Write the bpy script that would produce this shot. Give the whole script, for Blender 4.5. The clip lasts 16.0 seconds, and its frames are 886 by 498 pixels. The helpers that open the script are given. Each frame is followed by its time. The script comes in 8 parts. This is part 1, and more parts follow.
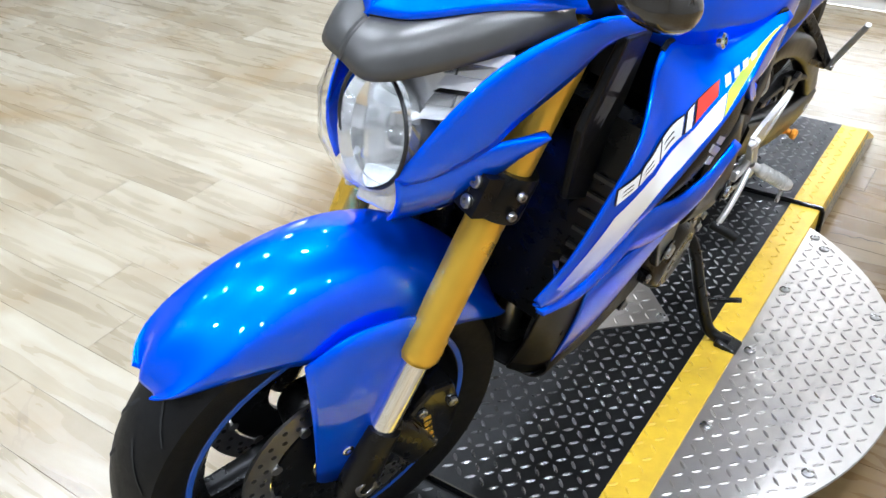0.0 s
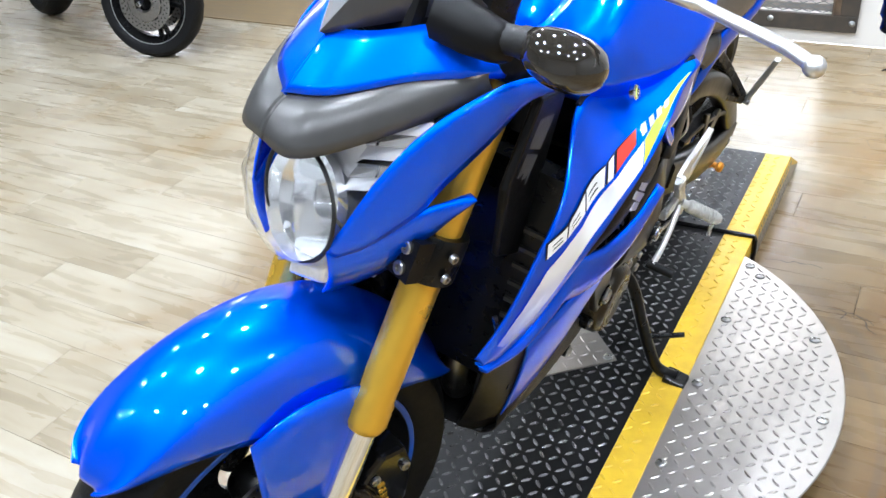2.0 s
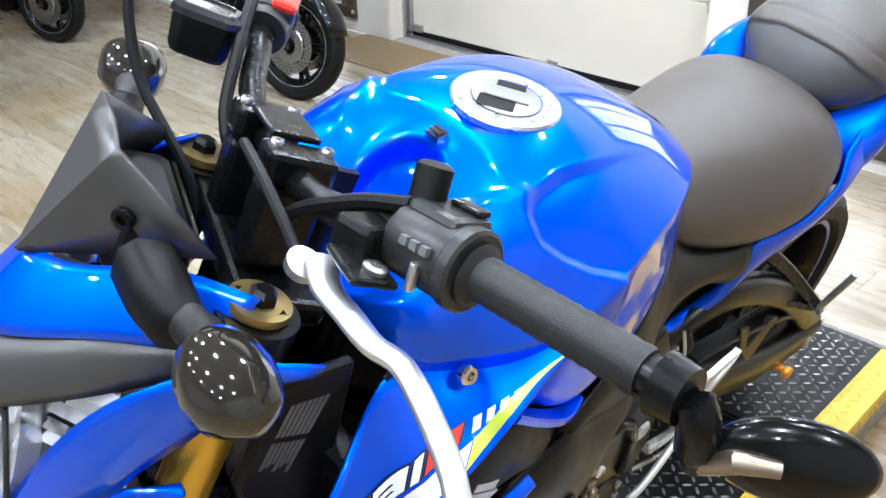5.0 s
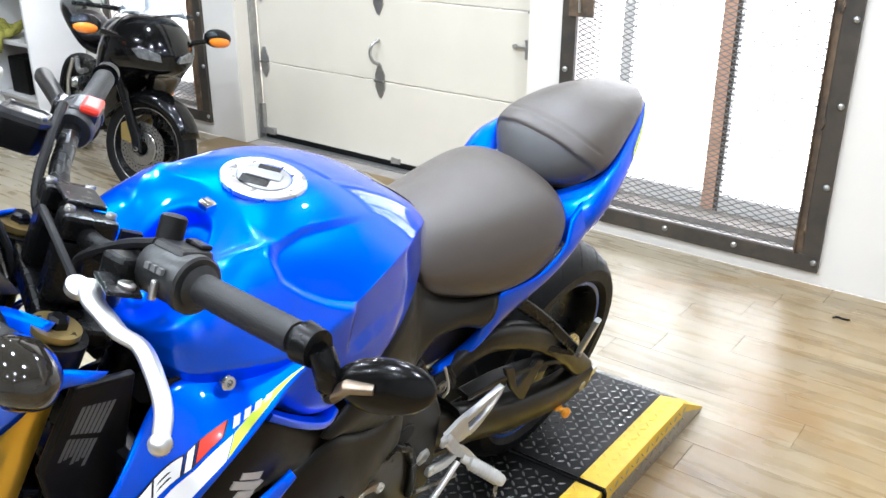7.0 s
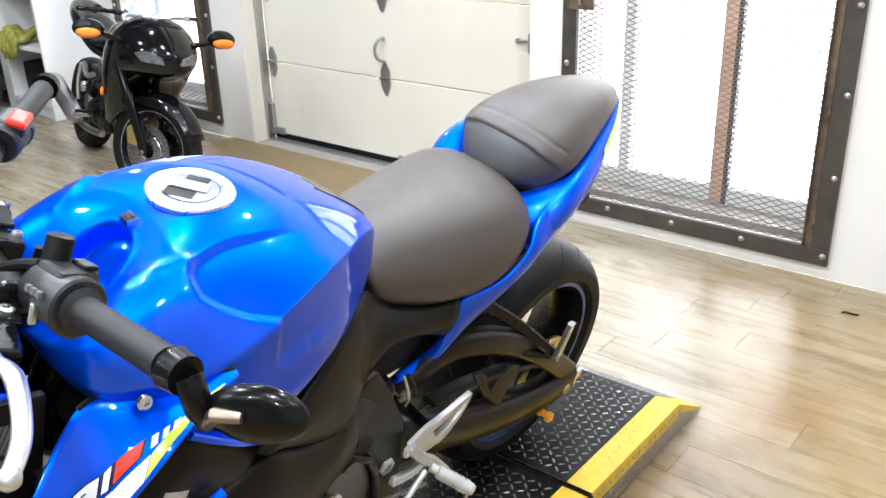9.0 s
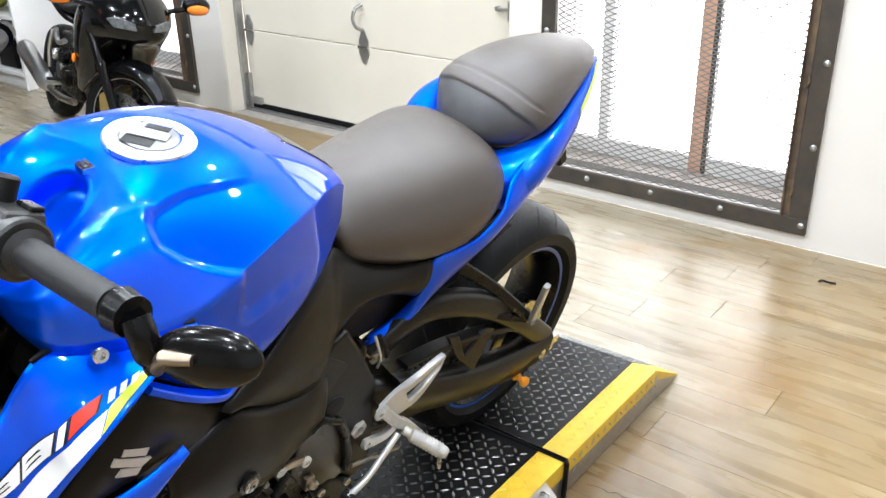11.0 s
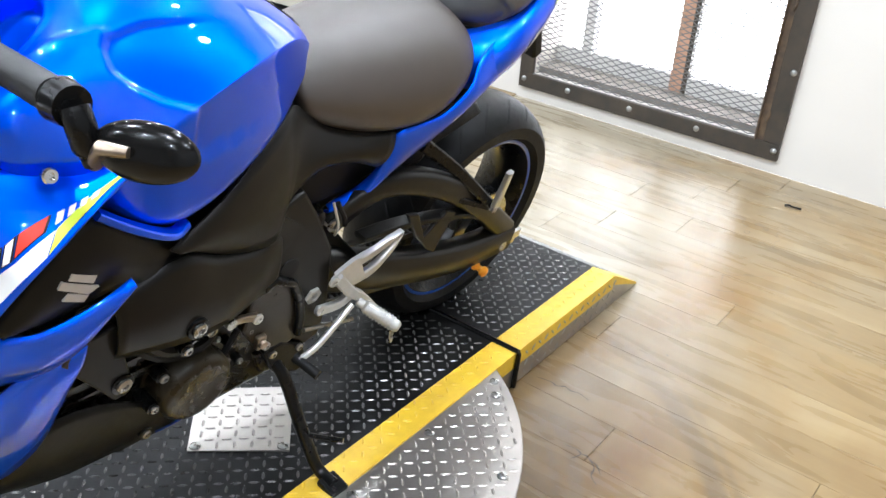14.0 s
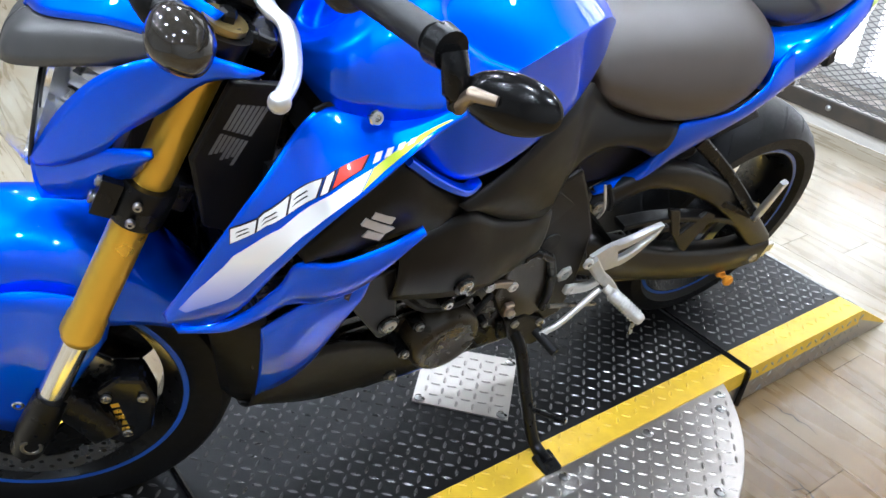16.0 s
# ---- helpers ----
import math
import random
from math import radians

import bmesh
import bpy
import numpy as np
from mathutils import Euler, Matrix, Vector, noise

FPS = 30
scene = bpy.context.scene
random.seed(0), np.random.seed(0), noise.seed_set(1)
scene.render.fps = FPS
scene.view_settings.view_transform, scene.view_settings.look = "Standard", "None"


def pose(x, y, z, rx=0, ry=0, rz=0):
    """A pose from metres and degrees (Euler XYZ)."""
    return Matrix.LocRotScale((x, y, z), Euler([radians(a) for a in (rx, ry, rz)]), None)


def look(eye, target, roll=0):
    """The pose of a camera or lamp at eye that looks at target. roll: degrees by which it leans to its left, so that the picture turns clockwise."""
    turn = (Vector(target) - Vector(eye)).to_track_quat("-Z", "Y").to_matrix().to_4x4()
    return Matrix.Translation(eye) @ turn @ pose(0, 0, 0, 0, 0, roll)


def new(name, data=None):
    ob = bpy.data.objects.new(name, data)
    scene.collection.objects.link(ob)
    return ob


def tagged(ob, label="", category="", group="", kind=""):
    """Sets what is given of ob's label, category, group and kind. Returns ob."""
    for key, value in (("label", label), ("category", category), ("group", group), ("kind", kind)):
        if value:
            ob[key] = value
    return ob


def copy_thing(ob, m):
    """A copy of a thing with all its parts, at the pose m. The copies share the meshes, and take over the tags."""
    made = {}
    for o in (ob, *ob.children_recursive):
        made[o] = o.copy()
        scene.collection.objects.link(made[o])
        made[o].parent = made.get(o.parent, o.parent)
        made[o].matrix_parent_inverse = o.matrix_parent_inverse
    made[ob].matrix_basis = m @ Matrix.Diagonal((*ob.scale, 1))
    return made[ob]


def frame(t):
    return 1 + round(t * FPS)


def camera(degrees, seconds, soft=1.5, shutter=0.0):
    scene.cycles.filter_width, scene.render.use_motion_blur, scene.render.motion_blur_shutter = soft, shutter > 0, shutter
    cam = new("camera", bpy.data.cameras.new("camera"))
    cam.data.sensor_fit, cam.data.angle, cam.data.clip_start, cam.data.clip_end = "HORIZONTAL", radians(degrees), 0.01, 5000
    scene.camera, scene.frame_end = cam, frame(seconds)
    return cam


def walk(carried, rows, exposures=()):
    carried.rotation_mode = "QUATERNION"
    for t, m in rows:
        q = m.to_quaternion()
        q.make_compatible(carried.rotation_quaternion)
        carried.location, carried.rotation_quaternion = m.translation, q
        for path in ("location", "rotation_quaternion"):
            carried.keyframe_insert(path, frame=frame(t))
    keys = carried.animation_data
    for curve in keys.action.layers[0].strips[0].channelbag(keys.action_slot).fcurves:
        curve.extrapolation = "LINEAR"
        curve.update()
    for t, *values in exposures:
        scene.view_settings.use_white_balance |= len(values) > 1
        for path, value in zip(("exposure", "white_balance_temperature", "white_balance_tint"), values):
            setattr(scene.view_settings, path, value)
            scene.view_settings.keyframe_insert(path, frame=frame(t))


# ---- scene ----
cam = camera(53.5, 16.0)
PATH = [
    (0, (0.518, 0.563, 1.341), (-0.451, 1.883, 0.193), -3.4),
    (0.5, (0.518, 0.566, 1.344), (-0.446, 1.913, 0.225), -4.4),
    (1, (0.527, 0.569, 1.353), (-0.409, 1.953, 0.252), -5.4),
    (1.5, (0.532, 0.569, 1.357), (-0.391, 1.984, 0.285), -5.3),
    (2, (0.532, 0.579, 1.359), (-0.369, 2.012, 0.294), -5.8),
    (2.5, (0.539, 0.592, 1.364), (-0.35, 2.043, 0.312), -5.4),
    (3, (0.574, 0.606, 1.381), (-0.343, 2.096, 0.411), -4.9),
    (3.2, (0.58, 0.625, 1.392), (-0.376, 2.097, 0.433), -5.2),
    (5.3, (0.682, 1.161, 1.409), (-0.6, 2.353, 0.442), -2.0),
    (5.5, (0.703, 1.187, 1.408), (-0.582, 2.385, 0.452), -2.7),
    (6, (0.755, 1.175, 1.411), (-0.483, 2.458, 0.504), -2.0),
    (6.5, (0.863, 1.056, 1.444), (-0.28, 2.479, 0.625), -1.8),
    (7, (0.946, 0.988, 1.471), (-0.17, 2.457, 0.699), 0.1),
    (7.5, (1.002, 1.046, 1.485), (-0.121, 2.521, 0.736), -0.4),
    (8, (1.023, 1.081, 1.479), (-0.165, 2.497, 0.714), -1.0),
    (8.5, (1.023, 1.092, 1.475), (-0.158, 2.504, 0.691), -1.4),
    (9, (1.021, 1.098, 1.474), (-0.15, 2.518, 0.69), -1.7),
    (9.2, (1.023, 1.101, 1.474), (-0.141, 2.53, 0.697), -1.7),
    (11.3, (1.023, 1.12, 1.421), (-0.095, 2.546, 0.574), -1.0),
    (11.5, (1.032, 1.115, 1.413), (-0.08, 2.538, 0.553), -0.6),
    (12, (1.035, 1.116, 1.399), (-0.021, 2.55, 0.488), 1.6),
    (12.5, (1.05, 1.113, 1.385), (0.004, 2.536, 0.446), 1.9),
    (13, (1.064, 1.109, 1.381), (0.009, 2.526, 0.444), 1.2),
    (13.5, (1.08, 1.102, 1.375), (0.025, 2.506, 0.416), 2.3),
    (14, (1.081, 1.103, 1.367), (0.043, 2.497, 0.378), 3.6),
    (14.5, (1.067, 1.09, 1.363), (-0.023, 2.44, 0.368), 4.3),
    (15, (1.043, 1.06, 1.356), (-0.157, 2.302, 0.347), 4.9),
    (15.5, (1.018, 1.021, 1.351), (-0.281, 2.141, 0.322), 6.6),
    (16, (1.013, 1.012, 1.346), (-0.315, 2.086, 0.305), 5.8),
]
walk(cam, [(t, look(eye, target, roll)) for t, eye, target, roll in PATH], exposures=[(0.0, 0.22, 5750, 10), (3.0, 0.26, 5800, 10), (6.0, 0.16, 5850, 10), (8.0, 0.18, 6000, 10), (12.5, 0.18, 6100, 10), (16.0, 0.12, 5700, 10)])

# ---- world and light ----
world = bpy.data.worlds.new("world")
scene.world = world
world.use_nodes = True
wn, wl = world.node_tree.nodes, world.node_tree.links
sky = wn.new("ShaderNodeTexSky")
sky.sky_type, sky.sun_disc = "NISHITA", False
sky.sun_elevation, sky.sun_rotation = radians(38), radians(20)
wl.new(sky.outputs[0], wn["Background"].inputs[0])
wn["Background"].inputs[1].default_value = 0.12
sun_data = bpy.data.lights.new("sun", "SUN")
sun_data.energy, sun_data.angle, sun_data.color = 1.0, radians(12), (1.0, 0.95, 0.88)
sun = new("sun", sun_data)
sun.matrix_world = look((0.3, 9.0, 7.5), (0, 0, 0))

CEIL = 3.1
WALL_Y = 4.39


def disk_lamp(x, y, power, size=0.13):
    data = bpy.data.lights.new("downlight_lamp", "AREA")
    data.shape, data.size, data.energy, data.color = "DISK", size, power, (0.94, 0.975, 1.0)
    ob = new("downlight_lamp", data)
    ob.matrix_world = look((x, y, CEIL - 0.035), (x, y, 0))
    return ob


LAMP_POWER = 31.0
LAMPS = [(x + 0.35 * (k % 2), y) for x in (-3.5, -2.0, -0.55, 0.85) for k, y in enumerate((-1.0, 0.55, 2.0, 3.5))] + [(2.2, -1.0), (2.2, 1.2)]
for lx, ly in LAMPS:
    disk_lamp(lx, ly, LAMP_POWER)

# ---- materials ----
def mat(name, color, rough=0.5, metal=0.0, var=0.0, scale=30.0, bump=0.0, bscale=200.0, coat=0.0, spec=0.5, color2=None, noise2=4.0, stretch=None, rvar=0.0, emit=0.0, trans=0.0, ior=1.45, flake=0.0, isl=0.0):
    m = bpy.data.materials.new(name)
    m.use_nodes = True
    nt = m.node_tree
    b = nt.nodes["Principled BSDF"]
    b.inputs["Roughness"].default_value = rough
    b.inputs["Metallic"].default_value = metal
    b.inputs["Coat Weight"].default_value = coat
    b.inputs["Coat Roughness"].default_value = 0.03
    b.inputs["Specular IOR Level"].default_value = spec
    b.inputs["Transmission Weight"].default_value = trans
    b.inputs["IOR"].default_value = ior
    b.inputs["Base Color"].default_value = (*color, 1)
    if emit:
        b.inputs["Emission Color"].default_value = (*color, 1)
        b.inputs["Emission Strength"].default_value = emit
    tc = nt.nodes.new("ShaderNodeTexCoord")
    co = tc.outputs["Object"]
    if stretch:
        mp = nt.nodes.new("ShaderNodeMapping")
        mp.inputs["Scale"].default_value = stretch
        nt.links.new(co, mp.inputs[0])
        co = mp.outputs[0]
    if var or color2 or rvar:
        n1 = nt.nodes.new("ShaderNodeTexNoise")
        n1.inputs["Scale"].default_value, n1.inputs["Detail"].default_value = scale, 6
        n2 = nt.nodes.new("ShaderNodeTexNoise")
        n2.inputs["Scale"].default_value, n2.inputs["Detail"].default_value = noise2, 4
        nt.links.new(co, n1.inputs["Vector"])
        nt.links.new(co, n2.inputs["Vector"])
        add = nt.nodes.new("ShaderNodeMath")
        add.operation = "ADD"
        nt.links.new(n1.outputs[0], add.inputs[0])
        nt.links.new(n2.outputs[0], add.inputs[1])
        ramp = nt.nodes.new("ShaderNodeMapRange")
        ramp.inputs[1].default_value, ramp.inputs[2].default_value = 0.65, 1.35
        nt.links.new(add.outputs[0], ramp.inputs[0])
        fac = ramp.outputs[0]
        if isl:
            oi = nt.nodes.new("ShaderNodeObjectInfo")
            a2 = nt.nodes.new("ShaderNodeMath")
            a2.operation, a2.inputs[1].default_value = "MULTIPLY_ADD", isl
            nt.links.new(oi.outputs["Random"], a2.inputs[0])
            nt.links.new(fac, a2.inputs[2])
            fac = a2.outputs[0]
        if var or color2:
            mix = nt.nodes.new("ShaderNodeMix")
            mix.data_type = "RGBA"
            mix.inputs[6].default_value = (*color, 1)
            mix.inputs[7].default_value = (*(color2 or [c * (1 - var) for c in color]), 1)
            nt.links.new(fac, mix.inputs[0])
            nt.links.new(mix.outputs[2], b.inputs["Base Color"])
        if rvar:
            rr = nt.nodes.new("ShaderNodeMapRange")
            rr.inputs[3].default_value, rr.inputs[4].default_value = max(rough - rvar, 0.02), rough + rvar
            nt.links.new(fac, rr.inputs[0])
            nt.links.new(rr.outputs[0], b.inputs["Roughness"])
    if bump:
        nb = nt.nodes.new("ShaderNodeTexNoise")
        nb.inputs["Scale"].default_value, nb.inputs["Detail"].default_value = bscale, 3
        nt.links.new(co, nb.inputs["Vector"])
        bp = nt.nodes.new("ShaderNodeBump")
        bp.inputs["Strength"].default_value, bp.inputs["Distance"].default_value = bump, 0.004
        nt.links.new(nb.outputs[0], bp.inputs["Height"])
        nt.links.new(bp.outputs[0], b.inputs["Normal"])
    return m


BLUE = mat("blue_metallic_paint", (0.002, 0.104, 0.97), 0.37, 0.73, coat=1.0, spec=0.3, color2=(0.002, 0.094, 0.88), scale=900, noise2=3)
BLUE.node_tree.nodes["Principled BSDF"].inputs["Specular Tint"].default_value = (0.05, 0.30, 1.0, 1)
BLUE.node_tree.nodes["Principled BSDF"].inputs["Coat Roughness"].default_value = 0.012
BLUE.node_tree.nodes["Principled BSDF"].inputs["Coat IOR"].default_value = 1.48
BLACK_PL = mat("black_plastic", (0.0042, 0.0040, 0.0038), 0.42, spec=0.22, var=0.3, scale=60, bump=0.10, bscale=900, rvar=0.06)
SATIN = mat("dark_satin_paint", (0.0090, 0.0080, 0.0068), 0.37, 0.05, spec=0.21, var=0.2, scale=40, rvar=0.05)
BLACK_MET = mat("black_painted_metal", (0.0045, 0.0045, 0.0046), 0.28, 0.2, spec=0.32, var=0.3, scale=50, rvar=0.08)
GLOSSBLK = mat("gloss_black", (0.0034, 0.0034, 0.0037), 0.12, spec=0.3, coat=0.22, var=0.2)
RUBBER = mat("tyre_rubber", (0.0048, 0.0048, 0.005), 0.52, spec=0.24, var=0.35, scale=70, bump=0.15, bscale=500, rvar=0.08)
GRIP = mat("grip_rubber", (0.011, 0.0106, 0.0102), 0.48, var=0.4, scale=120, bump=0.18, bscale=900)
SEATM = mat("seat_vinyl", (0.050, 0.037, 0.029), 0.42, spec=0.75, coat=0.4, var=0.15, scale=25, bump=0.22, bscale=1400, rvar=0.04)
SEATM.node_tree.nodes["Principled BSDF"].inputs["Coat Roughness"].default_value = 0.38
SEATM2 = mat("seat_vinyl_grain", (0.034, 0.033, 0.033), 0.42, spec=0.9, var=0.15, scale=25, bump=0.3, bscale=1100)
GOLD = mat("gold_anodised", (0.82, 0.50, 0.055), 0.30, 0.75, var=0.15, scale=15, rvar=0.05)
CHROME = mat("chrome", (0.82, 0.82, 0.82), 0.10, 1.0, rvar=0.04, scale=20)
ALU = mat("brushed_aluminium", (0.72, 0.72, 0.72), 0.32, 1.0, var=0.15, scale=80, rvar=0.08)
CASTALU = mat("cast_silver_paint", (0.66, 0.65, 0.62), 0.34, 0.7, var=0.15, scale=60, bump=0.1)
STEEL = mat("steel", (0.45, 0.44, 0.42), 0.30, 1.0, var=0.3, scale=60, rvar=0.1)
CASE = mat("engine_case_paint", (0.009, 0.0074, 0.005), 0.28, 0.3, spec=0.5, var=0.3, scale=40, bump=0.12, bscale=300, rvar=0.08)
SWING = mat("swingarm_paint", (0.010, 0.009, 0.0072), 0.32, 0.3, var=0.2, scale=30, rvar=0.05)
WHITE_DEC = mat("white_decal", (0.90, 0.90, 0.90), 0.3, coat=0.8, var=0.04, scale=8)
BLACK_DEC = mat("black_decal", (0.012, 0.012, 0.016), 0.3, coat=0.6, var=0.05)
RED = mat("red_decal", (0.75, 0.04, 0.02), 0.3, coat=0.6, var=0.1)
LIME = mat("lime_decal", (0.62, 0.78, 0.05), 0.3, coat=0.6, var=0.08)
ORANGE = mat("orange_anodised", (0.90, 0.36, 0.03), 0.3, 0.5, var=0.15)
AMBER = mat("amber_lens", (0.95, 0.25, 0.02), 0.15, var=0.15, coat=0.5)
GLASS = mat("clear_lens", (0.96, 0.97, 0.98), 0.02, trans=1.0, ior=1.12)
SMOKE = mat("smoked_lens", (0.020, 0.017, 0.013), 0.10, coat=0.7, var=0.2)
REFL = mat("reflector_chrome", (0.92, 0.92, 0.92), 0.10, 0.85, rvar=0.06, scale=60)
BLUE_STRIPE = mat("blue_stripe", (0.02, 0.09, 0.45), 0.35, coat=0.5, var=0.1)
DIAMOND = mat("aluminium_tread_plate", (0.52, 0.485, 0.445), 0.36, 0.92, var=0.25, scale=14, noise2=3, rvar=0.05, bump=0.03, bscale=90)
DIAMOND_BLK = mat("worn_black_tread_plate", (0.006, 0.006, 0.0062), 0.40, 0.2, spec=0.2, color2=(0.013, 0.0127, 0.0125), scale=18, noise2=3.5, rvar=0.12, bump=0.1, bscale=120)
TREADTOP = mat("bare_tread_tops", (0.17, 0.168, 0.165), 0.30, 0.9, var=0.5, scale=40, noise2=5, rvar=0.1)
YELLOW = mat("yellow_painted_tread_plate", (0.78, 0.52, 0.03), 0.40, color2=(0.62, 0.38, 0.03), scale=35, noise2=7, rvar=0.1, bump=0.1, bscale=120)
WALLM = mat("white_wall_paint", (0.72, 0.685, 0.63), 0.6, var=0.04, scale=3, bump=0.12, bscale=160)
BEIGE = mat("cream_jamb_paint", (0.74, 0.69, 0.60), 0.6, var=0.06, scale=5, bump=0.1, bscale=150)
DOORM = mat("cream_garage_door_paint", (0.66, 0.615, 0.52), 0.42, var=0.04, scale=4, bump=0.10, bscale=260)
CEILM = mat("ceiling_paint", (0.16, 0.16, 0.16), 0.8, var=0.04, scale=2)
DARKFR = mat("raw_steel_frame", (0.060, 0.057, 0.053), 0.45, 0.5, color2=(0.10, 0.082, 0.064), scale=25, noise2=6, rvar=0.1)
RUSTED = mat("rusty_steel", (0.24, 0.165, 0.10), 0.55, 0.5, color2=(0.07, 0.06, 0.055), scale=30, noise2=8)
MESHM = mat("expanded_steel_mesh", (0.30, 0.30, 0.30), 0.45, 0.6, var=0.3, scale=40)
BROWNPOST = mat("brown_window_post", (0.72, 0.43, 0.29), 0.6, var=0.3, scale=20, noise2=6)
CONC = mat("concrete", (0.34, 0.31, 0.28), 0.75, var=0.3, scale=20, noise2=5, bump=0.2, bscale=120)
OUT = mat("bright_outdoors", (1.0, 1.0, 1.0), 0.9, emit=4.5)
GALV = mat("galvanised_steel", (0.52, 0.52, 0.51), 0.38, 0.9, var=0.3, scale=35, rvar=0.1)
CLOTH = mat("yellow_green_cloth", (0.42, 0.40, 0.08), 0.9, var=0.4, scale=40, bump=0.5, bscale=120)
SHELFW = mat("white_laminate", (0.78, 0.77, 0.75), 0.45, var=0.04, scale=6)


def floor_material():
    m = bpy.data.materials.new("weathered_plank_vinyl")
    m.use_nodes = True
    nt = m.node_tree
    b = nt.nodes["Principled BSDF"]
    tc = nt.nodes.new("ShaderNodeTexCoord")
    oi = nt.nodes.new("ShaderNodeObjectInfo")
    off = nt.nodes.new("ShaderNodeVectorMath")
    off.operation = "ADD"
    sc = nt.nodes.new("ShaderNodeVectorMath")
    sc.operation = "SCALE"
    sc.inputs[3].default_value = 40.0
    comb = nt.nodes.new("ShaderNodeCombineXYZ")
    nt.links.new(oi.outputs["Random"], comb.inputs[0])
    nt.links.new(oi.outputs["Random"], comb.inputs[1])
    nt.links.new(comb.outputs[0], sc.inputs[0])
    nt.links.new(tc.outputs["Object"], off.inputs[0])
    nt.links.new(sc.outputs[0], off.inputs[1])
    mp = nt.nodes.new("ShaderNodeMapping")
    mp.inputs["Scale"].default_value = (1.7, 13.0, 1.0)
    nt.links.new(off.outputs[0], mp.inputs[0])
    grain = nt.nodes.new("ShaderNodeTexNoise")
    grain.inputs["Scale"].default_value, grain.inputs["Detail"].default_value, grain.inputs["Distortion"].default_value = 1.6, 7, 0.7
    nt.links.new(mp.outputs[0], grain.inputs["Vector"])
    mp2 = nt.nodes.new("ShaderNodeMapping")
    mp2.inputs["Scale"].default_value = (1.3, 3.2, 1.0)
    nt.links.new(off.outputs[0], mp2.inputs[0])
    blot = nt.nodes.new("ShaderNodeTexNoise")
    blot.inputs["Scale"].default_value, blot.inputs["Detail"].default_value = 1.3, 5
    nt.links.new(mp2.outputs[0], blot.inputs["Vector"])
    s = nt.nodes.new("ShaderNodeMath")
    s.operation = "ADD"
    nt.links.new(grain.outputs[0], s.inputs[0])
    nt.links.new(blot.outputs[0], s.inputs[1])
    s2 = nt.nodes.new("ShaderNodeMath")
    s2.operation, s2.inputs[1].default_value = "MULTIPLY_ADD", 0.20
    nt.links.new(oi.outputs["Random"], s2.inputs[0])
    nt.links.new(s.outputs[0], s2.inputs[2])
    ramp = nt.nodes.new("ShaderNodeValToRGB")
    e = ramp.color_ramp.elements
    e[0].position, e[0].color = 0.30, (0.165, 0.132, 0.088, 1)
    e[1].position, e[1].color = 0.82, (0.405, 0.372, 0.302, 1)
    for p, c in ((0.46, (0.238, 0.197, 0.132, 1)), (0.58, (0.298, 0.255, 0.182, 1)), (0.69, (0.350, 0.312, 0.238, 1))):
        k = e.new(p)
        k.color = c
    half = nt.nodes.new("ShaderNodeMath")
    half.operation, half.inputs[1].default_value = "MULTIPLY", 0.5
    nt.links.new(s2.outputs[0], half.inputs[0])
    nt.links.new(half.outputs[0], ramp.inputs[0])
    geo = nt.nodes.new("ShaderNodeNewGeometry")
    st = nt.nodes.new("ShaderNodeTexNoise")
    st.inputs["Scale"].default_value, st.inputs["Detail"].default_value, st.inputs["Distortion"].default_value = 1.7, 7, 0.8
    nt.links.new(geo.outputs["Position"], st.inputs["Vector"])
    sr = nt.nodes.new("ShaderNodeMapRange")
    sr.inputs[1].default_value, sr.inputs[2].default_value, sr.inputs[4].default_value = 0.50, 0.72, 0.75
    nt.links.new(st.outputs[0], sr.inputs[0])
    sm = nt.nodes.new("ShaderNodeMix")
    sm.data_type = "RGBA"
    sm.inputs[7].default_value = (0.21, 0.138, 0.058, 1)
    nt.links.new(sr.outputs[0], sm.inputs[0])
    nt.links.new(ramp.outputs[0], sm.inputs[6])
    # yellowed, trodden strip beside the platform, and small dark chips
    sep = nt.nodes.new("ShaderNodeSeparateXYZ")
    nt.links.new(geo.outputs["Position"], sep.inputs[0])
    wob = nt.nodes.new("ShaderNodeMath")
    wob.operation, wob.inputs[1].default_value = "MULTIPLY_ADD", 1.6
    nt.links.new(st.outputs[0], wob.inputs[0])
    nt.links.new(sep.outputs[0], wob.inputs[2])
    wr = nt.nodes.new("ShaderNodeMapRange")
    wr.inputs[1].default_value, wr.inputs[2].default_value, wr.inputs[4].default_value = 0.70, 1.60, 1.0
    nt.links.new(wob.outputs[0], wr.inputs[0])
    worn = nt.nodes.new("ShaderNodeMix")
    worn.data_type, worn.blend_type = "RGBA", "MULTIPLY"
    worn.inputs[7].default_value = (1.0, 0.80, 0.50, 1)
    nt.links.new(wr.outputs[0], worn.inputs[0])
    nt.links.new(sm.outputs[2], worn.inputs[6])
    chip = nt.nodes.new("ShaderNodeTexVoronoi")
    chip.inputs["Scale"].default_value = 3.1
    nt.links.new(geo.outputs["Position"], chip.inputs["Vector"])
    cr = nt.nodes.new("ShaderNodeMapRange")
    cr.inputs[1].default_value, cr.inputs[2].default_value, cr.inputs[3].default_value, cr.inputs[4].default_value = 0.010, 0.016, 0.8, 0.0
    nt.links.new(chip.outputs["Distance"], cr.inputs[0])
    # scuffs: thin dark lines where a drawn-out noise crosses its middle
    mp3 = nt.nodes.new("ShaderNodeMapping")
    mp3.inputs["Scale"].default_value, mp3.inputs["Rotation"].default_value = (0.9, 2.4, 1.0), (0, 0, 0.5)
    nt.links.new(geo.outputs["Position"], mp3.inputs[0])
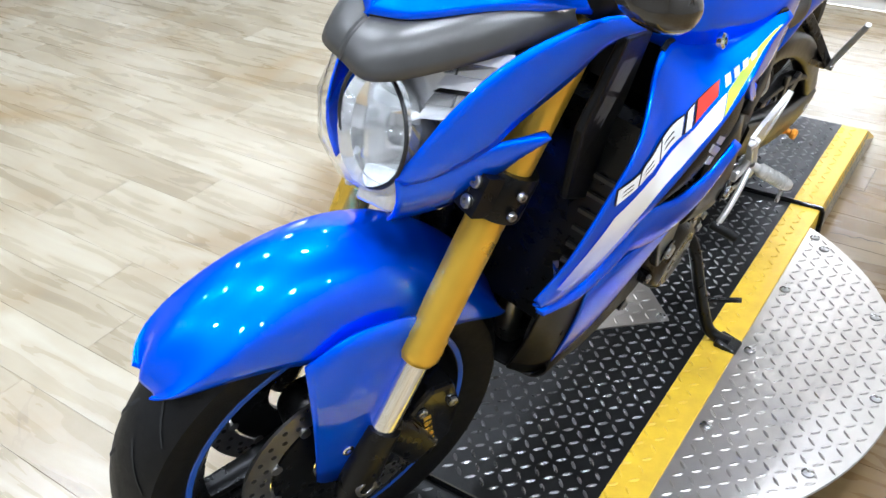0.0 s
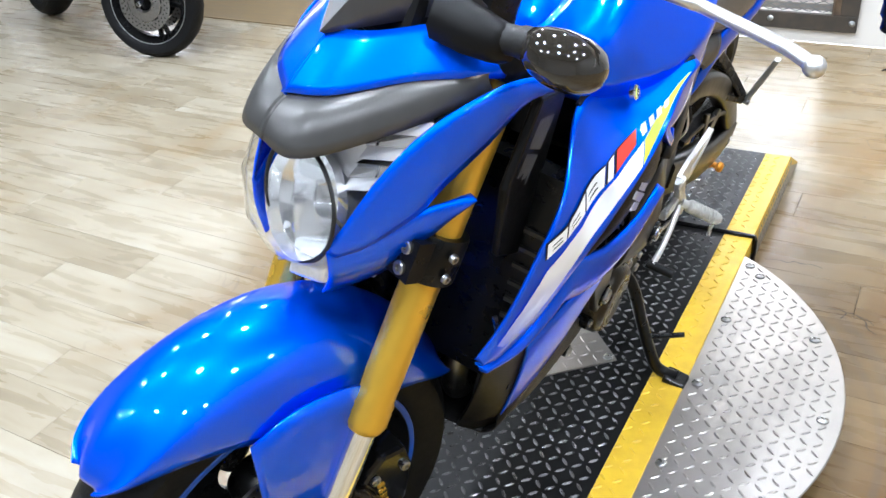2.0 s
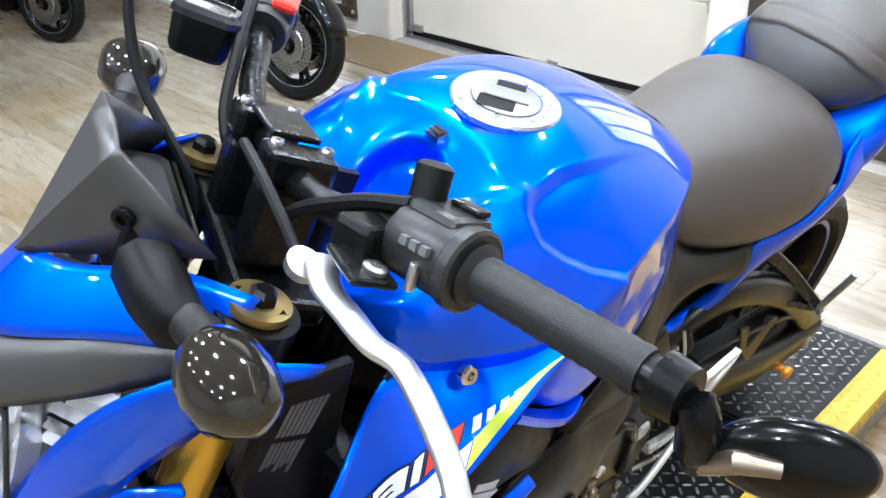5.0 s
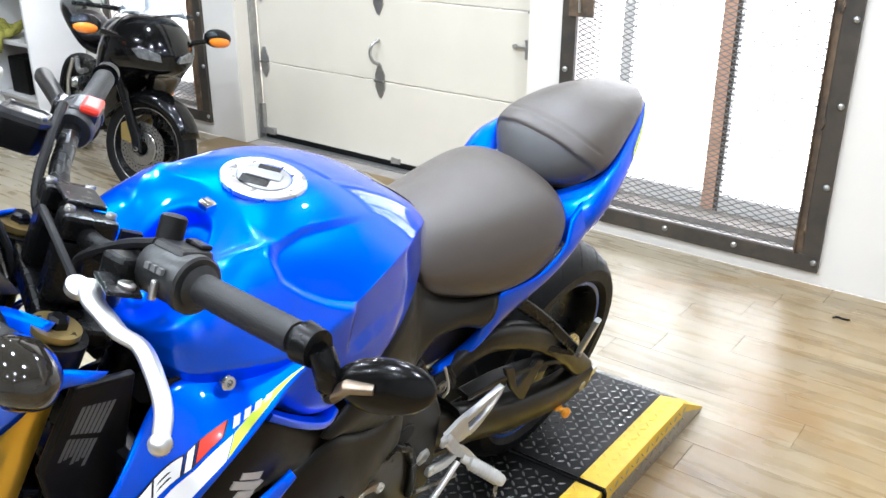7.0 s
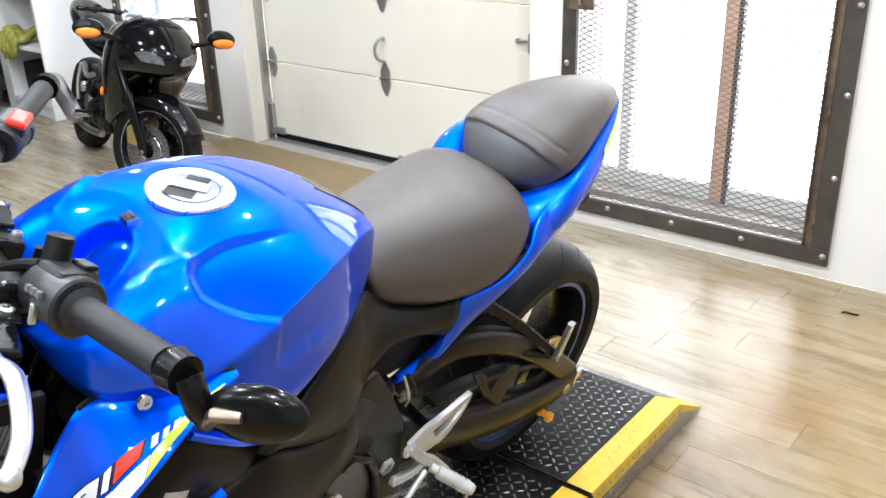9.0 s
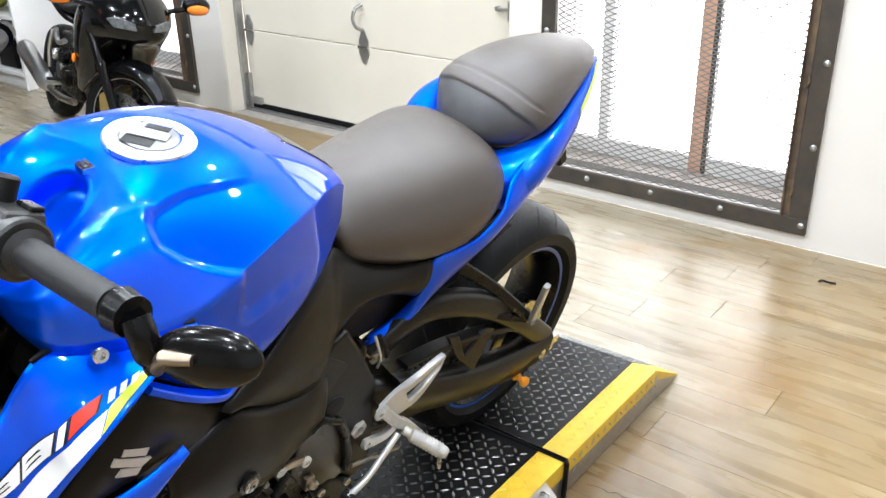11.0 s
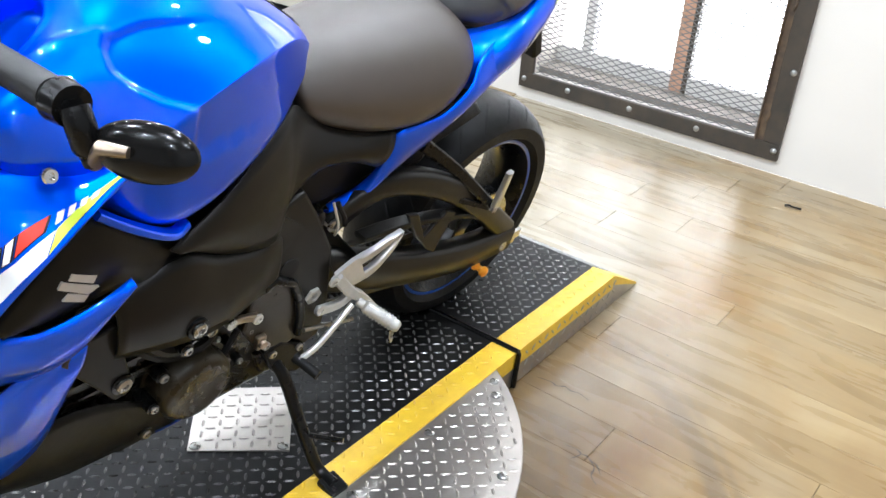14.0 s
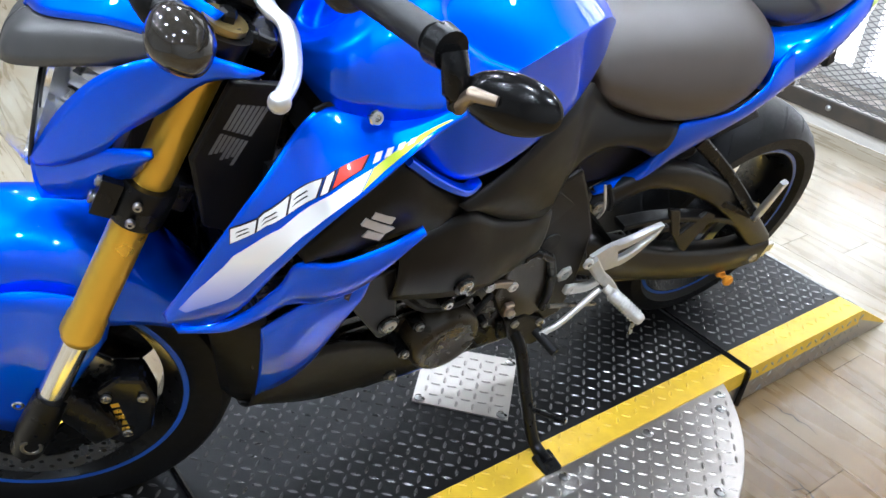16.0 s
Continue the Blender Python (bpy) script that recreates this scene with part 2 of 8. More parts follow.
    sc1 = nt.nodes.new("ShaderNodeTexNoise")
    sc1.inputs["Scale"].default_value, sc1.inputs["Detail"].default_value, sc1.inputs["Distortion"].default_value = 1.4, 3, 1.2
    nt.links.new(mp3.outputs[0], sc1.inputs["Vector"])
    ab = nt.nodes.new("ShaderNodeMath")
    ab.operation, ab.inputs[1].default_value = "COMPARE", 0.5
    ab.inputs[2].default_value = 0.0035
    nt.links.new(sc1.outputs[0], ab.inputs[0])
    gate = nt.nodes.new("ShaderNodeMapRange")
    gate.inputs[1].default_value, gate.inputs[2].default_value, gate.inputs[4].default_value = 0.50, 0.62, 0.55
    nt.links.new(st.outputs[0], gate.inputs[0])
    scuff = nt.nodes.new("ShaderNodeMath")
    scuff.operation = "MULTIPLY"
    nt.links.new(ab.outputs[0], scuff.inputs[0])
    nt.links.new(gate.outputs[0], scuff.inputs[1])
    both = nt.nodes.new("ShaderNodeMath")
    both.operation = "MAXIMUM"
    nt.links.new(scuff.outputs[0], both.inputs[0])
    nt.links.new(cr.outputs[0], both.inputs[1])
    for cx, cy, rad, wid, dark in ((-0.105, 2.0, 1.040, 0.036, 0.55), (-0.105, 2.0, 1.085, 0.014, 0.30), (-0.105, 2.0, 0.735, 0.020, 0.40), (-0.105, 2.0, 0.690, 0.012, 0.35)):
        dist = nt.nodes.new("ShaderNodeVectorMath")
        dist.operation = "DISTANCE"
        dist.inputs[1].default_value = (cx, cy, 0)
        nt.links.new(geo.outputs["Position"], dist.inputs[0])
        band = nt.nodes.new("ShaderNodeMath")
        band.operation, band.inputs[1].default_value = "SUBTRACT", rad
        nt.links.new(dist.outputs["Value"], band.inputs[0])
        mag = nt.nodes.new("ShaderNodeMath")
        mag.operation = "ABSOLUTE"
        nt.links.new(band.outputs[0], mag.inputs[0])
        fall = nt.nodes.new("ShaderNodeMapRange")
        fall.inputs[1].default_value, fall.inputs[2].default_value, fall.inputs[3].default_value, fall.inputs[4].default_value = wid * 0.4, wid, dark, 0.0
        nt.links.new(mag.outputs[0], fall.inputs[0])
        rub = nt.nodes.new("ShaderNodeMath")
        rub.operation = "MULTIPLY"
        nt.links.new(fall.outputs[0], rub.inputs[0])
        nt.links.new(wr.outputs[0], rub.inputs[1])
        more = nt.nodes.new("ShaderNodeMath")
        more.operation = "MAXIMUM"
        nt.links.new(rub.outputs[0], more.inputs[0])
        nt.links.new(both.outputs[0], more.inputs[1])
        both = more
    # brown ring round the turntable, deeper towards it, its edge broken by noise
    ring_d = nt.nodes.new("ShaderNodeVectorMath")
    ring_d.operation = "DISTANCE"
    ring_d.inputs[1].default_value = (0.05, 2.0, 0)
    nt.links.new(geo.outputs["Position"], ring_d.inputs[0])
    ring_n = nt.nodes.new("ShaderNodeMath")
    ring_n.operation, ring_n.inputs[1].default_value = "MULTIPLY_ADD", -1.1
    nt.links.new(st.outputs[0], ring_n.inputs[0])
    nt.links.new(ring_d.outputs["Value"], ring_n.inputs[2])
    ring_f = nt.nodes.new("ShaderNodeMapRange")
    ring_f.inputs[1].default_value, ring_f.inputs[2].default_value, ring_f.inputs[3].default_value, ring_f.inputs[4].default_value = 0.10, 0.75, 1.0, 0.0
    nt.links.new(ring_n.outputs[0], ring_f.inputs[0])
    ring_mix = nt.nodes.new("ShaderNodeMix")
    ring_mix.data_type, ring_mix.blend_type = "RGBA", "MULTIPLY"
    ring_mix.inputs[7].default_value = (0.55, 0.46, 0.33, 1)
    nt.links.new(ring_f.outputs[0], ring_mix.inputs[0])
    nt.links.new(worn.outputs[2], ring_mix.inputs[6])
    worn = ring_mix
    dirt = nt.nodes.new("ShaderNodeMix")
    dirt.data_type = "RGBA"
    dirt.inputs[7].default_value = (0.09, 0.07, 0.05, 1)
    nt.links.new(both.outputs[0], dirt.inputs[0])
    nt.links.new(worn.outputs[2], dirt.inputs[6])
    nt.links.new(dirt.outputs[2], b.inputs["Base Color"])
    rr = nt.nodes.new("ShaderNodeMapRange")
    rr.inputs[3].default_value, rr.inputs[4].default_value = 0.20, 0.36
    nt.links.new(grain.outputs[0], rr.inputs[0])
    nt.links.new(rr.outputs[0], b.inputs["Roughness"])
    bp = nt.nodes.new("ShaderNodeBump")
    bp.inputs["Strength"].default_value, bp.inputs["Distance"].default_value = 0.15, 0.002
    nt.links.new(grain.outputs[0], bp.inputs["Height"])
    nt.links.new(bp.outputs[0], b.inputs["Normal"])
    return m


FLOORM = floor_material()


# ---- mesh helpers ----
def mesh_of(bm, material, smooth=True, angle=40.0):
    me = bpy.data.meshes.new("mesh")
    bmesh.ops.recalc_face_normals(bm, faces=bm.faces)
    if smooth:
        for f in bm.faces:
            f.smooth = True
        lim = radians(angle)
        for e in bm.edges:
            if len(e.link_faces) == 2 and e.calc_face_angle(0) > lim:
                e.smooth = False
    bm.to_mesh(me)
    bm.free()
    me.materials.append(material)
    return me


def part(name, bm, material, parent=None, label="", smooth=True, angle=40.0, sub=0, bevel=0.0):
    ob = new(name, mesh_of(bm, material, smooth, angle))
    if parent:
        ob.parent = parent
    if bevel:
        md = ob.modifiers.new("bevel", "BEVEL")
        md.width, md.segments, md.limit_method, md.angle_limit = bevel, 2, "ANGLE", radians(35)
    if sub:
        md = ob.modifiers.new("subdivision", "SUBSURF")
        md.levels = md.render_levels = sub
    if label:
        tagged(ob, label)
    return ob


def thing(name, m, label, category, group="", kind=""):
    ob = new(name)
    ob.matrix_world = m
    return tagged(ob, label, category, group, kind)


def box(bm, x0, y0, z0, x1, y1, z1, m=None):
    r = bmesh.ops.create_cube(bm, size=1.0)["verts"]
    for v in r:
        v.co = Vector(((x0 + x1) / 2 + v.co.x * (x1 - x0), (y0 + y1) / 2 + v.co.y * (y1 - y0), (z0 + z1) / 2 + v.co.z * (z1 - z0)))
        if m:
            v.co = m @ v.co
    return r


def boxm(x0, y0, z0, x1, y1, z1):
    bm = bmesh.new()
    box(bm, x0, y0, z0, x1, y1, z1)
    return bm


def tube(bm, pts, rad, n=12, closed=False, cap=True):
    """A round bar along points; rad is a number or one for each point."""
    pts = [Vector(p) for p in pts]
    rads = rad if isinstance(rad, (list, tuple)) else [rad] * len(pts)
    rings, prev = [], None
    for i, p in enumerate(pts):
        if closed:
            d = pts[(i + 1) % len(pts)] - pts[i - 1]
        else:
            d = pts[min(i + 1, len(pts) - 1)] - pts[max(i - 1, 0)]
        d.normalize()
        if prev is None:
            u = d.orthogonal().normalized()
        else:
            u = (prev - d * prev.dot(d)).normalized()
        prev = u
        w = d.cross(u)
        rings.append([bm.verts.new(p + rads[i] * (math.cos(2 * math.pi * k / n) * u + math.sin(2 * math.pi * k / n) * w)) for k in range(n)])
    for i in range(len(rings) if closed else len(rings) - 1):
        a, b = rings[i], rings[(i + 1) % len(rings)]
        for k in range(n):
            bm.faces.new((a[k], a[(k + 1) % n], b[(k + 1) % n], b[k]))
    if cap and not closed:
        bm.faces.new(rings[0][::-1])
        bm.faces.new(rings[-1])
    return bm


def smooth_path(pts, k=4):
    """A Catmull-Rom line through points."""
    pts = [Vector(p) for p in pts]
    q = [2 * pts[0] - pts[1]] + pts + [2 * pts[-1] - pts[-2]]
    out = []
    for i in range(1, len(q) - 2):
        for j in range(k):
            t = j / k
            a, b, c, d = q[i - 1], q[i], q[i + 1], q[i + 2]
            out.append(0.5 * (2 * b + (c - a) * t + (2 * a - 5 * b + 4 * c - d) * t * t + (3 * b - a - 3 * c + d) * t ** 3))
    return out + [pts[-1]]


def cyl(bm, a, b, r, n=20, r2=None):
    return tube(bm, [a, b], [r, r if r2 is None else r2], n)


def lathe(bm, profile, n=48, m=None, closed=True):
    """Turns a profile of (along x, radius) about the x axis."""
    rings = []
    for k in range(n):
        c, s = math.cos(2 * math.pi * k / n), math.sin(2 * math.pi * k / n)
        ring = []
        for x, r in profile:
            v = Vector((x, r * c, r * s))
            ring.append(bm.verts.new(m @ v if m else v))
        rings.append(ring)
    p = len(profile)
    for k in range(n):
        a, b = rings[k], rings[(k + 1) % n]
        for i in range(p if closed else p - 1):
            j = (i + 1) % p
            bm.faces.new((a[i], a[j], b[j], b[i]))
    return bm


def loft(bm, rings, cap=True, closed=True):
    vs = [[bm.verts.new(Vector(p)) for p in r] for r in rings]
    n = len(vs[0])
    for a, b in zip(vs, vs[1:]):
        for k in range(n if closed else n - 1):
            bm.faces.new((a[k], a[(k + 1) % n], b[(k + 1) % n], b[k]))
    if cap:
        bm.faces.new(vs[0][::-1])
        bm.faces.new(vs[-1])
    return bm


def slab(bm, outline, thick, m=None):
    """A plate from an outline of (a, b) in the y-z plane with x given by each third value, thick towards -x."""
    a = [Vector((p[2] if len(p) > 2 else 0.0, p[0], p[1])) for p in outline]
    b = [v - Vector((thick, 0, 0)) for v in a]
    va = [bm.verts.new(m @ v if m else v) for v in a]
    vb = [bm.verts.new(m @ v if m else v) for v in b]
    n = len(va)
    bm.faces.new(va)
    bm.faces.new(vb[::-1])
    for k in range(n):
        bm.faces.new((va[k], vb[k], vb[(k + 1) % n], va[(k + 1) % n]))
    return bm


def mirrored(bm):
    """The same with x turned round."""
    c = bm.copy()
    for v in c.verts:
        v.co.x = -v.co.x
    bmesh.ops.reverse_faces(c, faces=c.faces)
    return c


WHITE_GREY = mat("pale_print", (0.12, 0.12, 0.12), 0.5, var=0.2)
GROOVE = mat("groove_shadow_rubber", (0.006, 0.006, 0.006), 0.8, var=0.2)
STEEL_DARK = mat("oily_steel", (0.10, 0.095, 0.085), 0.42, 0.8, var=0.4, scale=80)
GLASS_FROST = mat("clear_ribbed_lens", (0.85, 0.87, 0.88), 0.12, 0.6, var=0.2, scale=200)
SMOKE_BLK = mat("brown_black_gloss_plastic", (0.0035, 0.0033, 0.0032), 0.22, var=0.3, scale=30, coat=0.25, rvar=0.06, spec=0.25)
STEEL_WARM = mat("warm_worn_steel", (0.34, 0.27, 0.20), 0.32, 0.9, var=0.3, scale=50)
# ---- the room ----
GREYW = mat("grey_wall_paint", (0.34, 0.335, 0.325), 0.65, var=0.05, scale=3, bump=0.1, bscale=150)
def setting(name, bm, material, label, category, smooth=False):
    return tagged(part(name, bm, material, smooth=smooth), label, category, kind="structure")


XW, XE, YS = -7.5, 3.2, -3.6
TOPZ = CEIL
DOOR_X0, DOOR_X1, DOOR_Y = -3.16, -1.15, WALL_Y + 0.16
WIN_X0, WIN_X1, WIN_Z0, WIN_Z1 = -0.915, 0.145, 0.125, 2.15
W2_X0, W2_X1 = -4.38, -3.50

bm = bmesh.new()
TH = 0.22
for a, b, z0, z1 in ((XW, W2_X0, 0, TOPZ), (W2_X0, W2_X1, 0, 0.15), (W2_X0, W2_X1, 2.15, TOPZ), (W2_X1, DOOR_X0, 0, TOPZ), (DOOR_X0, DOOR_X1, 2.3, TOPZ),
                     (DOOR_X1, WIN_X0, 0, TOPZ), (WIN_X0, WIN_X1, 0, WIN_Z0), (WIN_X0, WIN_X1, WIN_Z1, TOPZ), (WIN_X1, XE, 0, TOPZ)):
    box(bm, a, WALL_Y, z0, b, WALL_Y + TH, z1)
wall_n = setting("wall_north", bm, WALLM, "white painted wall with garage door and two caged windows", "wall")
setting("wall_east", boxm(XE, YS, 0, XE + 0.2, WALL_Y + TH, TOPZ), GREYW, "plain grey painted showroom side wall", "wall")
setting("wall_west", boxm(XW - 0.2, YS, 0, XW, WALL_Y + TH, TOPZ), GREYW, "plain grey painted wall at the far end", "wall")
setting("wall_south", boxm(XW - 0.2, YS - 0.2, 0, XE + 0.2, YS, TOPZ), GREYW, "plain grey painted wall behind the walkway", "wall")
setting("ceiling", boxm(XW - 0.2, YS - 0.2, TOPZ, XE + 0.2, WALL_Y + TH, TOPZ + 0.15), CEILM, "plain dark grey painted showroom ceiling", "ceiling")
floor = setting("floor", boxm(XW, YS, -0.08, XE, WALL_Y, -0.008), CONC, "worn grey-brown wood-look plank floor", "floor")
setting("floor_apron", boxm(DOOR_X0 + 0.001, WALL_Y + 0.001, -0.07, DOOR_X1 - 0.001, WALL_Y + 0.6, -0.003), CONC, "concrete sill strip under the garage door", "floor")
THRESH = mat("brown_threshold_boards", (0.130, 0.088, 0.038), 0.45, color2=(0.26, 0.185, 0.095), scale=8, noise2=3, stretch=(1.5, 14, 1), rvar=0.1)
setting("trim_threshold", boxm(-3.36, 3.97, 0.0005, -1.0, WALL_Y - 0.002, 0.005), THRESH, "brown timber threshold boards before the garage door", "trim")
# jamb lining of the garage door
bm = bmesh.new()
box(bm, DOOR_X0, WALL_Y + 0.002, 0, DOOR_X0 + 0.012, DOOR_Y, 2.3)
box(bm, DOOR_X1 - 0.012, WALL_Y + 0.002, 0, DOOR_X1, DOOR_Y, 2.3)
setting("trim", bm, BEIGE, "cream painted jamb lining beside the garage door", "trim")
# outdoors
setting("backdrop", boxm(-9.5, 5.3, -0.4, 5.5, 5.35, 5.0), OUT, "bright overexposed daylight outside the windows", "backdrop")
setting("ground", boxm(-9.5, WALL_Y + TH + 0.001, -0.40, 5.5, 5.3, -0.36), CONC, "pale concrete ground outside the windows", "ground")

# downlights
bm = bmesh.new()
lathe(bm, [(0.0, 0.088), (0.0, 0.102), (0.02, 0.105), (0.034, 0.105), (0.034, 0.088)], 28, pose(0, 0, 0, 0, 90, 0))
ring = mesh_of(bm, SHELFW)
bm = bmesh.new()
cyl(bm, (0, 0, -0.020), (0, 0, -0.008), 0.086, 28)
back = mesh_of(bm, CHROME)
first = None
for lx, ly in LAMPS:
    m = pose(lx, ly, CEIL - 0.001)
    if first is None:
        first = thing("downlight", m, "small round white ceiling downlight, switched on", "ceiling light", "ceiling downlights")
        for nm, me in (("trim_ring", ring), ("reflector", back)):
            o = new(nm, me)
            o.parent = first
    else:
        copy_thing(first, m)


# garage door: four insulated sections with hinges, handle, latch and tracks
def garage_door():
    t = thing("garage_door", pose((DOOR_X0 + DOOR_X1) / 2, DOOR_Y, 0), "cream sectional garage door with galvanised hinges, closed", "garage door")
    hw = (DOOR_X1 - DOOR_X0) / 2 - 0.02
    zs = [0.035, 0.475, 0.915, 1.355, 1.795, 2.30]
    for i in range(5):
        bm = boxm(-hw, 0.0, zs[i] + 0.002, hw, 0.045, zs[i + 1] - 0.002)
        part("panel", bm, DOORM, t, smooth=False, bevel=0.004)
    part("bottom_seal", boxm(-hw, 0.002, 0.0, hw, 0.04, 0.034), RUBBER, t, "black rubber bottom seal", smooth=False)
    part("threshold", boxm(-hw, -0.05, -0.002, hw, -0.004, 0.008), GALV, t, "bare metal threshold strip", smooth=False)
    for z in zs[1:4]:
        for x in (-hw + 0.045, -0.03, hw - 0.05):
            bm = bmesh.new()
            for s in (1, -1):
                a = [(-0.030, 0), (0.030, 0), (0.034, 0.03), (0.008, 0.085), (-0.008, 0.085), (-0.034, 0.03)]
                va = [bm.verts.new((x + p, -0.007, z + s * (0.004 + q))) for p, q in a]
                vb = [bm.verts.new((x + p, -0.001, z + s * (0.004 + q))) for p, q in a]
                bm.faces.new(va)
                for k in range(6):
                    bm.faces.new((va[k], va[(k + 1) % 6], vb[(k + 1) % 6], vb[k]))
            h = part("hinge", bm, GALV, t, "galvanised leaf hinge", smooth=False)
            bm = bmesh.new()
            cyl(bm, (x - 0.034, -0.012, z), (x + 0.034, -0.012, z), 0.008, 10)
            part("pin", bm, STEEL, h)
    bm = tube(bmesh.new(), smooth_path([(-0.03, -0.006, 0.565), (-0.042, -0.045, 0.585), (-0.052, -0.055, 0.63), (-0.042, -0.045, 0.675), (-0.03, -0.006, 0.695)]), 0.009, 10)
    part("handle", bm, GALV, t, "galvanised pull handle")
    bm = bmesh.new()
    box(bm, hw - 0.09, -0.03, 0.70, hw - 0.03, -0.001, 0.79)
    box(bm, hw - 0.15, -0.02, 0.745, hw - 0.09, -0.008, 0.757)
    cyl(bm, (hw - 0.155, -0.022, 0.751), (hw - 0.155, -0.004, 0.751), 0.012, 12)
    part("latch", bm, GALV, t, "galvanised slide latch", smooth=False, bevel=0.003)
    bm = bmesh.new()
    box(bm, -hw + 0.01, -0.02, 0.036, -hw + 0.10, -0.001, 0.075)
    box(bm, -hw - 0.015, -0.03, 0.036, -hw + 0.02, -0.001, 0.22)
    part("corner_bracket", bm, GALV, t, "galvanised bottom corner bracket", smooth=False)
    part("clip", boxm(0.04, -0.012, 0.03, 0.10, -0.001, 0.06), GALV, t, smooth=False)
    for x in (-hw - 0.012, hw + 0.002):
        bm = bmesh.new()
        box(bm, x, -0.055, 0.01, x + 0.010, -0.004, 2.2)
        box(bm, x, -0.062, 0.01, x + 0.022, -0.055, 2.2)
        part("track", bm, GALV, t, "galvanised vertical track", smooth=False)
    return t


garage_door()


# caged window: steel frame, expanded mesh, posts and panes
def caged_window(name, x0, x1, z0, z1, label, dense=True):
    t = thing(name, pose(0, WALL_Y, 0), label, "window", kind="structure")
    f = 0.068
    y0, y1 = -0.022, -0.002
    zz1 = min(z1, 2.2)
    part("frame_bottom", boxm(x0 - f, y0, z0 - f, x1 + f, y1, z0), DARKFR, t, smooth=False, bevel=0.002)
    part("frame_top", boxm(x0 - f, y0, zz1, x1 + f, y1, zz1 + f), DARKFR, t, smooth=False, bevel=0.002)
    part("frame_side", boxm(x0 - f, y0, z0, x0, y1, zz1), DARKFR, t, smooth=False, bevel=0.002)
    part("frame_side", boxm(x1, y0, z0, x1 + f, y1, zz1), DARKFR, t, smooth=False, bevel=0.002)
    # inner angle of the frame
    bm = bmesh.new()
    box(bm, x1 - 0.030, -0.018, z0, x1 - 0.001, 0.002, zz1)
    box(bm, x1 - 0.030, -0.040, z0, x1 - 0.026, -0.018, zz1)
    part("inner_angle", bm, RUSTED, t, "rusty inner angle bar", smooth=False)
    bm = bmesh.new()
    for k in range(3):
        z = z0 + 0.08 + k * 0.42
        tube(bm, smooth_path([(x1 - 0.006, -0.019, z), (x1 + 0.000, -0.024, z + 0.02), (x1 - 0.003, -0.019, z + 0.045)]), 0.006, 6)
    part("weld_bead", bm, RUSTED, t)
    bolt = bmesh.new()
    lathe(bolt, [(0, 0.0005), (0, 0.013), (0.004, 0.012), (0.008, 0.007), (0.009, 0.0005)], 12, pose(0, 0, 0, 0, 0, -90), closed=False)
    bme = mesh_of(bolt, GALV)
    xs = [x1 + f / 2 - 0.302 * k for k in range(5) if x1 + f / 2 - 0.302 * k > x0 - f]
    for x in xs[1:]:
        o = new("bolt", bme)
        o.parent, o.location = t, (x, y0, z0 - f / 2 + 0.005)
    for x in (x1 + f * 0.72, x0 - f * 0.6):
        for k in range(7):
            o = new("bolt", bme)
            o.parent, o.location = t, (x, y0, z0 - f / 2 + 0.005 + 0.31 * k)
    # expanded mesh: diamond strands
    bm = bmesh.new()
    px, pz, r = 0.052, 0.0235, 0.0022
    nx, nz = int((x1 - x0) / px) + 2, int((zz1 - z0) / pz) + 2
    for j in range(nz):
        for s in (1, -1):
            prev = None
            for i in range(2 * nx + 1):
                x = x0 + i * px / 2
                zc = z0 + j * pz + s * (pz / 2 if i % 2 else 0) * 0.92
                if x > x1 or zc > zz1 or zc < z0:
                    prev = None
                    continue
                yv = 0.004 if i % 2 else 0.009
                cur = [bm.verts.new((x, yv - r, zc - r)), bm.verts.new((x, yv - r, zc + r)), bm.verts.new((x, yv + r, zc))]
                if prev:
                    for k in range(3):
                        bm.faces.new((prev[k], prev[(k + 1) % 3], cur[(k + 1) % 3], cur[k]))
                prev = cur
    part("mesh_screen", bm, MESHM, t, "expanded diamond steel mesh", smooth=False)
    # window behind: sill, centre post, panes
    yb = 0.17
    part("window_sill", boxm(x0 + 0.001, 0.03, z0 - 0.002, x1 - 0.001, 0.21, z0 + 0.028), CONC, t, "grey stone inner sill", smooth=False)
    part("bottom_rail", boxm(x0 + 0.001, yb, z0 + 0.028, x1 - 0.001, yb + 0.04, z0 + 0.10), SHELFW, t, smooth=False)
    for xp, wdt, mt in ((x0 + 0.13, 0.05, SHELFW), (x0 + 0.565, 0.055, BROWNPOST), (x0 + 0.62, 0.02, DARKFR)):
        part("post", boxm(xp, yb - 0.005, z0 + 0.03, xp + wdt, yb + 0.045, zz1), mt, t, smooth=False)
    for a, b in ((x0 + 0.18, x0 + 0.565), (x0 + 0.645, x1 - 0.002)):
        o = part("pane", boxm(a, yb + 0.015, z0 + 0.10, b, yb + 0.019, zz1), PANE, t, smooth=False)
        o.visible_shadow = False
    return t


PANE = mat("window_glass", (0.97, 0.98, 1.0), 0.0, trans=1.0, ior=1.05)
w1 = caged_window("window_1", WIN_X0, WIN_X1, WIN_Z0, WIN_Z1, "window behind an expanded steel mesh in a bolted raw steel frame")
part("latch_plate", boxm(WIN_X0 - 0.03, -0.035, 0.945, WIN_X0 + 0.085, -0.022, 1.09), RUSTED, w1, "rusty latch plate", smooth=False)
bm = tube(bmesh.new(), smooth_path([(WIN_X0 - 0.045, -0.03, 1.035), (WIN_X0 - 0.03, -0.06, 1.045), (WIN_X0 + 0.02, -0.06, 1.045), (WIN_X0 + 0.030, -0.055, 1.02), (WIN_X0 + 0.028, -0.045, 0.965)]), 0.006, 8)
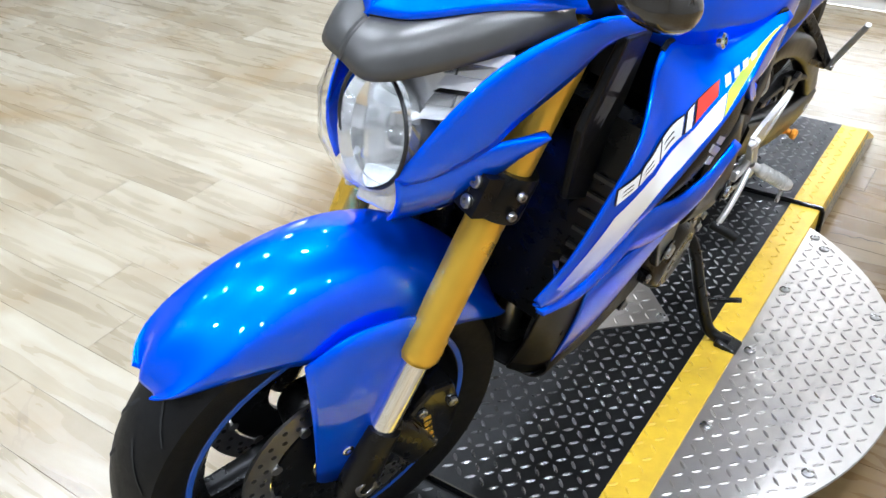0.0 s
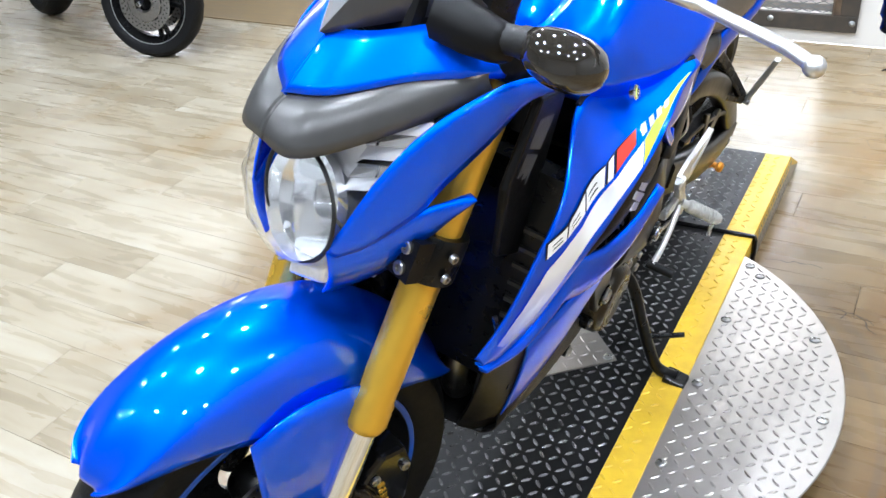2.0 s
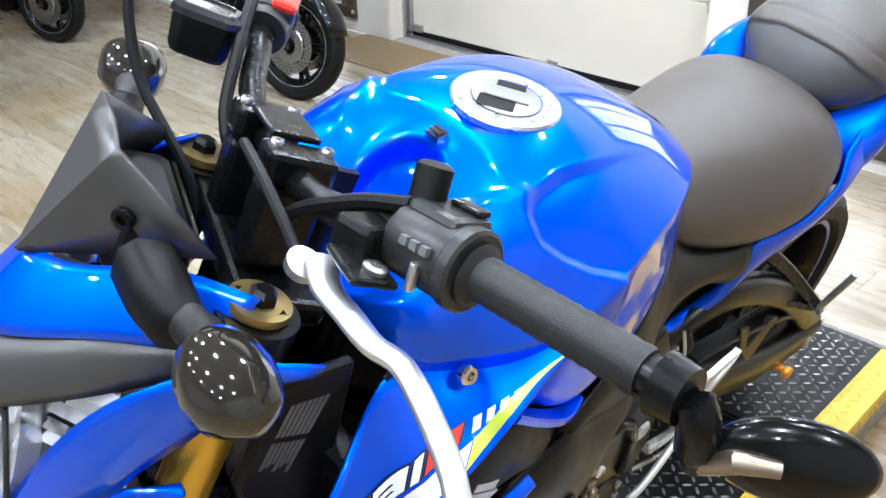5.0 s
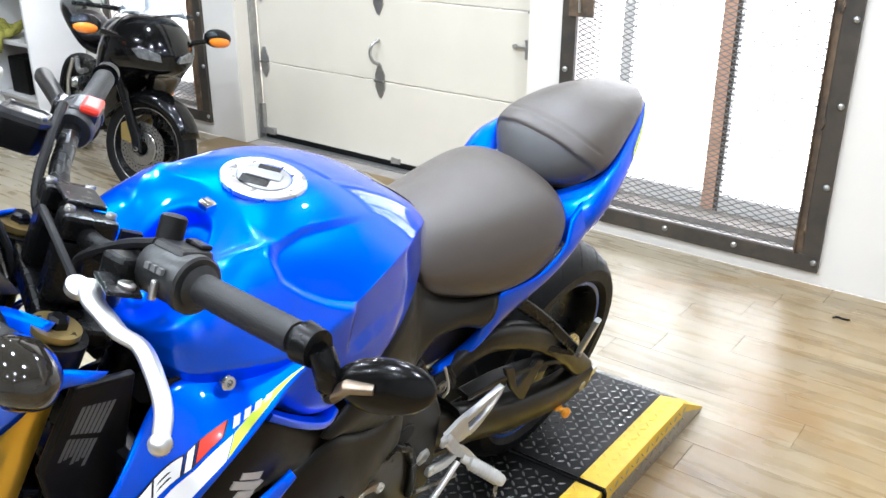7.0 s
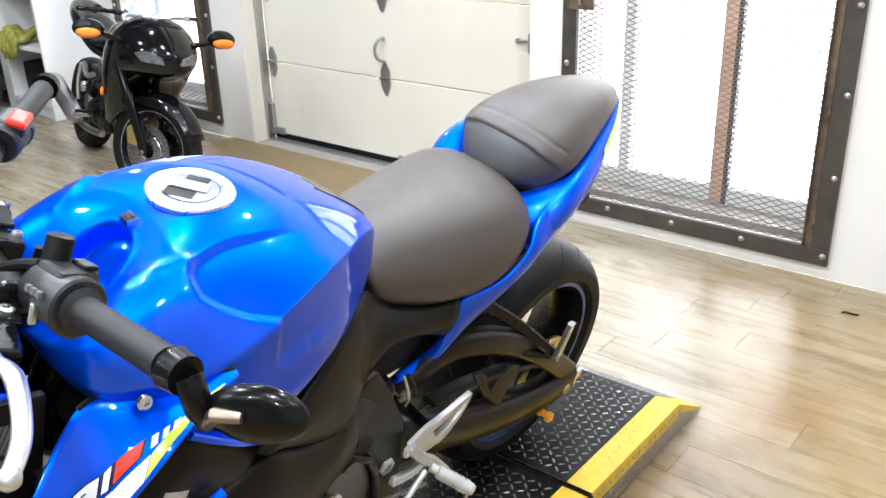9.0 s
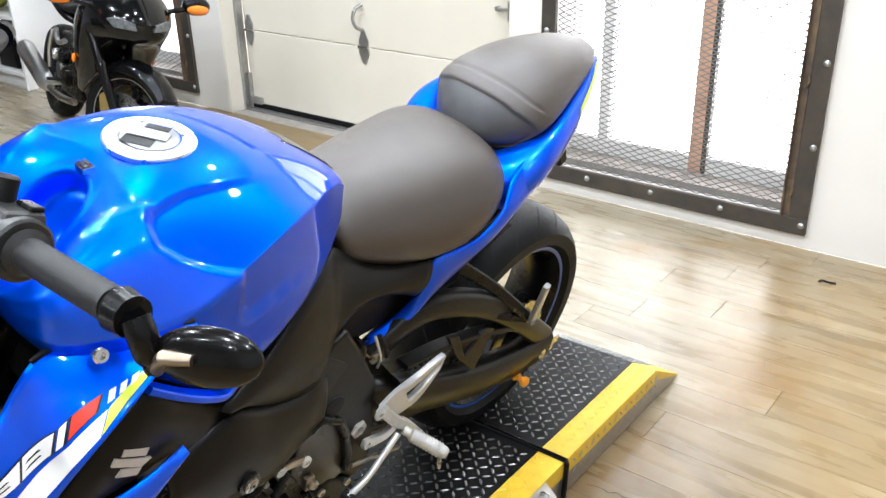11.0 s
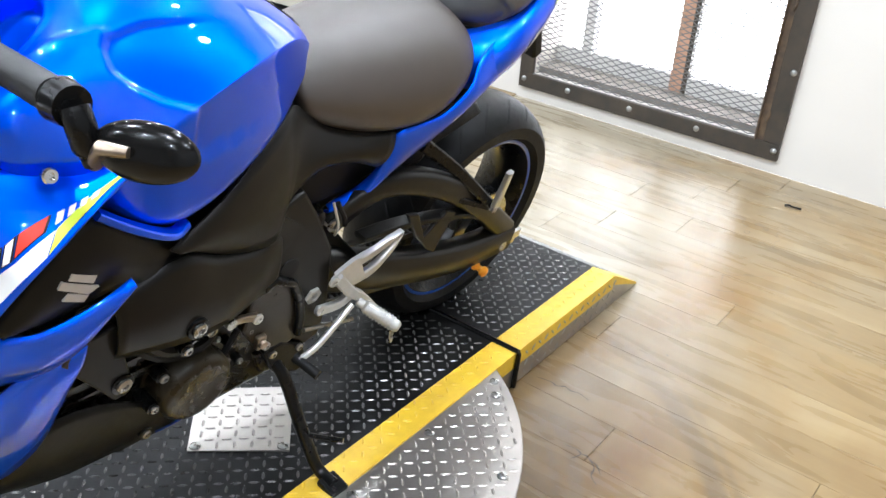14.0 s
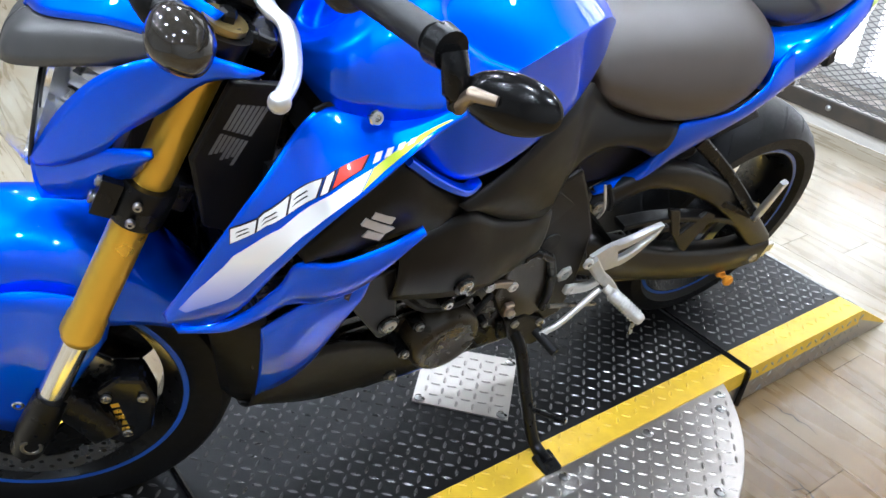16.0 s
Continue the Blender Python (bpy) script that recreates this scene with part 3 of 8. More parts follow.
part("hasp", bm, GALV, w1, "galvanised hasp loop")
caged_window("window_2", W2_X0, W2_X1, 0.15, 2.15, "window behind a steel mesh frame beside the garage door")


# ---- lift platform with turntable ----
PX0, PX1, PZ = -0.41, 0.20, 0.102
HY0, HY1 = 1.385, 2.615
CEN = (-0.105, 2.0)


def tread(bm, inside, x0, x1, y0, y1, z, pitch=0.036, size=0.0125, m=None, rot=0.0):
    """Raised lens-shaped lugs, turned by turns, over an area."""
    nx, ny = int((x1 - x0) / pitch) + 1, int((y1 - y0) / pitch) + 1
    for i in range(nx):
        for j in range(ny):
            x, y = x0 + (i + 0.5) * pitch, y0 + (j + 0.5) * pitch
            if not inside(x, y):
                continue
            a = radians(45 + rot) + (math.pi / 2 if (i + j) % 2 else 0)
            c, s = math.cos(a), math.sin(a)
            L, W, H = size, size * 0.29, 0.0021
            pts = [(-L, 0, 0), (-L * 0.4, -W, 0), (L * 0.4, -W, 0), (L, 0, 0), (L * 0.4, W, 0), (-L * 0.4, W, 0), (-L * 0.55, 0, H), (L * 0.55, 0, H)]
            v = []
            for px, py, pz in pts:
                q = Vector((x + px * c - py * s, y + px * s + py * c, z + pz))
                v.append(bm.verts.new(m @ q if m else q))
            for f in ((0, 1, 6), (1, 2, 7, 6), (2, 3, 7), (3, 4, 7), (4, 5, 6, 7), (5, 0, 6)):
                bm.faces.new([v[k] for k in f])


def lugs(name, parent, inside, area, z, material, label="", **k):
    bm = bmesh.new()
    tread(bm, inside, *area, z, **k)
    o = part(name, bm, material, parent, label, smooth=False)
    o["kind"] = "stuff"
    return o


turn = thing("turntable", pose(CEN[0], CEN[1], 0), "round aluminium tread-plate turntable under the bike platform", "turntable")
bm = bmesh.new()
lathe(bm, [(0.092, 0.001), (0.092, 0.607), (0.0965, 0.611), (0.0985, 0.609), (0.0985, 0.001)], 128, pose(0, 0, 0, 0, -90, 0), closed=False)
part("disc", bm, DIAMOND, turn, smooth=True)
bm = bmesh.new()
lathe(bm, [(0.0, 0.001), (0.0, 0.56), (0.092, 0.58), (0.092, 0.001)], 64, pose(0, 0, 0, 0, -90, 0), closed=False)
part("base", bm, DARKFR, turn, "dark shadowed steel base")
disc_in = lambda x, y: x * x + y * y < 0.597 ** 2 and (x > PX1 - CEN[0] + 0.02 or x < PX0 - CEN[0] - 0.02)
lugs("tread_relief", turn, disc_in, (-0.61, 0.61, -0.61, 0.61), 0.0985, DIAMOND, "raised tread pattern", pitch=0.0250, size=0.0114)
scr = bmesh.new()
lathe(scr, [(0, 0.003), (0.0, 0.012), (0.003, 0.011), (0.005, 0.006), (0.005, 0.003), (0.002, 0.002)], 14, pose(0, 0, 0, 0, -90, 0), closed=False)
scm = mesh_of(scr, STEEL)
for a in range(14):
    ang = 2 * math.pi * (a + 0.0) / 14
    x, y = 0.575 * math.cos(ang), 0.575 * math.sin(ang)
    if x > PX1 - CEN[0] or x < PX0 - CEN[0]:
        o = new("screw", scm)
        o.parent, o.location = turn, (x, y, 0.0985)
for yy in (-0.235, 0.012, 0.25, 0.487):
    o = new("screw", scm)
    o.parent, o.location = turn, (PX1 - CEN[0] + 0.022, yy, 0.0985)

plat = thing("lift_platform", pose(0, 0, 0), "black tread-plate motorcycle platform with yellow painted edges", "platform")
YI, YJ = 0.128, -0.338


def deck(name, y0, y1, label=""):
    """A length of deck: black middle, yellow edges, tread lugs."""
    d = part(name, boxm(YJ, y0, PZ - 0.045, YI, y1, PZ), DIAMOND_BLK, plat, label, smooth=False)
    for x0, x1 in ((YI, PX1), (PX0, YJ)):
        bm = boxm(x0, y0, PZ - 0.045, x1, y1, PZ + 0.0004)
        part("yellow_edge", bm, YELLOW, d, "yellow painted edge", smooth=False, bevel=0.0015)
        area = (x0 + 0.004, x1 - 0.004, y0 + 0.01, y1 - 0.01)
        lugs("edge_relief", d, lambda x, y: area[0] + 0.004 < x < area[1] - 0.004 and area[2] < y < area[3], (PX0, PX1, y0, y1), PZ + 0.0004, YELLOW, pitch=0.028, size=0.011)
    lugs("tread_relief", d, lambda x, y: YJ + 0.012 < x < YI - 0.012 and y0 + 0.012 < y < y1 - 0.012, (PX0, PX1, y0, y1), PZ, TREADTOP, pitch=0.0240, size=0.0112)
    return d


deck("deck", HY0 + 0.006, HY1 - 0.006)
for y0, y1 in ((HY1 + 0.006, 3.105), (0.895, HY0 - 0.006)):
    deck("ramp_deck", y0, y1)
for x in (PX1 - 0.003, PX0 + 0.0005):
    part("side_skirt", boxm(x, HY0 + 0.006, 0.004, x + 0.0025, HY1 - 0.006, PZ - 0.002), DIAMOND, plat, "bare tread-plate side", smooth=False)
# sloped ends with bare lip, and side skirts of the ramps
for sg, ya, yb in ((1, 3.105, 3.265), (-1, 0.895, 0.735)):
    for x0, x1, mt, nm in ((YJ, YI, DIAMOND_BLK, "ramp_lip"), (YI, PX1, YELLOW, "yellow_edge"), (PX0, YJ, YELLOW, "yellow_edge")):
        bm = bmesh.new()
        vs = [bm.verts.new(p) for p in ((x0, ya, PZ), (x1, ya, PZ), (x1, yb, 0.010), (x0, yb, 0.010), (x0, ya, PZ - 0.03), (x1, ya, PZ - 0.03), (x1, yb, 0.003), (x0, yb, 0.003))]
        for f in ((0, 1, 2, 3), (7, 6, 5, 4), (0, 4, 5, 1), (1, 5, 6, 2), (2, 6, 7, 3), (3, 7, 4, 0)):
            bm.faces.new([vs[k] for k in f])
        part(nm, bm, mt, plat, smooth=False)
    bm = bmesh.new()
    slope = math.atan2(0.092, abs(yb - ya))
    mm = pose(0, ya, PZ, -math.degrees(slope) * sg if sg > 0 else math.degrees(slope), 0, 0)
    ln = math.hypot(0.092, yb - ya)
    tread(bm, lambda x, y: YJ + 0.01 < x < YI - 0.01, YJ, YI, (0.01 if sg > 0 else -ln + 0.01), (ln - 0.01 if sg > 0 else -0.01), 0.0004, 0.022, 0.0085, mm)
    o = part("lip_relief", bm, GALV, plat, "bare worn lip tread", smooth=False)
    o["kind"] = "stuff"
    for x in (PX1 - 0.003, PX0 + 0.0005):
        bm = bmesh.new()
        y0 = HY1 + 0.006 if sg > 0 else HY0 - 0.006
        prof = [(y0, 0.004), (yb, 0.004), (yb, 0.009), (ya, PZ - 0.002), (y0, PZ - 0.002)]
        slab(bm, [(p, q, x + 0.0028) for p, q in prof], 0.0025)
        part("side_skirt", bm, DIAMOND, plat, "bare tread-plate side", smooth=False)
for x in (PX1 + 0.0005,):
    bm = bmesh.new()
    mm = Matrix.Translation((x, 0, 0)) @ Matrix.Rotation(radians(90), 4, "Y")
    tread(bm, lambda a, b: True, -PZ + 0.008, -0.012, HY1 + 0.03, 3.10, 0.0, 0.03, 0.011, mm)
    o = part("skirt_relief", bm, GALV, plat, smooth=False)
    o["kind"] = "stuff"
# hinge straps across the deck at both ramps
for y in (HY1, HY0):
    bm = bmesh.new()
    tube(bm, [(PX0 - 0.004, y, PZ + 0.003), (PX1 + 0.004, y, PZ + 0.003), (PX1 + 0.006, y - 0.002, PZ - 0.004), (PX1 + 0.006, y - 0.012, 0.006)], 0.0065, 8)
    part("hinge_strap", bm, GLOSSBLK, plat, "black hinge strap")
# square cover plate, turned 45 degrees
bm = bmesh.new()
sq = [(-0.105, 1.873), (0.047, 2.011), (-0.097, 2.157), (-0.245, 2.012)]
a = [bm.verts.new((x, y, PZ + 0.001)) for x, y in sq]
b = [bm.verts.new((x, y, PZ + 0.005)) for x, y in sq]
bm.faces.new(b)
for k in range(4):
    bm.faces.new((a[k], a[(k + 1) % 4], b[(k + 1) % 4], b[k]))
cp = tagged(part("cover_plate", bm, DIAMOND, smooth=False), "square bare aluminium tread cover plate on the platform", "cover plate")
cin = lambda x, y: abs((x + 0.099) * 0.73 + (y - 2.014) * 0.69) < 0.092 and abs((x + 0.099) * 0.69 - (y - 2.014) * 0.73) < 0.092
lugs("tread_relief", cp, cin, (-0.26, 0.06, 1.86, 2.17), PZ + 0.005, DIAMOND, pitch=0.0250, size=0.0114)
for x, y in ((-0.103, 1.892), (0.028, 2.011), (-0.097, 2.138)):
    o = new("screw", scm)
    o.parent, o.location = cp, (x, y, PZ + 0.005)


# ---- the blue motorcycle: x to its left, y to its rear from the rear axle, z up ----
LEAN, YAW = 15.0, 2.5
bike = thing("motorcycle", pose(-0.147, 2.657, PZ + 0.002) @ pose(0, 0, 0, 0, 0, -YAW) @ pose(0, 0, 0, 0, LEAN, 0), "blue naked motorcycle with gold forks leaning on its sidestand", "motorcycle")
CX = 0.02


def flip(p):
    return (2 * CX - p[0], p[1], p[2])


def curve(pts, n):
    """n points evenly by control points on the smooth line through pts."""
    q = [Vector(p) for p in pts]
    e = [2 * q[0] - q[1]] + q + [2 * q[-1] - q[-2]]
    out = []
    for k in range(n):
        s = k / (n - 1) * (len(q) - 1)
        i = min(int(s), len(q) - 2)
        t = s - i
        a, b, c, d = e[i], e[i + 1], e[i + 2], e[i + 3]
        out.append(0.5 * (2 * b + (c - a) * t + (2 * a - 5 * b + 4 * c - d) * t * t + (3 * b - a - 3 * c + d) * t ** 3))
    return out


class Skin:
    """A curved panel between two edges, bulging outwards by some metres in the middle."""

    def __init__(self, top, bot, bulge=0.01, out=(1, 0, 0), inset=None):
        self.inset = inset
        self.top, self.bot, self.out = top, bot, Vector(out)
        self.bulge = bulge if isinstance(bulge, tuple) else (bulge, bulge)

    def at(self, u, w, lift=0.0):
        a, b = curve_at(self.top, u), curve_at(self.bot, u)
        p = a.lerp(b, w) + self.out * ((self.bulge[0] + (self.bulge[1] - self.bulge[0]) * u) * 4 * w * (1 - w))
        if lift:
            h = 0.01
            du = self.at(min(u + h, 1), w) - self.at(max(u - h, 0), w)
            dw = self.at(u, min(w + h, 1)) - self.at(u, max(w - h, 0))
            nrm = du.cross(dw).normalized()
            if nrm.dot(self.out) < 0:
                nrm = -nrm
            p = p + nrm * lift
        return p

    def shifted(self, u, w):
        """The share across, counted from the print's own upper line."""
        if not self.inset:
            return w
        f = line_at([(0, k) for k in self.inset], u)[1]
        return (w - f) / (1 - f)

    def mesh(self, n=24, m=8, mirror=False):
        bm = bmesh.new()
        g = [[self.at(i / n, j / m) for j in range(m + 1)] for i in range(n + 1)]
        vs = [[bm.verts.new(flip(p) if mirror else p) for p in r] for r in g]
        for i in range(n):
            for j in range(m):
                bm.faces.new((vs[i][j], vs[i + 1][j], vs[i + 1][j + 1], vs[i][j + 1]))
        bmesh.ops.remove_doubles(bm, verts=bm.verts, dist=1e-5)
        return bm

    def decal(self, lo, hi, lift, n=16, mirror=False):
        """A strip between two lines of (u, w) on the skin."""
        bm = bmesh.new()
        rows = []
        for k in range(n + 1):
            t = k / n
            a, b = line_at(lo, t), line_at(hi, t)
            a, b = (a[0], self.shifted(*a)), (b[0], self.shifted(*b))
            rows.append([bm.verts.new(flip(q) if mirror else q) for q in (self.at(a[0] + (b[0] - a[0]) * s / 3, a[1] + (b[1] - a[1]) * s / 3, lift) for s in range(4))])
        for p, q in zip(rows, rows[1:]):
            for k in range(3):
                bm.faces.new((p[k], q[k], q[k + 1], p[k + 1]))
        return bm


def curve_at(pts, u):
    q = [Vector(p) for p in pts]
    e = [2 * q[0] - q[1]] + q + [2 * q[-1] - q[-2]]
    s = min(max(u, 0), 1) * (len(q) - 1)
    i = min(int(s), len(q) - 2)
    t = s - i
    a, b, c, d = e[i], e[i + 1], e[i + 2], e[i + 3]
    return 0.5 * (2 * b + (c - a) * t + (2 * a - 5 * b + 4 * c - d) * t * t + (3 * b - a - 3 * c + d) * t ** 3)


def line_at(pts, t):
    s = t * (len(pts) - 1)
    i = min(int(s), len(pts) - 2)
    t = s - i
    return (pts[i][0] + (pts[i + 1][0] - pts[i][0]) * t, pts[i][1] + (pts[i + 1][1] - pts[i][1]) * t)


def shell(name, skin, material, parent, label="", thick=0.004, n=24, m=8, both=True):
    """A panel with thickness, on the left side and mirrored on the right; returns the left one."""
    obs = []
    for mir in ((False, True) if both else (False,)):
        o = part(name, skin.mesh(n, m, mir), material, parent, label, angle=60)
        md = o.modifiers.new("solidify", "SOLIDIFY")
        md.thickness, md.offset = thick, 0.0
        obs.append(o)
    return obs[0]


def body(name, rings, material, parent, label="", sub=2, creases=(), cap=True):
    """A closed form from half sections of (x from the middle, y, z); creases are indices of points whose lines stay sharp."""
    bm = bmesh.new()
    full = []
    for r in rings:
        left = [(CX + x, y, z) for x, y, z in r]
        full.append(left + [flip(p) for p in reversed(left) if abs(p[0] - CX) > 1e-4])
    loft(bm, full, cap)
    if creases:
        lay = bm.edges.layers.float.new("crease_edge")
        bm.verts.index_update()
        n = len(full[0])
        idx = set()
        for c, amount in creases:
            idx.add((c, amount))
            idx.add(((n - c) % n, amount))
        bm.edges.ensure_lookup_table()
        for e in bm.edges:
            i, j = e.verts[0].index, e.verts[1].index
            for c, amount in idx:
                if i % n == c and j % n == c:
                    e[lay] = amount
    return part(name, bm, material, parent, label, sub=sub, angle=180)


def bolt(parent, p, r=0.008, axis=(1, 0, 0), material=None, h=0.005):
    """A hexagon-socket bolt head."""
    bm = bmesh.new()
    q = Vector(axis).to_track_quat("X", "Z").to_matrix().to_4x4()
    lathe(bm, [(0, 0.0004), (-0.001, r * 1.0), (h * 0.7, r), (h, r * 0.8), (h, r * 0.45), (h * 0.3, r * 0.4), (h * 0.3, 0.0004)], 14, Matrix.Translation(p) @ q, closed=False)
    return part("bolt", bm, material or STEEL, parent)


def beam(bm, path, w, h, n=20, taper=None):
    """A bar of rounded-box section along a smooth path in the y-z plane; w across (x), h in the plane."""
    pts = curve(path, n)
    rings = []
    for i, p in enumerate(pts):
        d = (pts[min(i + 1, n - 1)] - pts[max(i - 1, 0)]).normalized()
        x = Vector((1, 0, 0))
        u = d.cross(x).normalized()
        f = 1.0 if taper is None else taper[0] + (taper[1] - taper[0]) * i / (n - 1)
        hw, hh, c = w / 2, h / 2 * f, min(w, h * f) * 0.18
        ring = [(hw, hh - c), (hw - c, hh), (-hw + c, hh), (-hw, hh - c), (-hw, -hh + c), (-hw + c, -hh), (hw - c, -hh), (hw, -hh + c)]
        rings.append([p + x * a + u * b for a, b in ring])
    return loft(bm, rings)


# -- tank --
def step(a, b, v):
    t = min(max((v - a) / (b - a), 0.0), 1.0)
    return t * t * (3 - 2 * t)


def line_side(line, x, y):
    """Distance to a line of (x, y), minus on its right hand, and how far along it the nearest point lies."""
    best, sign, along = 9.0, 1.0, 0.0
    for k, ((ax, ay), (bx, by)) in enumerate(zip(line, line[1:])):
        dx, dy = bx - ax, by - ay
        t = min(max(((x - ax) * dx + (y - ay) * dy) / (dx * dx + dy * dy), 0.0), 1.0)
        d = math.hypot(x - ax - t * dx, y - ay - t * dy)
        if d < best:
            best, along = d, (k + t) / (len(line) - 1)
            sign = 1.0 if dx * (y - ay) - dy * (x - ax) > 0 else -1.0
    return best * sign, along


def sculpt(ob, push, levels):
    """Fixes the rounded form and pushes its points along their normals."""
    ob.modifiers["subdivision"].levels = levels
    fixed = bpy.data.meshes.new_from_object(ob.evaluated_get(bpy.context.evaluated_depsgraph_get()))
    ob.modifiers.clear()
    ob.data = fixed
    moves = [v.normal * push(abs(v.co.x - CX), v.co.y, v.co.z) for v in fixed.vertices]
    for v, q in zip(fixed.vertices, moves):
        v.co += q
    for f in fixed.polygons:
        f.use_smooth = True
    return ob


tank = body("fuel_tank", [
    [(0, -1.110, 0.900), (0.075, -1.165, 0.955), (0.125, -1.175, 0.962), (0.140, -1.170, 0.950), (0.140, -1.172, 0.930), (0.118, -1.165, 0.898), (0, -1.15, 0.88)],
    [(0, -1.060, 0.945), (0.070, -1.085, 1.006), (0.118, -1.090, 1.020), (0.148, -1.10, 0.980), (0.160, -1.105, 0.928), (0.128, -1.105, 0.880), (0, -1.08, 0.86)],
    [(0, -1.025, 1.040), (0.070, -1.02, 1.052), (0.122, -1.015, 1.040), (0.165, -1.02, 0.995), (0.200, -1.030, 0.935), (0.184, -1.045, 0.850), (0, -1.0, 0.80)],
    [(0, -0.930, 1.064), (0.080, -0.93, 1.058), (0.130, -0.925, 1.034), (0.172, -0.935, 1.005), (0.208, -0.955, 0.972), (0.206, -0.965, 0.776), (0, -0.90, 0.75)],
    [(0, -0.835, 1.050), (0.078, -0.835, 1.042), (0.122, -0.832, 1.022), (0.152, -0.832, 1.008), (0.176, -0.838, 0.998), (0.184, -0.820, 0.842), (0, -0.82, 0.80)],
    [(0, -0.745, 1.012), (0.064, -0.745, 1.008), (0.094, -0.744, 0.998), (0.112, -0.743, 0.990), (0.126, -0.742, 0.984), (0.146, -0.745, 0.866), (0, -0.74, 0.84)],
    [(0, -0.672, 0.966), (0.040, -0.670, 0.963), (0.058, -0.668, 0.957), (0.068, -0.667, 0.952), (0.076, -0.667, 0.946), (0.100, -0.682, 0.890), (0, -0.66, 0.86)],
    [(0, -0.625, 0.925), (0.030, -0.625, 0.923), (0.046, -0.627, 0.918), (0.053, -0.628, 0.914), (0.060, -0.630, 0.910), (0.066, -0.640, 0.880), (0, -0.62, 0.86)],
], BLUE, bike, "glossy metallic blue fuel tank with creased shoulders", creases=((4, 0.62), (5, 0.5), (2, 0.1)))
LEDGE = [(0.200, -0.940), (0.181, -0.977), (0.163, -1.002), (0.147, -1.018), (0.131, -1.020), (0.110, -1.010)]
RIDGE = [(0.110, -1.010), (0.101, -1.037), (0.087, -1.062), (0.068, -1.080)]
BROW = [(0.103, -1.016), (0.073, -1.014), (0.042, -1.001), (0.007, -0.999)]
VALLEY = [(0.110, -1.010), (0.104, -0.960), (0.107, -0.912), (0.106, -0.817), (0.099, -0.744)]


def tank_form(x, y, z):
    if z < 0.90:
        return 0.0
    cut = 0.0
    d, along = line_side(LEDGE, x, y)
    v, far = line_side(VALLEY, x, y)
    knee = step(-0.001, 0.003, -d) * step(-0.002, 0.010, -v) * (1 - step(0.05, 0.17, -d))
    cut -= 0.0075 * knee * (1 - 0.5 * step(0.3, 0.9, far))
    if -0.02 < d < 0.03:
        cut += 0.0012 * math.exp(-((d - 0.004) / 0.006) ** 2) * step(0, 0.15, along)
    d, along = line_side(RIDGE, x, y)
    cut += 0.0040 * math.exp(-(d / 0.009) ** 2) * (1 - step(0.6, 1.0, along))
    d, along = line_side(BROW, x, y)
    cut += 0.0016 * math.exp(-(d / 0.005) ** 2) * (1 - step(0.5, 1.0, along))
    r = math.hypot(x, (y + 1.072) * 0.9)
    cut -= 0.024 * (1 - step(0.034, 0.044, r))
    cut += 0.003 * math.exp(-((r - 0.048) / 0.005) ** 2)
    return cut


sculpt(tank, tank_form, 4)
STEEL_CAP = mat("satin_cap_metal", (0.30, 0.30, 0.30), 0.42, 0.7, var=0.15, scale=40)
m_cap = Matrix.Translation((CX + 0.003, -0.935, 1.0560)) @ Matrix.Rotation(radians(-3), 4, "X") @ Matrix.Scale(0.885, 4)
up = m_cap @ pose(0, 0, 0, 0, -90, 0)
bm = bmesh.new()
lathe(bm, [(-0.010, 0.041), (-0.010, 0.062), (-0.002, 0.064), (0.001, 0.062), (0.002, 0.044), (0.0005, 0.041)], 56, up)
fcap = part("filler_ring", bm, ALU, tank, "bright brushed aluminium filler ring")
bm = bmesh.new()
lathe(bm, [(-0.004, 0.0005), (-0.004, 0.0395), (0.0015, 0.040), (0.003, 0.037), (0.003, 0.0005)], 48, up, closed=False)
part("filler_cap", bm, STEEL_CAP, tank, "satin grey filler cap")
for y0, y1, x0, x1 in ((-0.034, -0.008, -0.030, 0.012), (0.020, 0.035, -0.016, 0.018)):
    bm = bmesh.new()
    box(bm, x0, y0, 0.0025, x1, y1, 0.0034, m_cap @ pose(0, 0, 0, 0, 0, 35))
    part("cap_notch", bm, BLACK_PL, tank, "dark notch in the cap", smooth=False, bevel=0.002)
bm = bmesh.new()
box(bm, -0.026, -0.010, 0.0028, 0.026, 0.012, 0.0055, m_cap @ pose(0, 0, 0, 0, 0, 35))
part("key_flap", bm, STEEL_CAP, tank, "folded key flap", smooth=False, bevel=0.003)
bm = bmesh.new()
box(bm, CX - 0.009, -1.028, 1.034, CX + 0.009, -1.012, 1.0425, None)
part("tank_emblem", bm, CHROME, tank, "small chrome emblem plate", smooth=False, bevel=0.001)
bm = bmesh.new()
box(bm, CX - 0.007, -1.025, 1.0450, CX + 0.007, -1.021, 1.0456)
box(bm, CX - 0.007, -1.019, 1.0450, CX + 0.007, -1.015, 1.0456)
part("emblem_bars", bm, BLACK_DEC, tank, smooth=False)
# rear tank trim
bm = bmesh.new()
loft(bm, [[(CX + sx * w, y, z) for sx, w in ((1, a), (1, a * 0.5), (-1, a * 0.5), (-1, a))] for y, z, a in ((-0.745, 1.0075, 0.016), (-0.720, 0.9945, 0.026), (-0.690, 0.9765, 0.034), (-0.660, 0.9545, 0.036), (-0.642, 0.938, 0.034))], cap=False, closed=False)
o = part("rear_trim", bm, GLOSSBLK, tank, "glossy black tank trim")
o.modifiers.new("solidify", "SOLIDIFY").thickness = 0.004

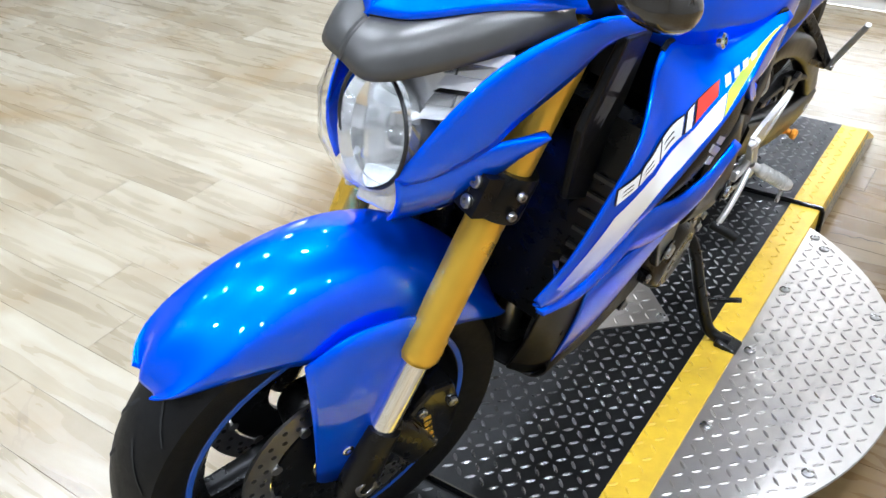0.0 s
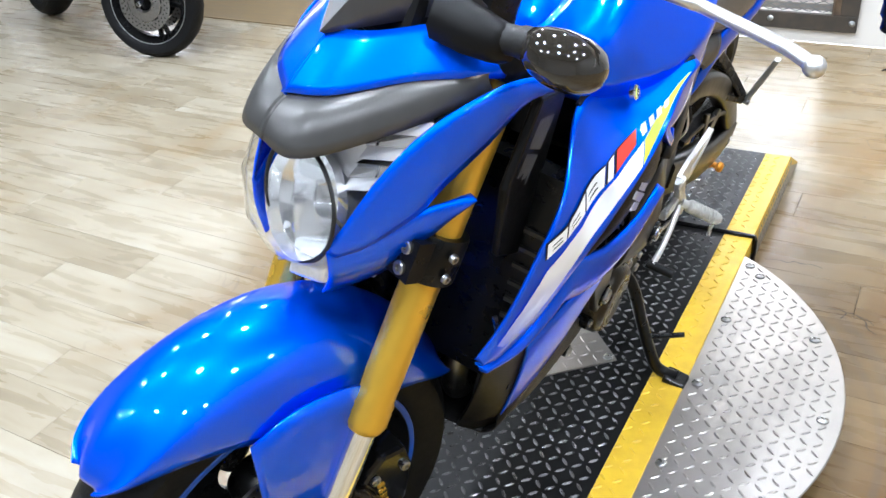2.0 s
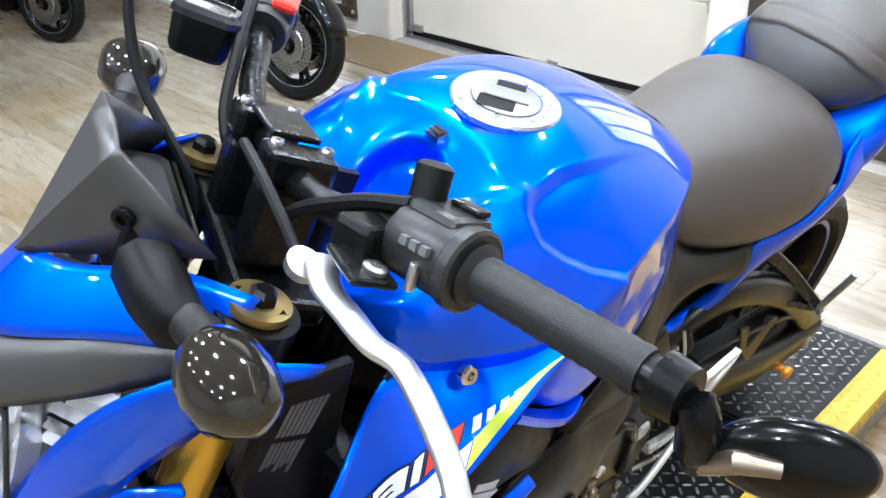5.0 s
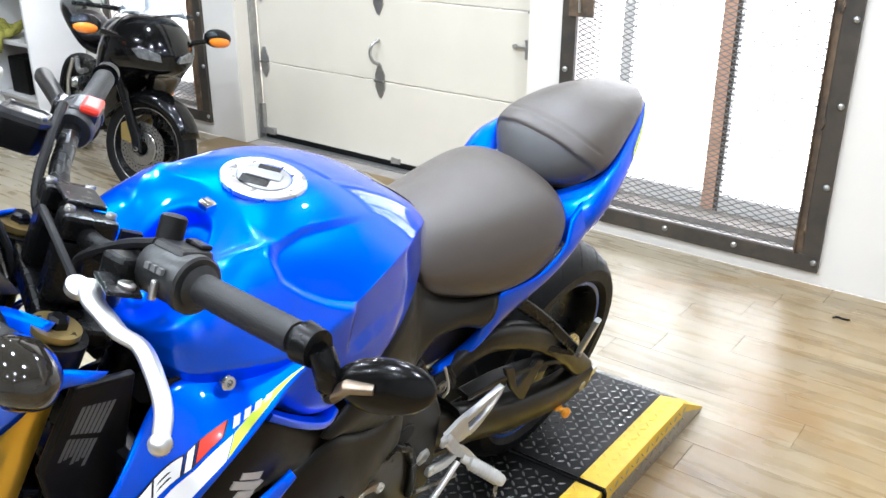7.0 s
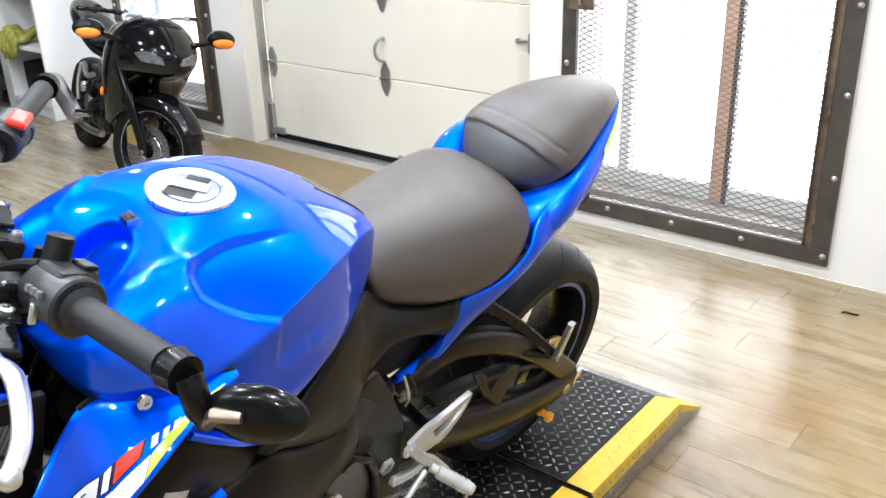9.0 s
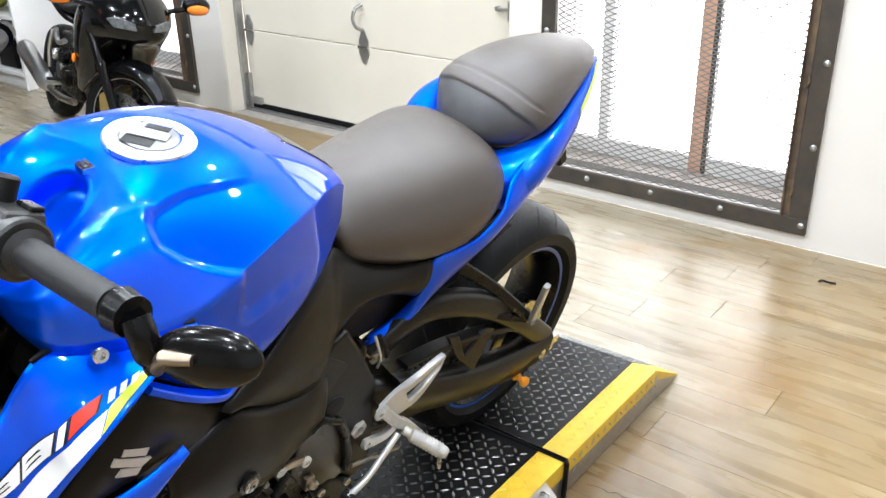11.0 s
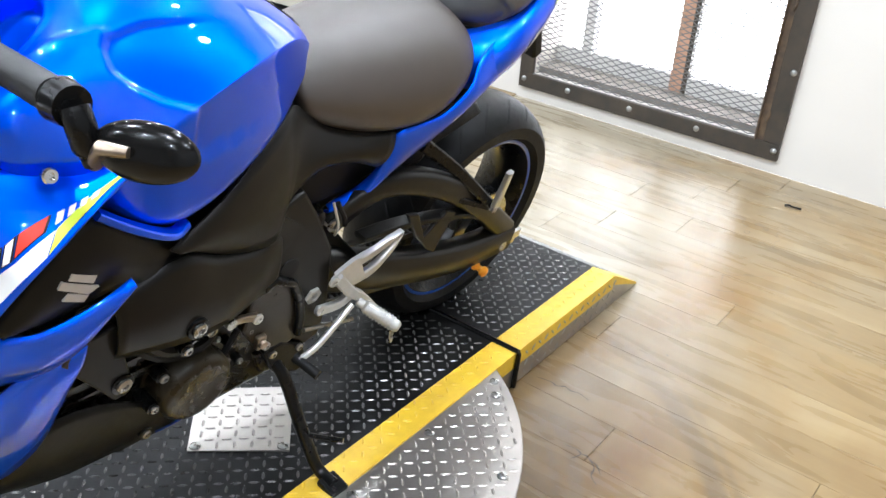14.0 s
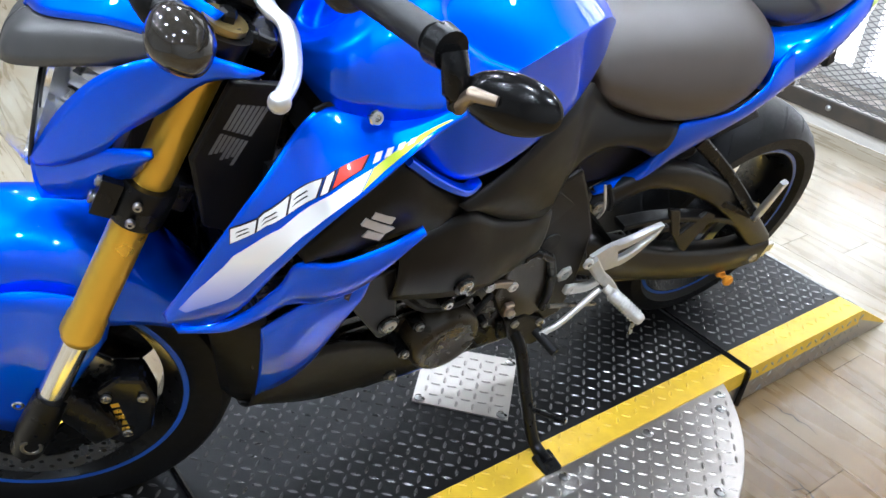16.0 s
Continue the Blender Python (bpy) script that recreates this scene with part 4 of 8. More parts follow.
def fading_white():
    """White print that fades into the blue towards its lower end."""
    m = mat("fading_white_print", (0.90, 0.90, 0.90), 0.25, coat=1.0)
    nt = m.node_tree
    sep, tc, rng, mix = (nt.nodes.new(k) for k in ("ShaderNodeSeparateXYZ", "ShaderNodeTexCoord", "ShaderNodeMapRange", "ShaderNodeMix"))
    mix.data_type = "RGBA"
    mix.inputs[6].default_value, mix.inputs[7].default_value = (0.002, 0.105, 0.95, 1), (0.90, 0.90, 0.90, 1)
    rng.inputs[1].default_value, rng.inputs[2].default_value = 0.625, 0.735
    nt.links.new(tc.outputs["Object"], sep.inputs[0])
    nt.links.new(sep.outputs[2], rng.inputs[0])
    nt.links.new(rng.outputs[0], mix.inputs[0])
    nt.links.new(mix.outputs[2], nt.nodes["Principled BSDF"].inputs["Base Color"])
    return m


FADE = fading_white()
for sx in (1, -1):
    bm = bmesh.new()
    beam(bm, [(CX + sx * (x - CX), y, z) for x, y, z in ((0.222, -1.075, 0.874), (0.222, -1.033, 0.838), (0.220, -0.990, 0.806), (0.214, -0.958, 0.788), (0.206, -0.936, 0.793))], 0.020, 0.013, 20, (0.8, 0.8))
    part("tank_lip", bm, BLUE, bike, "blue lip under the tank edge")
# -- side shroud with stripe and blocked-out marks --
shroud = Skin([(0.156, -1.341, 0.626), (0.174, -1.321, 0.693), (0.180, -1.283, 0.768), (0.178, -1.242, 0.834), (0.140, -1.156, 0.903), (0.168, -1.080, 0.904), (0.222, -1.010, 0.938)],
              [(0.156, -1.338, 0.615), (0.165, -1.300, 0.592), (0.185, -1.255, 0.630), (0.205, -1.222, 0.705), (0.225, -1.183, 0.781), (0.236, -1.105, 0.868), (0.220, -1.012, 0.928)], 0.010, inset=(0.0, 0.177, 0.147, 0.211, 0.02, 0.0, 0.0))
sh = shell("side_shroud", shroud, BLUE, bike, "glossy blue side shroud with a white stripe and lime flash", n=60, m=14)
LOW = [(0.36, 0.26), (0.49, 0.47), (0.58, 0.57), (0.69, 0.67), (0.78, 0.62), (0.90, 0.62)]
UPP = [(0.38, 0.19), (0.48, 0.37), (0.58, 0.44), (0.68, 0.53), (0.78, 0.49), (0.92, 0.52)]


def on_line(line, u):
    for p, q in zip(line, line[1:]):
        if u <= q[0]:
            break
    return p[1] + (q[1] - p[1]) * (u - p[0]) / (q[0] - p[0])


def block(u0, u1, grow, lift, mir, slant=0.016):
    """A slanted block between the two lines of the marks."""
    d = grow
    lo = [(u, on_line(LOW, u) + d * 1.6) for u in (u0 - d, (u0 + u1) / 2, u1 + d)]
    hi = [(u, on_line(UPP, u) - d * 1.6) for u in (u0 + slant - d, (u0 + u1) / 2 + slant, u1 + slant + d)]
    return shroud.decal(lo, hi, lift, 16, mir)


for mir in (False, True):
    part("white_stripe", shroud.decal([(0.10, 0.30), (0.36, 0.37), (0.54, 0.605), (0.70, 0.71), (0.79, 0.68)], [(0.13, 0.46), (0.30, 0.70), (0.50, 0.83), (0.66, 0.90), (0.77, 0.92)], 0.0035, 24, mir), FADE, sh if not mir else bike, "white stripe narrowing to a point")
    part("lime_flash", shroud.decal([(0.793, 0.68), (0.87, 0.545), (0.965, 0.40)], [(0.773, 0.92), (0.87, 0.76), (0.97, 0.45)], 0.0036, 12, mir), LIME, sh if not mir else bike, "lime yellow flash")
    # the word on the shroud as slanted plain blocks
    for u0, u1, mt, nm in ((0.362, 0.458, WHITE_DEC, "mark_block"), (0.466, 0.557, WHITE_DEC, "mark_block"), (0.565, 0.655, WHITE_DEC, "mark_block"), (0.668, 0.688, WHITE_DEC, "mark_dash"), (0.70, 0.765, RED, "red_mark_block")):
        part(nm + "_edge", block(u0, u1, 0.005, 0.0033, mir), BLACK_DEC, sh if not mir else bike)
        part(nm, block(u0, u1, 0.0, 0.0050, mir), mt, sh if not mir else bike)
    for k, (u0, u1) in enumerate(((0.385, 0.445), (0.478, 0.535), (0.575, 0.632))):
        for a, b in ((0.30, 0.40), (0.60, 0.70)):
            lo = [(u, on_line(LOW, u) + a * (on_line(UPP, u) - on_line(LOW, u))) for u in (u0 + 0.010 * a, u1)]
            hi = [(u, on_line(LOW, u) + b * (on_line(UPP, u) - on_line(LOW, u))) for u in (u0 + 0.010 * b + 0.012, u1 - 0.006)]
            part("mark_slit", shroud.decal(lo, hi, 0.0056, 10, mir), BLACK_DEC, sh if not mir else bike)
    for k in range(4):
        u = 0.790 + 0.026 * k
        part("small_mark_block", block(u, u + 0.016, 0.0, 0.0036, mir, 0.008), WHITE_DEC, sh if not mir else bike)
bolt(bike, (0.186, -1.108, 0.915), 0.010, (1, 0, 0.45), CHROME, 0.007)
for mir in (False, True):
    line = [shroud.at(0.655 + 0.345 * k / 12, 0.0, 0.001) for k in range(13)]
    bm = tube(bmesh.new(), [flip(p) for p in line] if mir else line, 0.0035, 6)
    part("panel_gap", bm, RUBBER, bike, "dark gap along the shroud")

# winglet and lower panels
wing = Skin([(0.158, -1.330, 0.603), (0.178, -1.258, 0.608), (0.194, -1.205, 0.668), (0.202, -1.188, 0.713), (0.222, -1.147, 0.719), (0.236, -1.090, 0.742), (0.236, -1.034, 0.764)],
            [(0.158, -1.325, 0.594), (0.168, -1.270, 0.580), (0.180, -1.228, 0.592), (0.192, -1.190, 0.622), (0.212, -1.146, 0.634), (0.224, -1.098, 0.662), (0.236, -1.034, 0.757)], 0.012)
shell("lower_winglet", wing, BLUE, bike, "glossy blue lower winglet", n=30)
lowp = Skin([(0.178, -1.214, 0.566), (0.196, -1.184, 0.610), (0.206, -1.160, 0.634), (0.213, -1.125, 0.644), (0.218, -1.082, 0.656)], [(0.160, -1.200, 0.372), (0.172, -1.178, 0.402), (0.184, -1.150, 0.438), (0.194, -1.125, 0.490), (0.208, -1.098, 0.590)], 0.006)
shell("lower_side_panel", lowp, BLUE, bike, "blue lower side panel")
chin = Skin([(0.150, -1.285, 0.588), (0.164, -1.245, 0.592), (0.176, -1.205, 0.585)], [(0.110, -1.232, 0.352), (0.135, -1.218, 0.350), (0.158, -1.198, 0.362)], 0.006)
shell("belly_front", chin, BLACK_PL, bike, "black plastic belly pan front")
infill = Skin([(0.200, -1.190, 0.735), (0.218, -1.150, 0.806), (0.222, -1.085, 0.872), (0.212, -1.010, 0.812), (0.190, -0.925, 0.735)],
              [(0.200, -1.180, 0.715), (0.214, -1.120, 0.722), (0.216, -1.040, 0.735), (0.205, -0.990, 0.700), (0.190, -0.945, 0.660)], 0.012)
shell("air_duct_cover", infill, BLACK_PL, bike, "matt black duct cover with a silver emblem")
for s in (1, -1):
    for quad in (((-1.110, 0.806), (-1.078, 0.788), (-1.083, 0.778), (-1.114, 0.797)), ((-1.122, 0.799), (-1.075, 0.769), (-1.089, 0.763), (-1.127, 0.789)), ((-1.115, 0.777), (-1.089, 0.762), (-1.095, 0.753), (-1.122, 0.768))):
        bm = bmesh.new()
        slab(bm, [(y, z, 0.2335) for y, z in quad], 0.006)
        if s < 0:
            bm = mirrored(bm)
            bmesh.ops.translate(bm, verts=bm.verts, vec=(2 * CX, 0, 0))
        part("emblem_bar", bm, CASTALU, bike, "silver slanted emblem bar", smooth=False)
cover = Skin([(0.218, -0.968, 0.766), (0.207, -0.885, 0.803), (0.186, -0.815, 0.838), (0.158, -0.748, 0.860), (0.132, -0.705, 0.862), (0.122, -0.668, 0.832), (0.126, -0.620, 0.795), (0.140, -0.550, 0.770), (0.150, -0.476, 0.757)],
             [(0.210, -0.941, 0.752), (0.200, -0.869, 0.700), (0.192, -0.799, 0.668), (0.184, -0.750, 0.658), (0.178, -0.734, 0.688), (0.170, -0.718, 0.718), (0.158, -0.655, 0.744), (0.150, -0.571, 0.726), (0.148, -0.500, 0.690)], 0.012)
shell("frame_cover", cover, SATIN, bike, "dark grey satin frame cover", n=40)
side = Skin([(0.216, -1.045, 0.712), (0.214, -0.945, 0.742), (0.200, -0.865, 0.695), (0.188, -0.790, 0.663), (0.178, -0.745, 0.660), (0.172, -0.725, 0.650)],
            [(0.222, -1.045, 0.610), (0.232, -0.950, 0.590), (0.226, -0.875, 0.575), (0.204, -0.810, 0.560), (0.184, -0.765, 0.545), (0.174, -0.730, 0.530)], 0.010)
shell("frame_spar", side, SATIN, bike, "dark satin aluminium frame spar", n=32)
bm = bmesh.new()
slab(bm, [(y, z, 0.174) for y, z in ((-0.752, 0.560), (-0.745, 0.640), (-0.737, 0.682), (-0.722, 0.712), (-0.688, 0.724), (-0.645, 0.655), (-0.596, 0.562), (-0.584, 0.488), (-0.575, 0.411), (-0.583, 0.340), (-0.619, 0.330), (-0.655, 0.369), (-0.690, 0.487), (-0.716, 0.530))], 0.020)
part("pivot_plate", bm, SATIN, bike, "dark satin frame plate round the swingarm pivot", smooth=False, bevel=0.007)
bm = bmesh.new()
lathe(bm, [(0, 0.0005), (0.0, 0.021), (0.003, 0.020), (0.004, 0.0005)], 24, Matrix.Translation((0.1735, -0.696, 0.566)), closed=False)
part("frame_plug", bm, GROOVE, bike, "round black rubber frame plug")

# -- seats and tail --
seat = body("rider_seat", [
    [(0, -0.692, 0.893), (0.05, -0.694, 0.891), (0.080, -0.690, 0.880), (0.098, -0.686, 0.860), (0.100, -0.680, 0.838), (0, -0.68, 0.83)],
    [(0, -0.635, 0.912), (0.05, -0.635, 0.910), (0.088, -0.636, 0.878), (0.116, -0.642, 0.845), (0.104, -0.645, 0.806), (0, -0.62, 0.80)],
    [(0, -0.560, 0.918), (0.06, -0.560, 0.914), (0.108, -0.562, 0.876), (0.138, -0.567, 0.826), (0.118, -0.574, 0.777), (0, -0.56, 0.78)],
    [(0, -0.485, 0.925), (0.07, -0.483, 0.920), (0.124, -0.486, 0.880), (0.156, -0.491, 0.816), (0.136, -0.497, 0.764), (0, -0.49, 0.77)],
    [(0, -0.412, 0.934), (0.075, -0.408, 0.928), (0.133, -0.410, 0.886), (0.166, -0.420, 0.822), (0.150, -0.430, 0.770), (0, -0.42, 0.78)],
    [(0, -0.350, 0.938), (0.07, -0.346, 0.930), (0.130, -0.348, 0.902), (0.166, -0.362, 0.840), (0.157, -0.384, 0.789), (0, -0.36, 0.80)],
    [(0, -0.312, 0.928), (0.055, -0.308, 0.922), (0.104, -0.306, 0.906), (0.146, -0.316, 0.872), (0.156, -0.342, 0.826), (0, -0.32, 0.83)],
    [(0, -0.302, 0.900), (0.045, -0.300, 0.900), (0.085, -0.298, 0.896), (0.118, -0.303, 0.882), (0.134, -0.316, 0.866), (0, -0.31, 0.86)],
], SEATM, bike, "dark brown-grey vinyl rider seat", creases=((4, 0.6),))
pill = body("pillion_seat", [
    [(0, -0.302, 0.878), (0.038, -0.300, 0.878), (0.062, -0.284, 0.880), (0.078, -0.262, 0.884), (0.072, -0.252, 0.872), (0, -0.27, 0.87)],
    [(0, -0.296, 0.930), (0.046, -0.291, 0.927), (0.082, -0.268, 0.920), (0.108, -0.238, 0.914), (0.100, -0.232, 0.900), (0, -0.26, 0.90)],
    [(0, -0.270, 0.980), (0.046, -0.264, 0.976), (0.092, -0.246, 0.962), (0.128, -0.212, 0.940), (0.118, -0.208, 0.915), (0, -0.25, 0.91)],
    [(0, -0.210, 1.010), (0.046, -0.206, 1.007), (0.090, -0.194, 0.990), (0.126, -0.172, 0.952), (0.117, -0.174, 0.926), (0, -0.20, 0.92)],
    [(0, -0.120, 1.026), (0.045, -0.120, 1.023), (0.084, -0.116, 1.003), (0.106, -0.108, 0.968), (0.099, -0.110, 0.940), (0, -0.12, 0.93)],
    [(0, 0.000, 1.022), (0.035, 0.000, 1.019), (0.060, 0.000, 1.006), (0.072, 0.000, 0.985), (0.066, 0.00, 0.965), (0, 0.00, 0.96)],
    [(0, 0.085, 1.004), (0.018, 0.085, 1.002), (0.032, 0.083, 0.996), (0.036, 0.082, 0.988), (0.034, 0.08, 0.980), (0, 0.08, 0.98)],
], SEATM, bike, "dark vinyl pillion seat with a paler front panel")


def seam(x):
    return -0.268 + 2.6 * x * x + 6 * max(x - 0.075, 0) ** 2


sculpt(pill, lambda x, y, z: 0.005 * step(0.0, 0.004, y - seam(x)) - 0.003 * math.exp(-((y - seam(x) - 0.026) / 0.003) ** 2) * step(0.95, 0.97, z), 4)
panels = []
for keep_front in (True, False):
    bm = bmesh.new()
    bm.from_mesh(pill.data)
    gone = [f for f in bm.faces if (f.calc_center_median().y < seam(abs(f.calc_center_median().x - CX))) != keep_front]
    bmesh.ops.delete(bm, geom=gone, context="FACES")
    panels.append(bm)
part("front_panel", panels[0], SEATM2, pill, "paler grey vinyl front panel", angle=180)
panels[1].to_mesh(pill.data)
panels[1].free()
tail_up = [(0.110, -0.566, 0.604), (0.120, -0.505, 0.630), (0.142, -0.484, 0.690), (0.152, -0.474, 0.754), (0.164, -0.432, 0.768), (0.176, -0.385, 0.786), (0.179, -0.338, 0.826), (0.163, -0.310, 0.860), (0.152, -0.272, 0.880), (0.140, -0.215, 0.902), (0.112, -0.100, 0.935), (0.058, 0.060, 0.985)]
tail_lo = [(0.112, -0.572, 0.594), (0.122, -0.520, 0.597), (0.134, -0.480, 0.625), (0.144, -0.430, 0.668), (0.154, -0.372, 0.712), (0.162, -0.325, 0.755), (0.165, -0.280, 0.792), (0.164, -0.225, 0.820), (0.156, -0.155, 0.850), (0.136, -0.085, 0.880), (0.104, -0.020, 0.908), (0.062, 0.060, 0.955)]
tail = Skin(tail_up, tail_lo, 0.012)
shell("tail_panel", tail, BLUE, bike, "glossy blue tail panel", n=48)
for mir in (False, True):
    part("white_stripe", tail.decal([(0.80, 0.10), (0.97, 0.12)], [(0.78, 0.62), (0.97, 0.80)], 0.0035, 8, mir), WHITE_DEC, bike)
for s in (1, -1):
    fl = lambda q: (CX + s * q[0], q[1], q[2])
    shoulder = Skin([fl(q) for q in ((0.058, -0.292, 0.874), (0.084, -0.258, 0.886), (0.117, -0.212, 0.914), (0.117, -0.160, 0.932), (0.101, -0.100, 0.948), (0.068, 0.0, 0.972), (0.036, 0.070, 0.988))],
                    [fl(q) for q in ((0.116, -0.305, 0.795), (0.140, -0.288, 0.800), (0.152, -0.255, 0.820), (0.151, -0.200, 0.848), (0.126, -0.100, 0.895), (0.084, 0.0, 0.940), (0.044, 0.070, 0.975))], (0.036, 0.008), (s * 0.8, -0.3, 0.6))
    part("lime_flash", shoulder.decal([(0.70, 0.42), (0.95, 0.30)], [(0.68, 0.66), (0.95, 0.62)], 0.0035, 8), LIME, bike, "lime yellow flash")
    part("white_stripe", shoulder.decal([(0.56, 0.74), (0.92, 0.68)], [(0.52, 0.97), (0.92, 0.99)], 0.0035, 10), WHITE_DEC, bike, "white stripe along the tail")
    shell("tail_shoulder", shoulder, BLUE, bike, "glossy blue tail shoulder beside the pillion seat", both=False)
front_tail = Skin([(CX + 0.085, -0.285, 0.868), (CX + 0.05, -0.304, 0.876), (CX, -0.310, 0.878), (CX - 0.05, -0.304, 0.876), (CX - 0.085, -0.285, 0.868)],
                  [(CX + 0.120, -0.275, 0.80), (CX + 0.07, -0.30, 0.82), (CX, -0.31, 0.83), (CX - 0.07, -0.30, 0.82), (CX - 0.120, -0.275, 0.80)], 0.006, (0, -1, 0.3))
shell("tail_front", front_tail, BLACK_PL, bike, "black plastic bridge between the seats", both=False)
under = Skin([(CX + 0.105, -0.45, 0.70), (CX + 0.110, -0.25, 0.77), (CX + 0.08, -0.02, 0.87), (CX + 0.03, 0.07, 0.965)], [(CX - 0.105, -0.45, 0.70), (CX - 0.110, -0.25, 0.77), (CX - 0.08, -0.02, 0.87), (CX - 0.03, 0.07, 0.965)], 0.02, (0, 0, -1))
shell("tail_underside", under, BLACK_PL, bike, "black plastic tail underside", both=False)
bm = bmesh.new()
beam(bm, [(CX, -0.06, 0.84), (CX, 0.05, 0.80), (CX, 0.10, 0.72)], 0.05, 0.03)
part("tail_bracket", bm, BLACK_PL, bike, "black plate bracket under the tail")

# -- engine, belly and frame --
for nm, c in (("crankcase", (CX - 0.135, -1.00, 0.27, CX + 0.135, -0.64, 0.52)), ("cylinder_block", (CX - 0.15, -1.12, 0.46, CX + 0.15, -0.86, 0.72)), ("gearbox_case", (CX - 0.12, -0.80, 0.30, CX + 0.12, -0.585, 0.62))):
    part(nm, boxm(*c), CASE, bike, "brown-black cast engine case", smooth=False, bevel=0.015)
for k in range(7):
    part("cooling_rib", boxm(CX - 0.156, -1.10, 0.49 + 0.03 * k, CX + 0.156, -0.88, 0.496 + 0.03 * k), CASE, bike, smooth=False)
bm = bmesh.new()
box(bm, CX - 0.10, -1.02, 0.68, CX + 0.10, -0.70, 0.86)
box(bm, CX - 0.09, -0.72, 0.60, CX + 0.09, -0.30, 0.80)
part("airbox", bm, BLACK_PL, bike, smooth=False, bevel=0.02)


def round_cover(y, z, x0, x1, r, material, label):
    bm = bmesh.new()
    lathe(bm, [(x0, r * 1.08), (x0 + 0.012, r * 1.08), (x0 + 0.014, r), (x1 - 0.012, r * 0.97), (x1 - 0.003, r * 0.86), (x1, r * 0.70), (x1 - 0.003, r * 0.6), (x1 - 0.003, 0.0005)], 40, Matrix.Translation((0, y, z)), closed=False)
    o = part("engine_cover", bm, material, bike, label)
    for k in range(6):
        a = 2 * math.pi * k / 6 + 0.4
        bolt(o, (x0 + 0.012, y + r * 1.12 * math.cos(a), z + r * 1.12 * math.sin(a)), 0.006, material=STEEL)
    return o


BRONZE = mat("bronze_cover_paint", (0.030, 0.023, 0.013), 0.30, 0.4, var=0.3, scale=40, bump=0.1, bscale=300, rvar=0.06)
round_cover(-0.885, 0.420, 0.145, 0.214, 0.068, BRONZE, "round bronze-black generator cover")
round_cover(-0.985, 0.570, 0.150, 0.180, 0.045, BLACK_MET, "round black engine cover")
bm = bmesh.new()
slab(bm, [(y, z, 0.175) for y, z in ((-0.764, 0.550), (-0.745, 0.563), (-0.675, 0.520), (-0.656, 0.473), (-0.634, 0.372), (-0.675, 0.360), (-0.737, 0.391), (-0.777, 0.458))], 0.03)
part("sprocket_cover", bm, BRONZE, bike, "bronze-black sprocket cover", smooth=False, bevel=0.006)
bm = tube(bmesh.new(), [(0.181, -0.752, 0.553), (0.181, -0.730, 0.561), (0.181, -0.686, 0.532), (0.181, -0.666, 0.490), (0.181, -0.651, 0.433), (0.181, -0.650, 0.389)], 0.0085, 10)
part("sprocket_cover_rim", bm, BLACK_MET, bike, "raised black rim round the sprocket cover")
bm = tube(bmesh.new(), smooth_path([(0.18, -1.0, 0.60), (0.19, -0.95, 0.54), (0.19, -0.91, 0.52)]), 0.012, 8)
part("hose", bm, RUBBER, bike, "black rubber hose")
for y, z, x, r in ((-0.925, 0.612, 0.244, 0.012), (-1.030, 0.544, 0.224, 0.012), (-0.919, 0.539, 0.216, 0.008), (-0.943, 0.473, 0.196, 0.008), (-0.958, 0.412, 0.198, 0.008), (-0.957, 0.330, 0.180, 0.008), (-0.856, 0.521, 0.190, 0.010), (-0.88, 0.50, 0.180, 0.007), (-0.757, 0.448, 0.172, 0.006), (-0.799, 0.441, 0.172, 0.006), (-0.771, 0.381, 0.172, 0.006), (-0.93, 0.34, 0.16, 0.007), (-0.99, 0.44, 0.16, 0.007), (-0.8, 0.4, 0.172, 0.006), (-0.86, 0.33, 0.168, 0.006)):
    bm = bmesh.new()
    lathe(bm, [(x - 0.05, r * 1.5), (x - 0.003, r * 1.5), (x - 0.002, r * 0.9), (x - 0.002, 0.0005)], 16, Matrix.Translation((0, y, z)), closed=False)
    o = part("boss", bm, BLACK_MET, bike)
    bolt(o, (x - 0.002, y, z), r, material=STEEL)
bm = lathe(bmesh.new(), [(0.160, 0.0005), (0.160, 0.030), (0.172, 0.029), (0.173, 0.022), (0.168, 0.020), (0.168, 0.0005)], 28, Matrix.Translation((0, -0.624, 0.465)), closed=False)
o = part("pivot_recess", bm, GLOSSBLK, bike, "black recess round the pivot nut")
bm = lathe(bmesh.new(), [(0.166, 0.0005), (0.166, 0.018), (0.178, 0.018), (0.180, 0.015), (0.180, 0.009), (0.174, 0.008), (0.174, 0.0005)], 6, Matrix.Translation((0, -0.624, 0.465)), closed=False)
part("pivot_nut", bm, CASTALU, o, "bright hexagon pivot nut", angle=20)
bm = bmesh.new()
beam(bm, [(0.206, -0.836, 0.543), (0.200, -0.805, 0.530), (0.194, -0.773, 0.511)], 0.010, 0.014, 8, (0.8, 1.1))
o = part("clutch_release_arm", bm, STEEL_WARM, bike, "brassy clutch release arm")
bolt(o, (0.199, -0.773, 0.511), 0.010, material=CASTALU)
bm = tube(bmesh.new(), [(0.160, -0.836, 0.543), (0.212, -0.836, 0.543)], 0.010, 12)
part("release_shaft", bm, STEEL, o)
bolt(bike, (0.150, -0.582, 0.593), 0.013)
bm = bmesh.new()
slab(bm, [(-0.722, 0.374, 0.178), (-0.682, 0.379, 0.178), (-0.625, 0.341, 0.178), (-0.600, 0.276, 0.178), (-0.627, 0.264, 0.178), (-0.690, 0.301, 0.178)], 0.03)
plate = part("stand_plate", bm, BLACK_PL, bike, "black sidestand mounting plate", smooth=False, bevel=0.005)
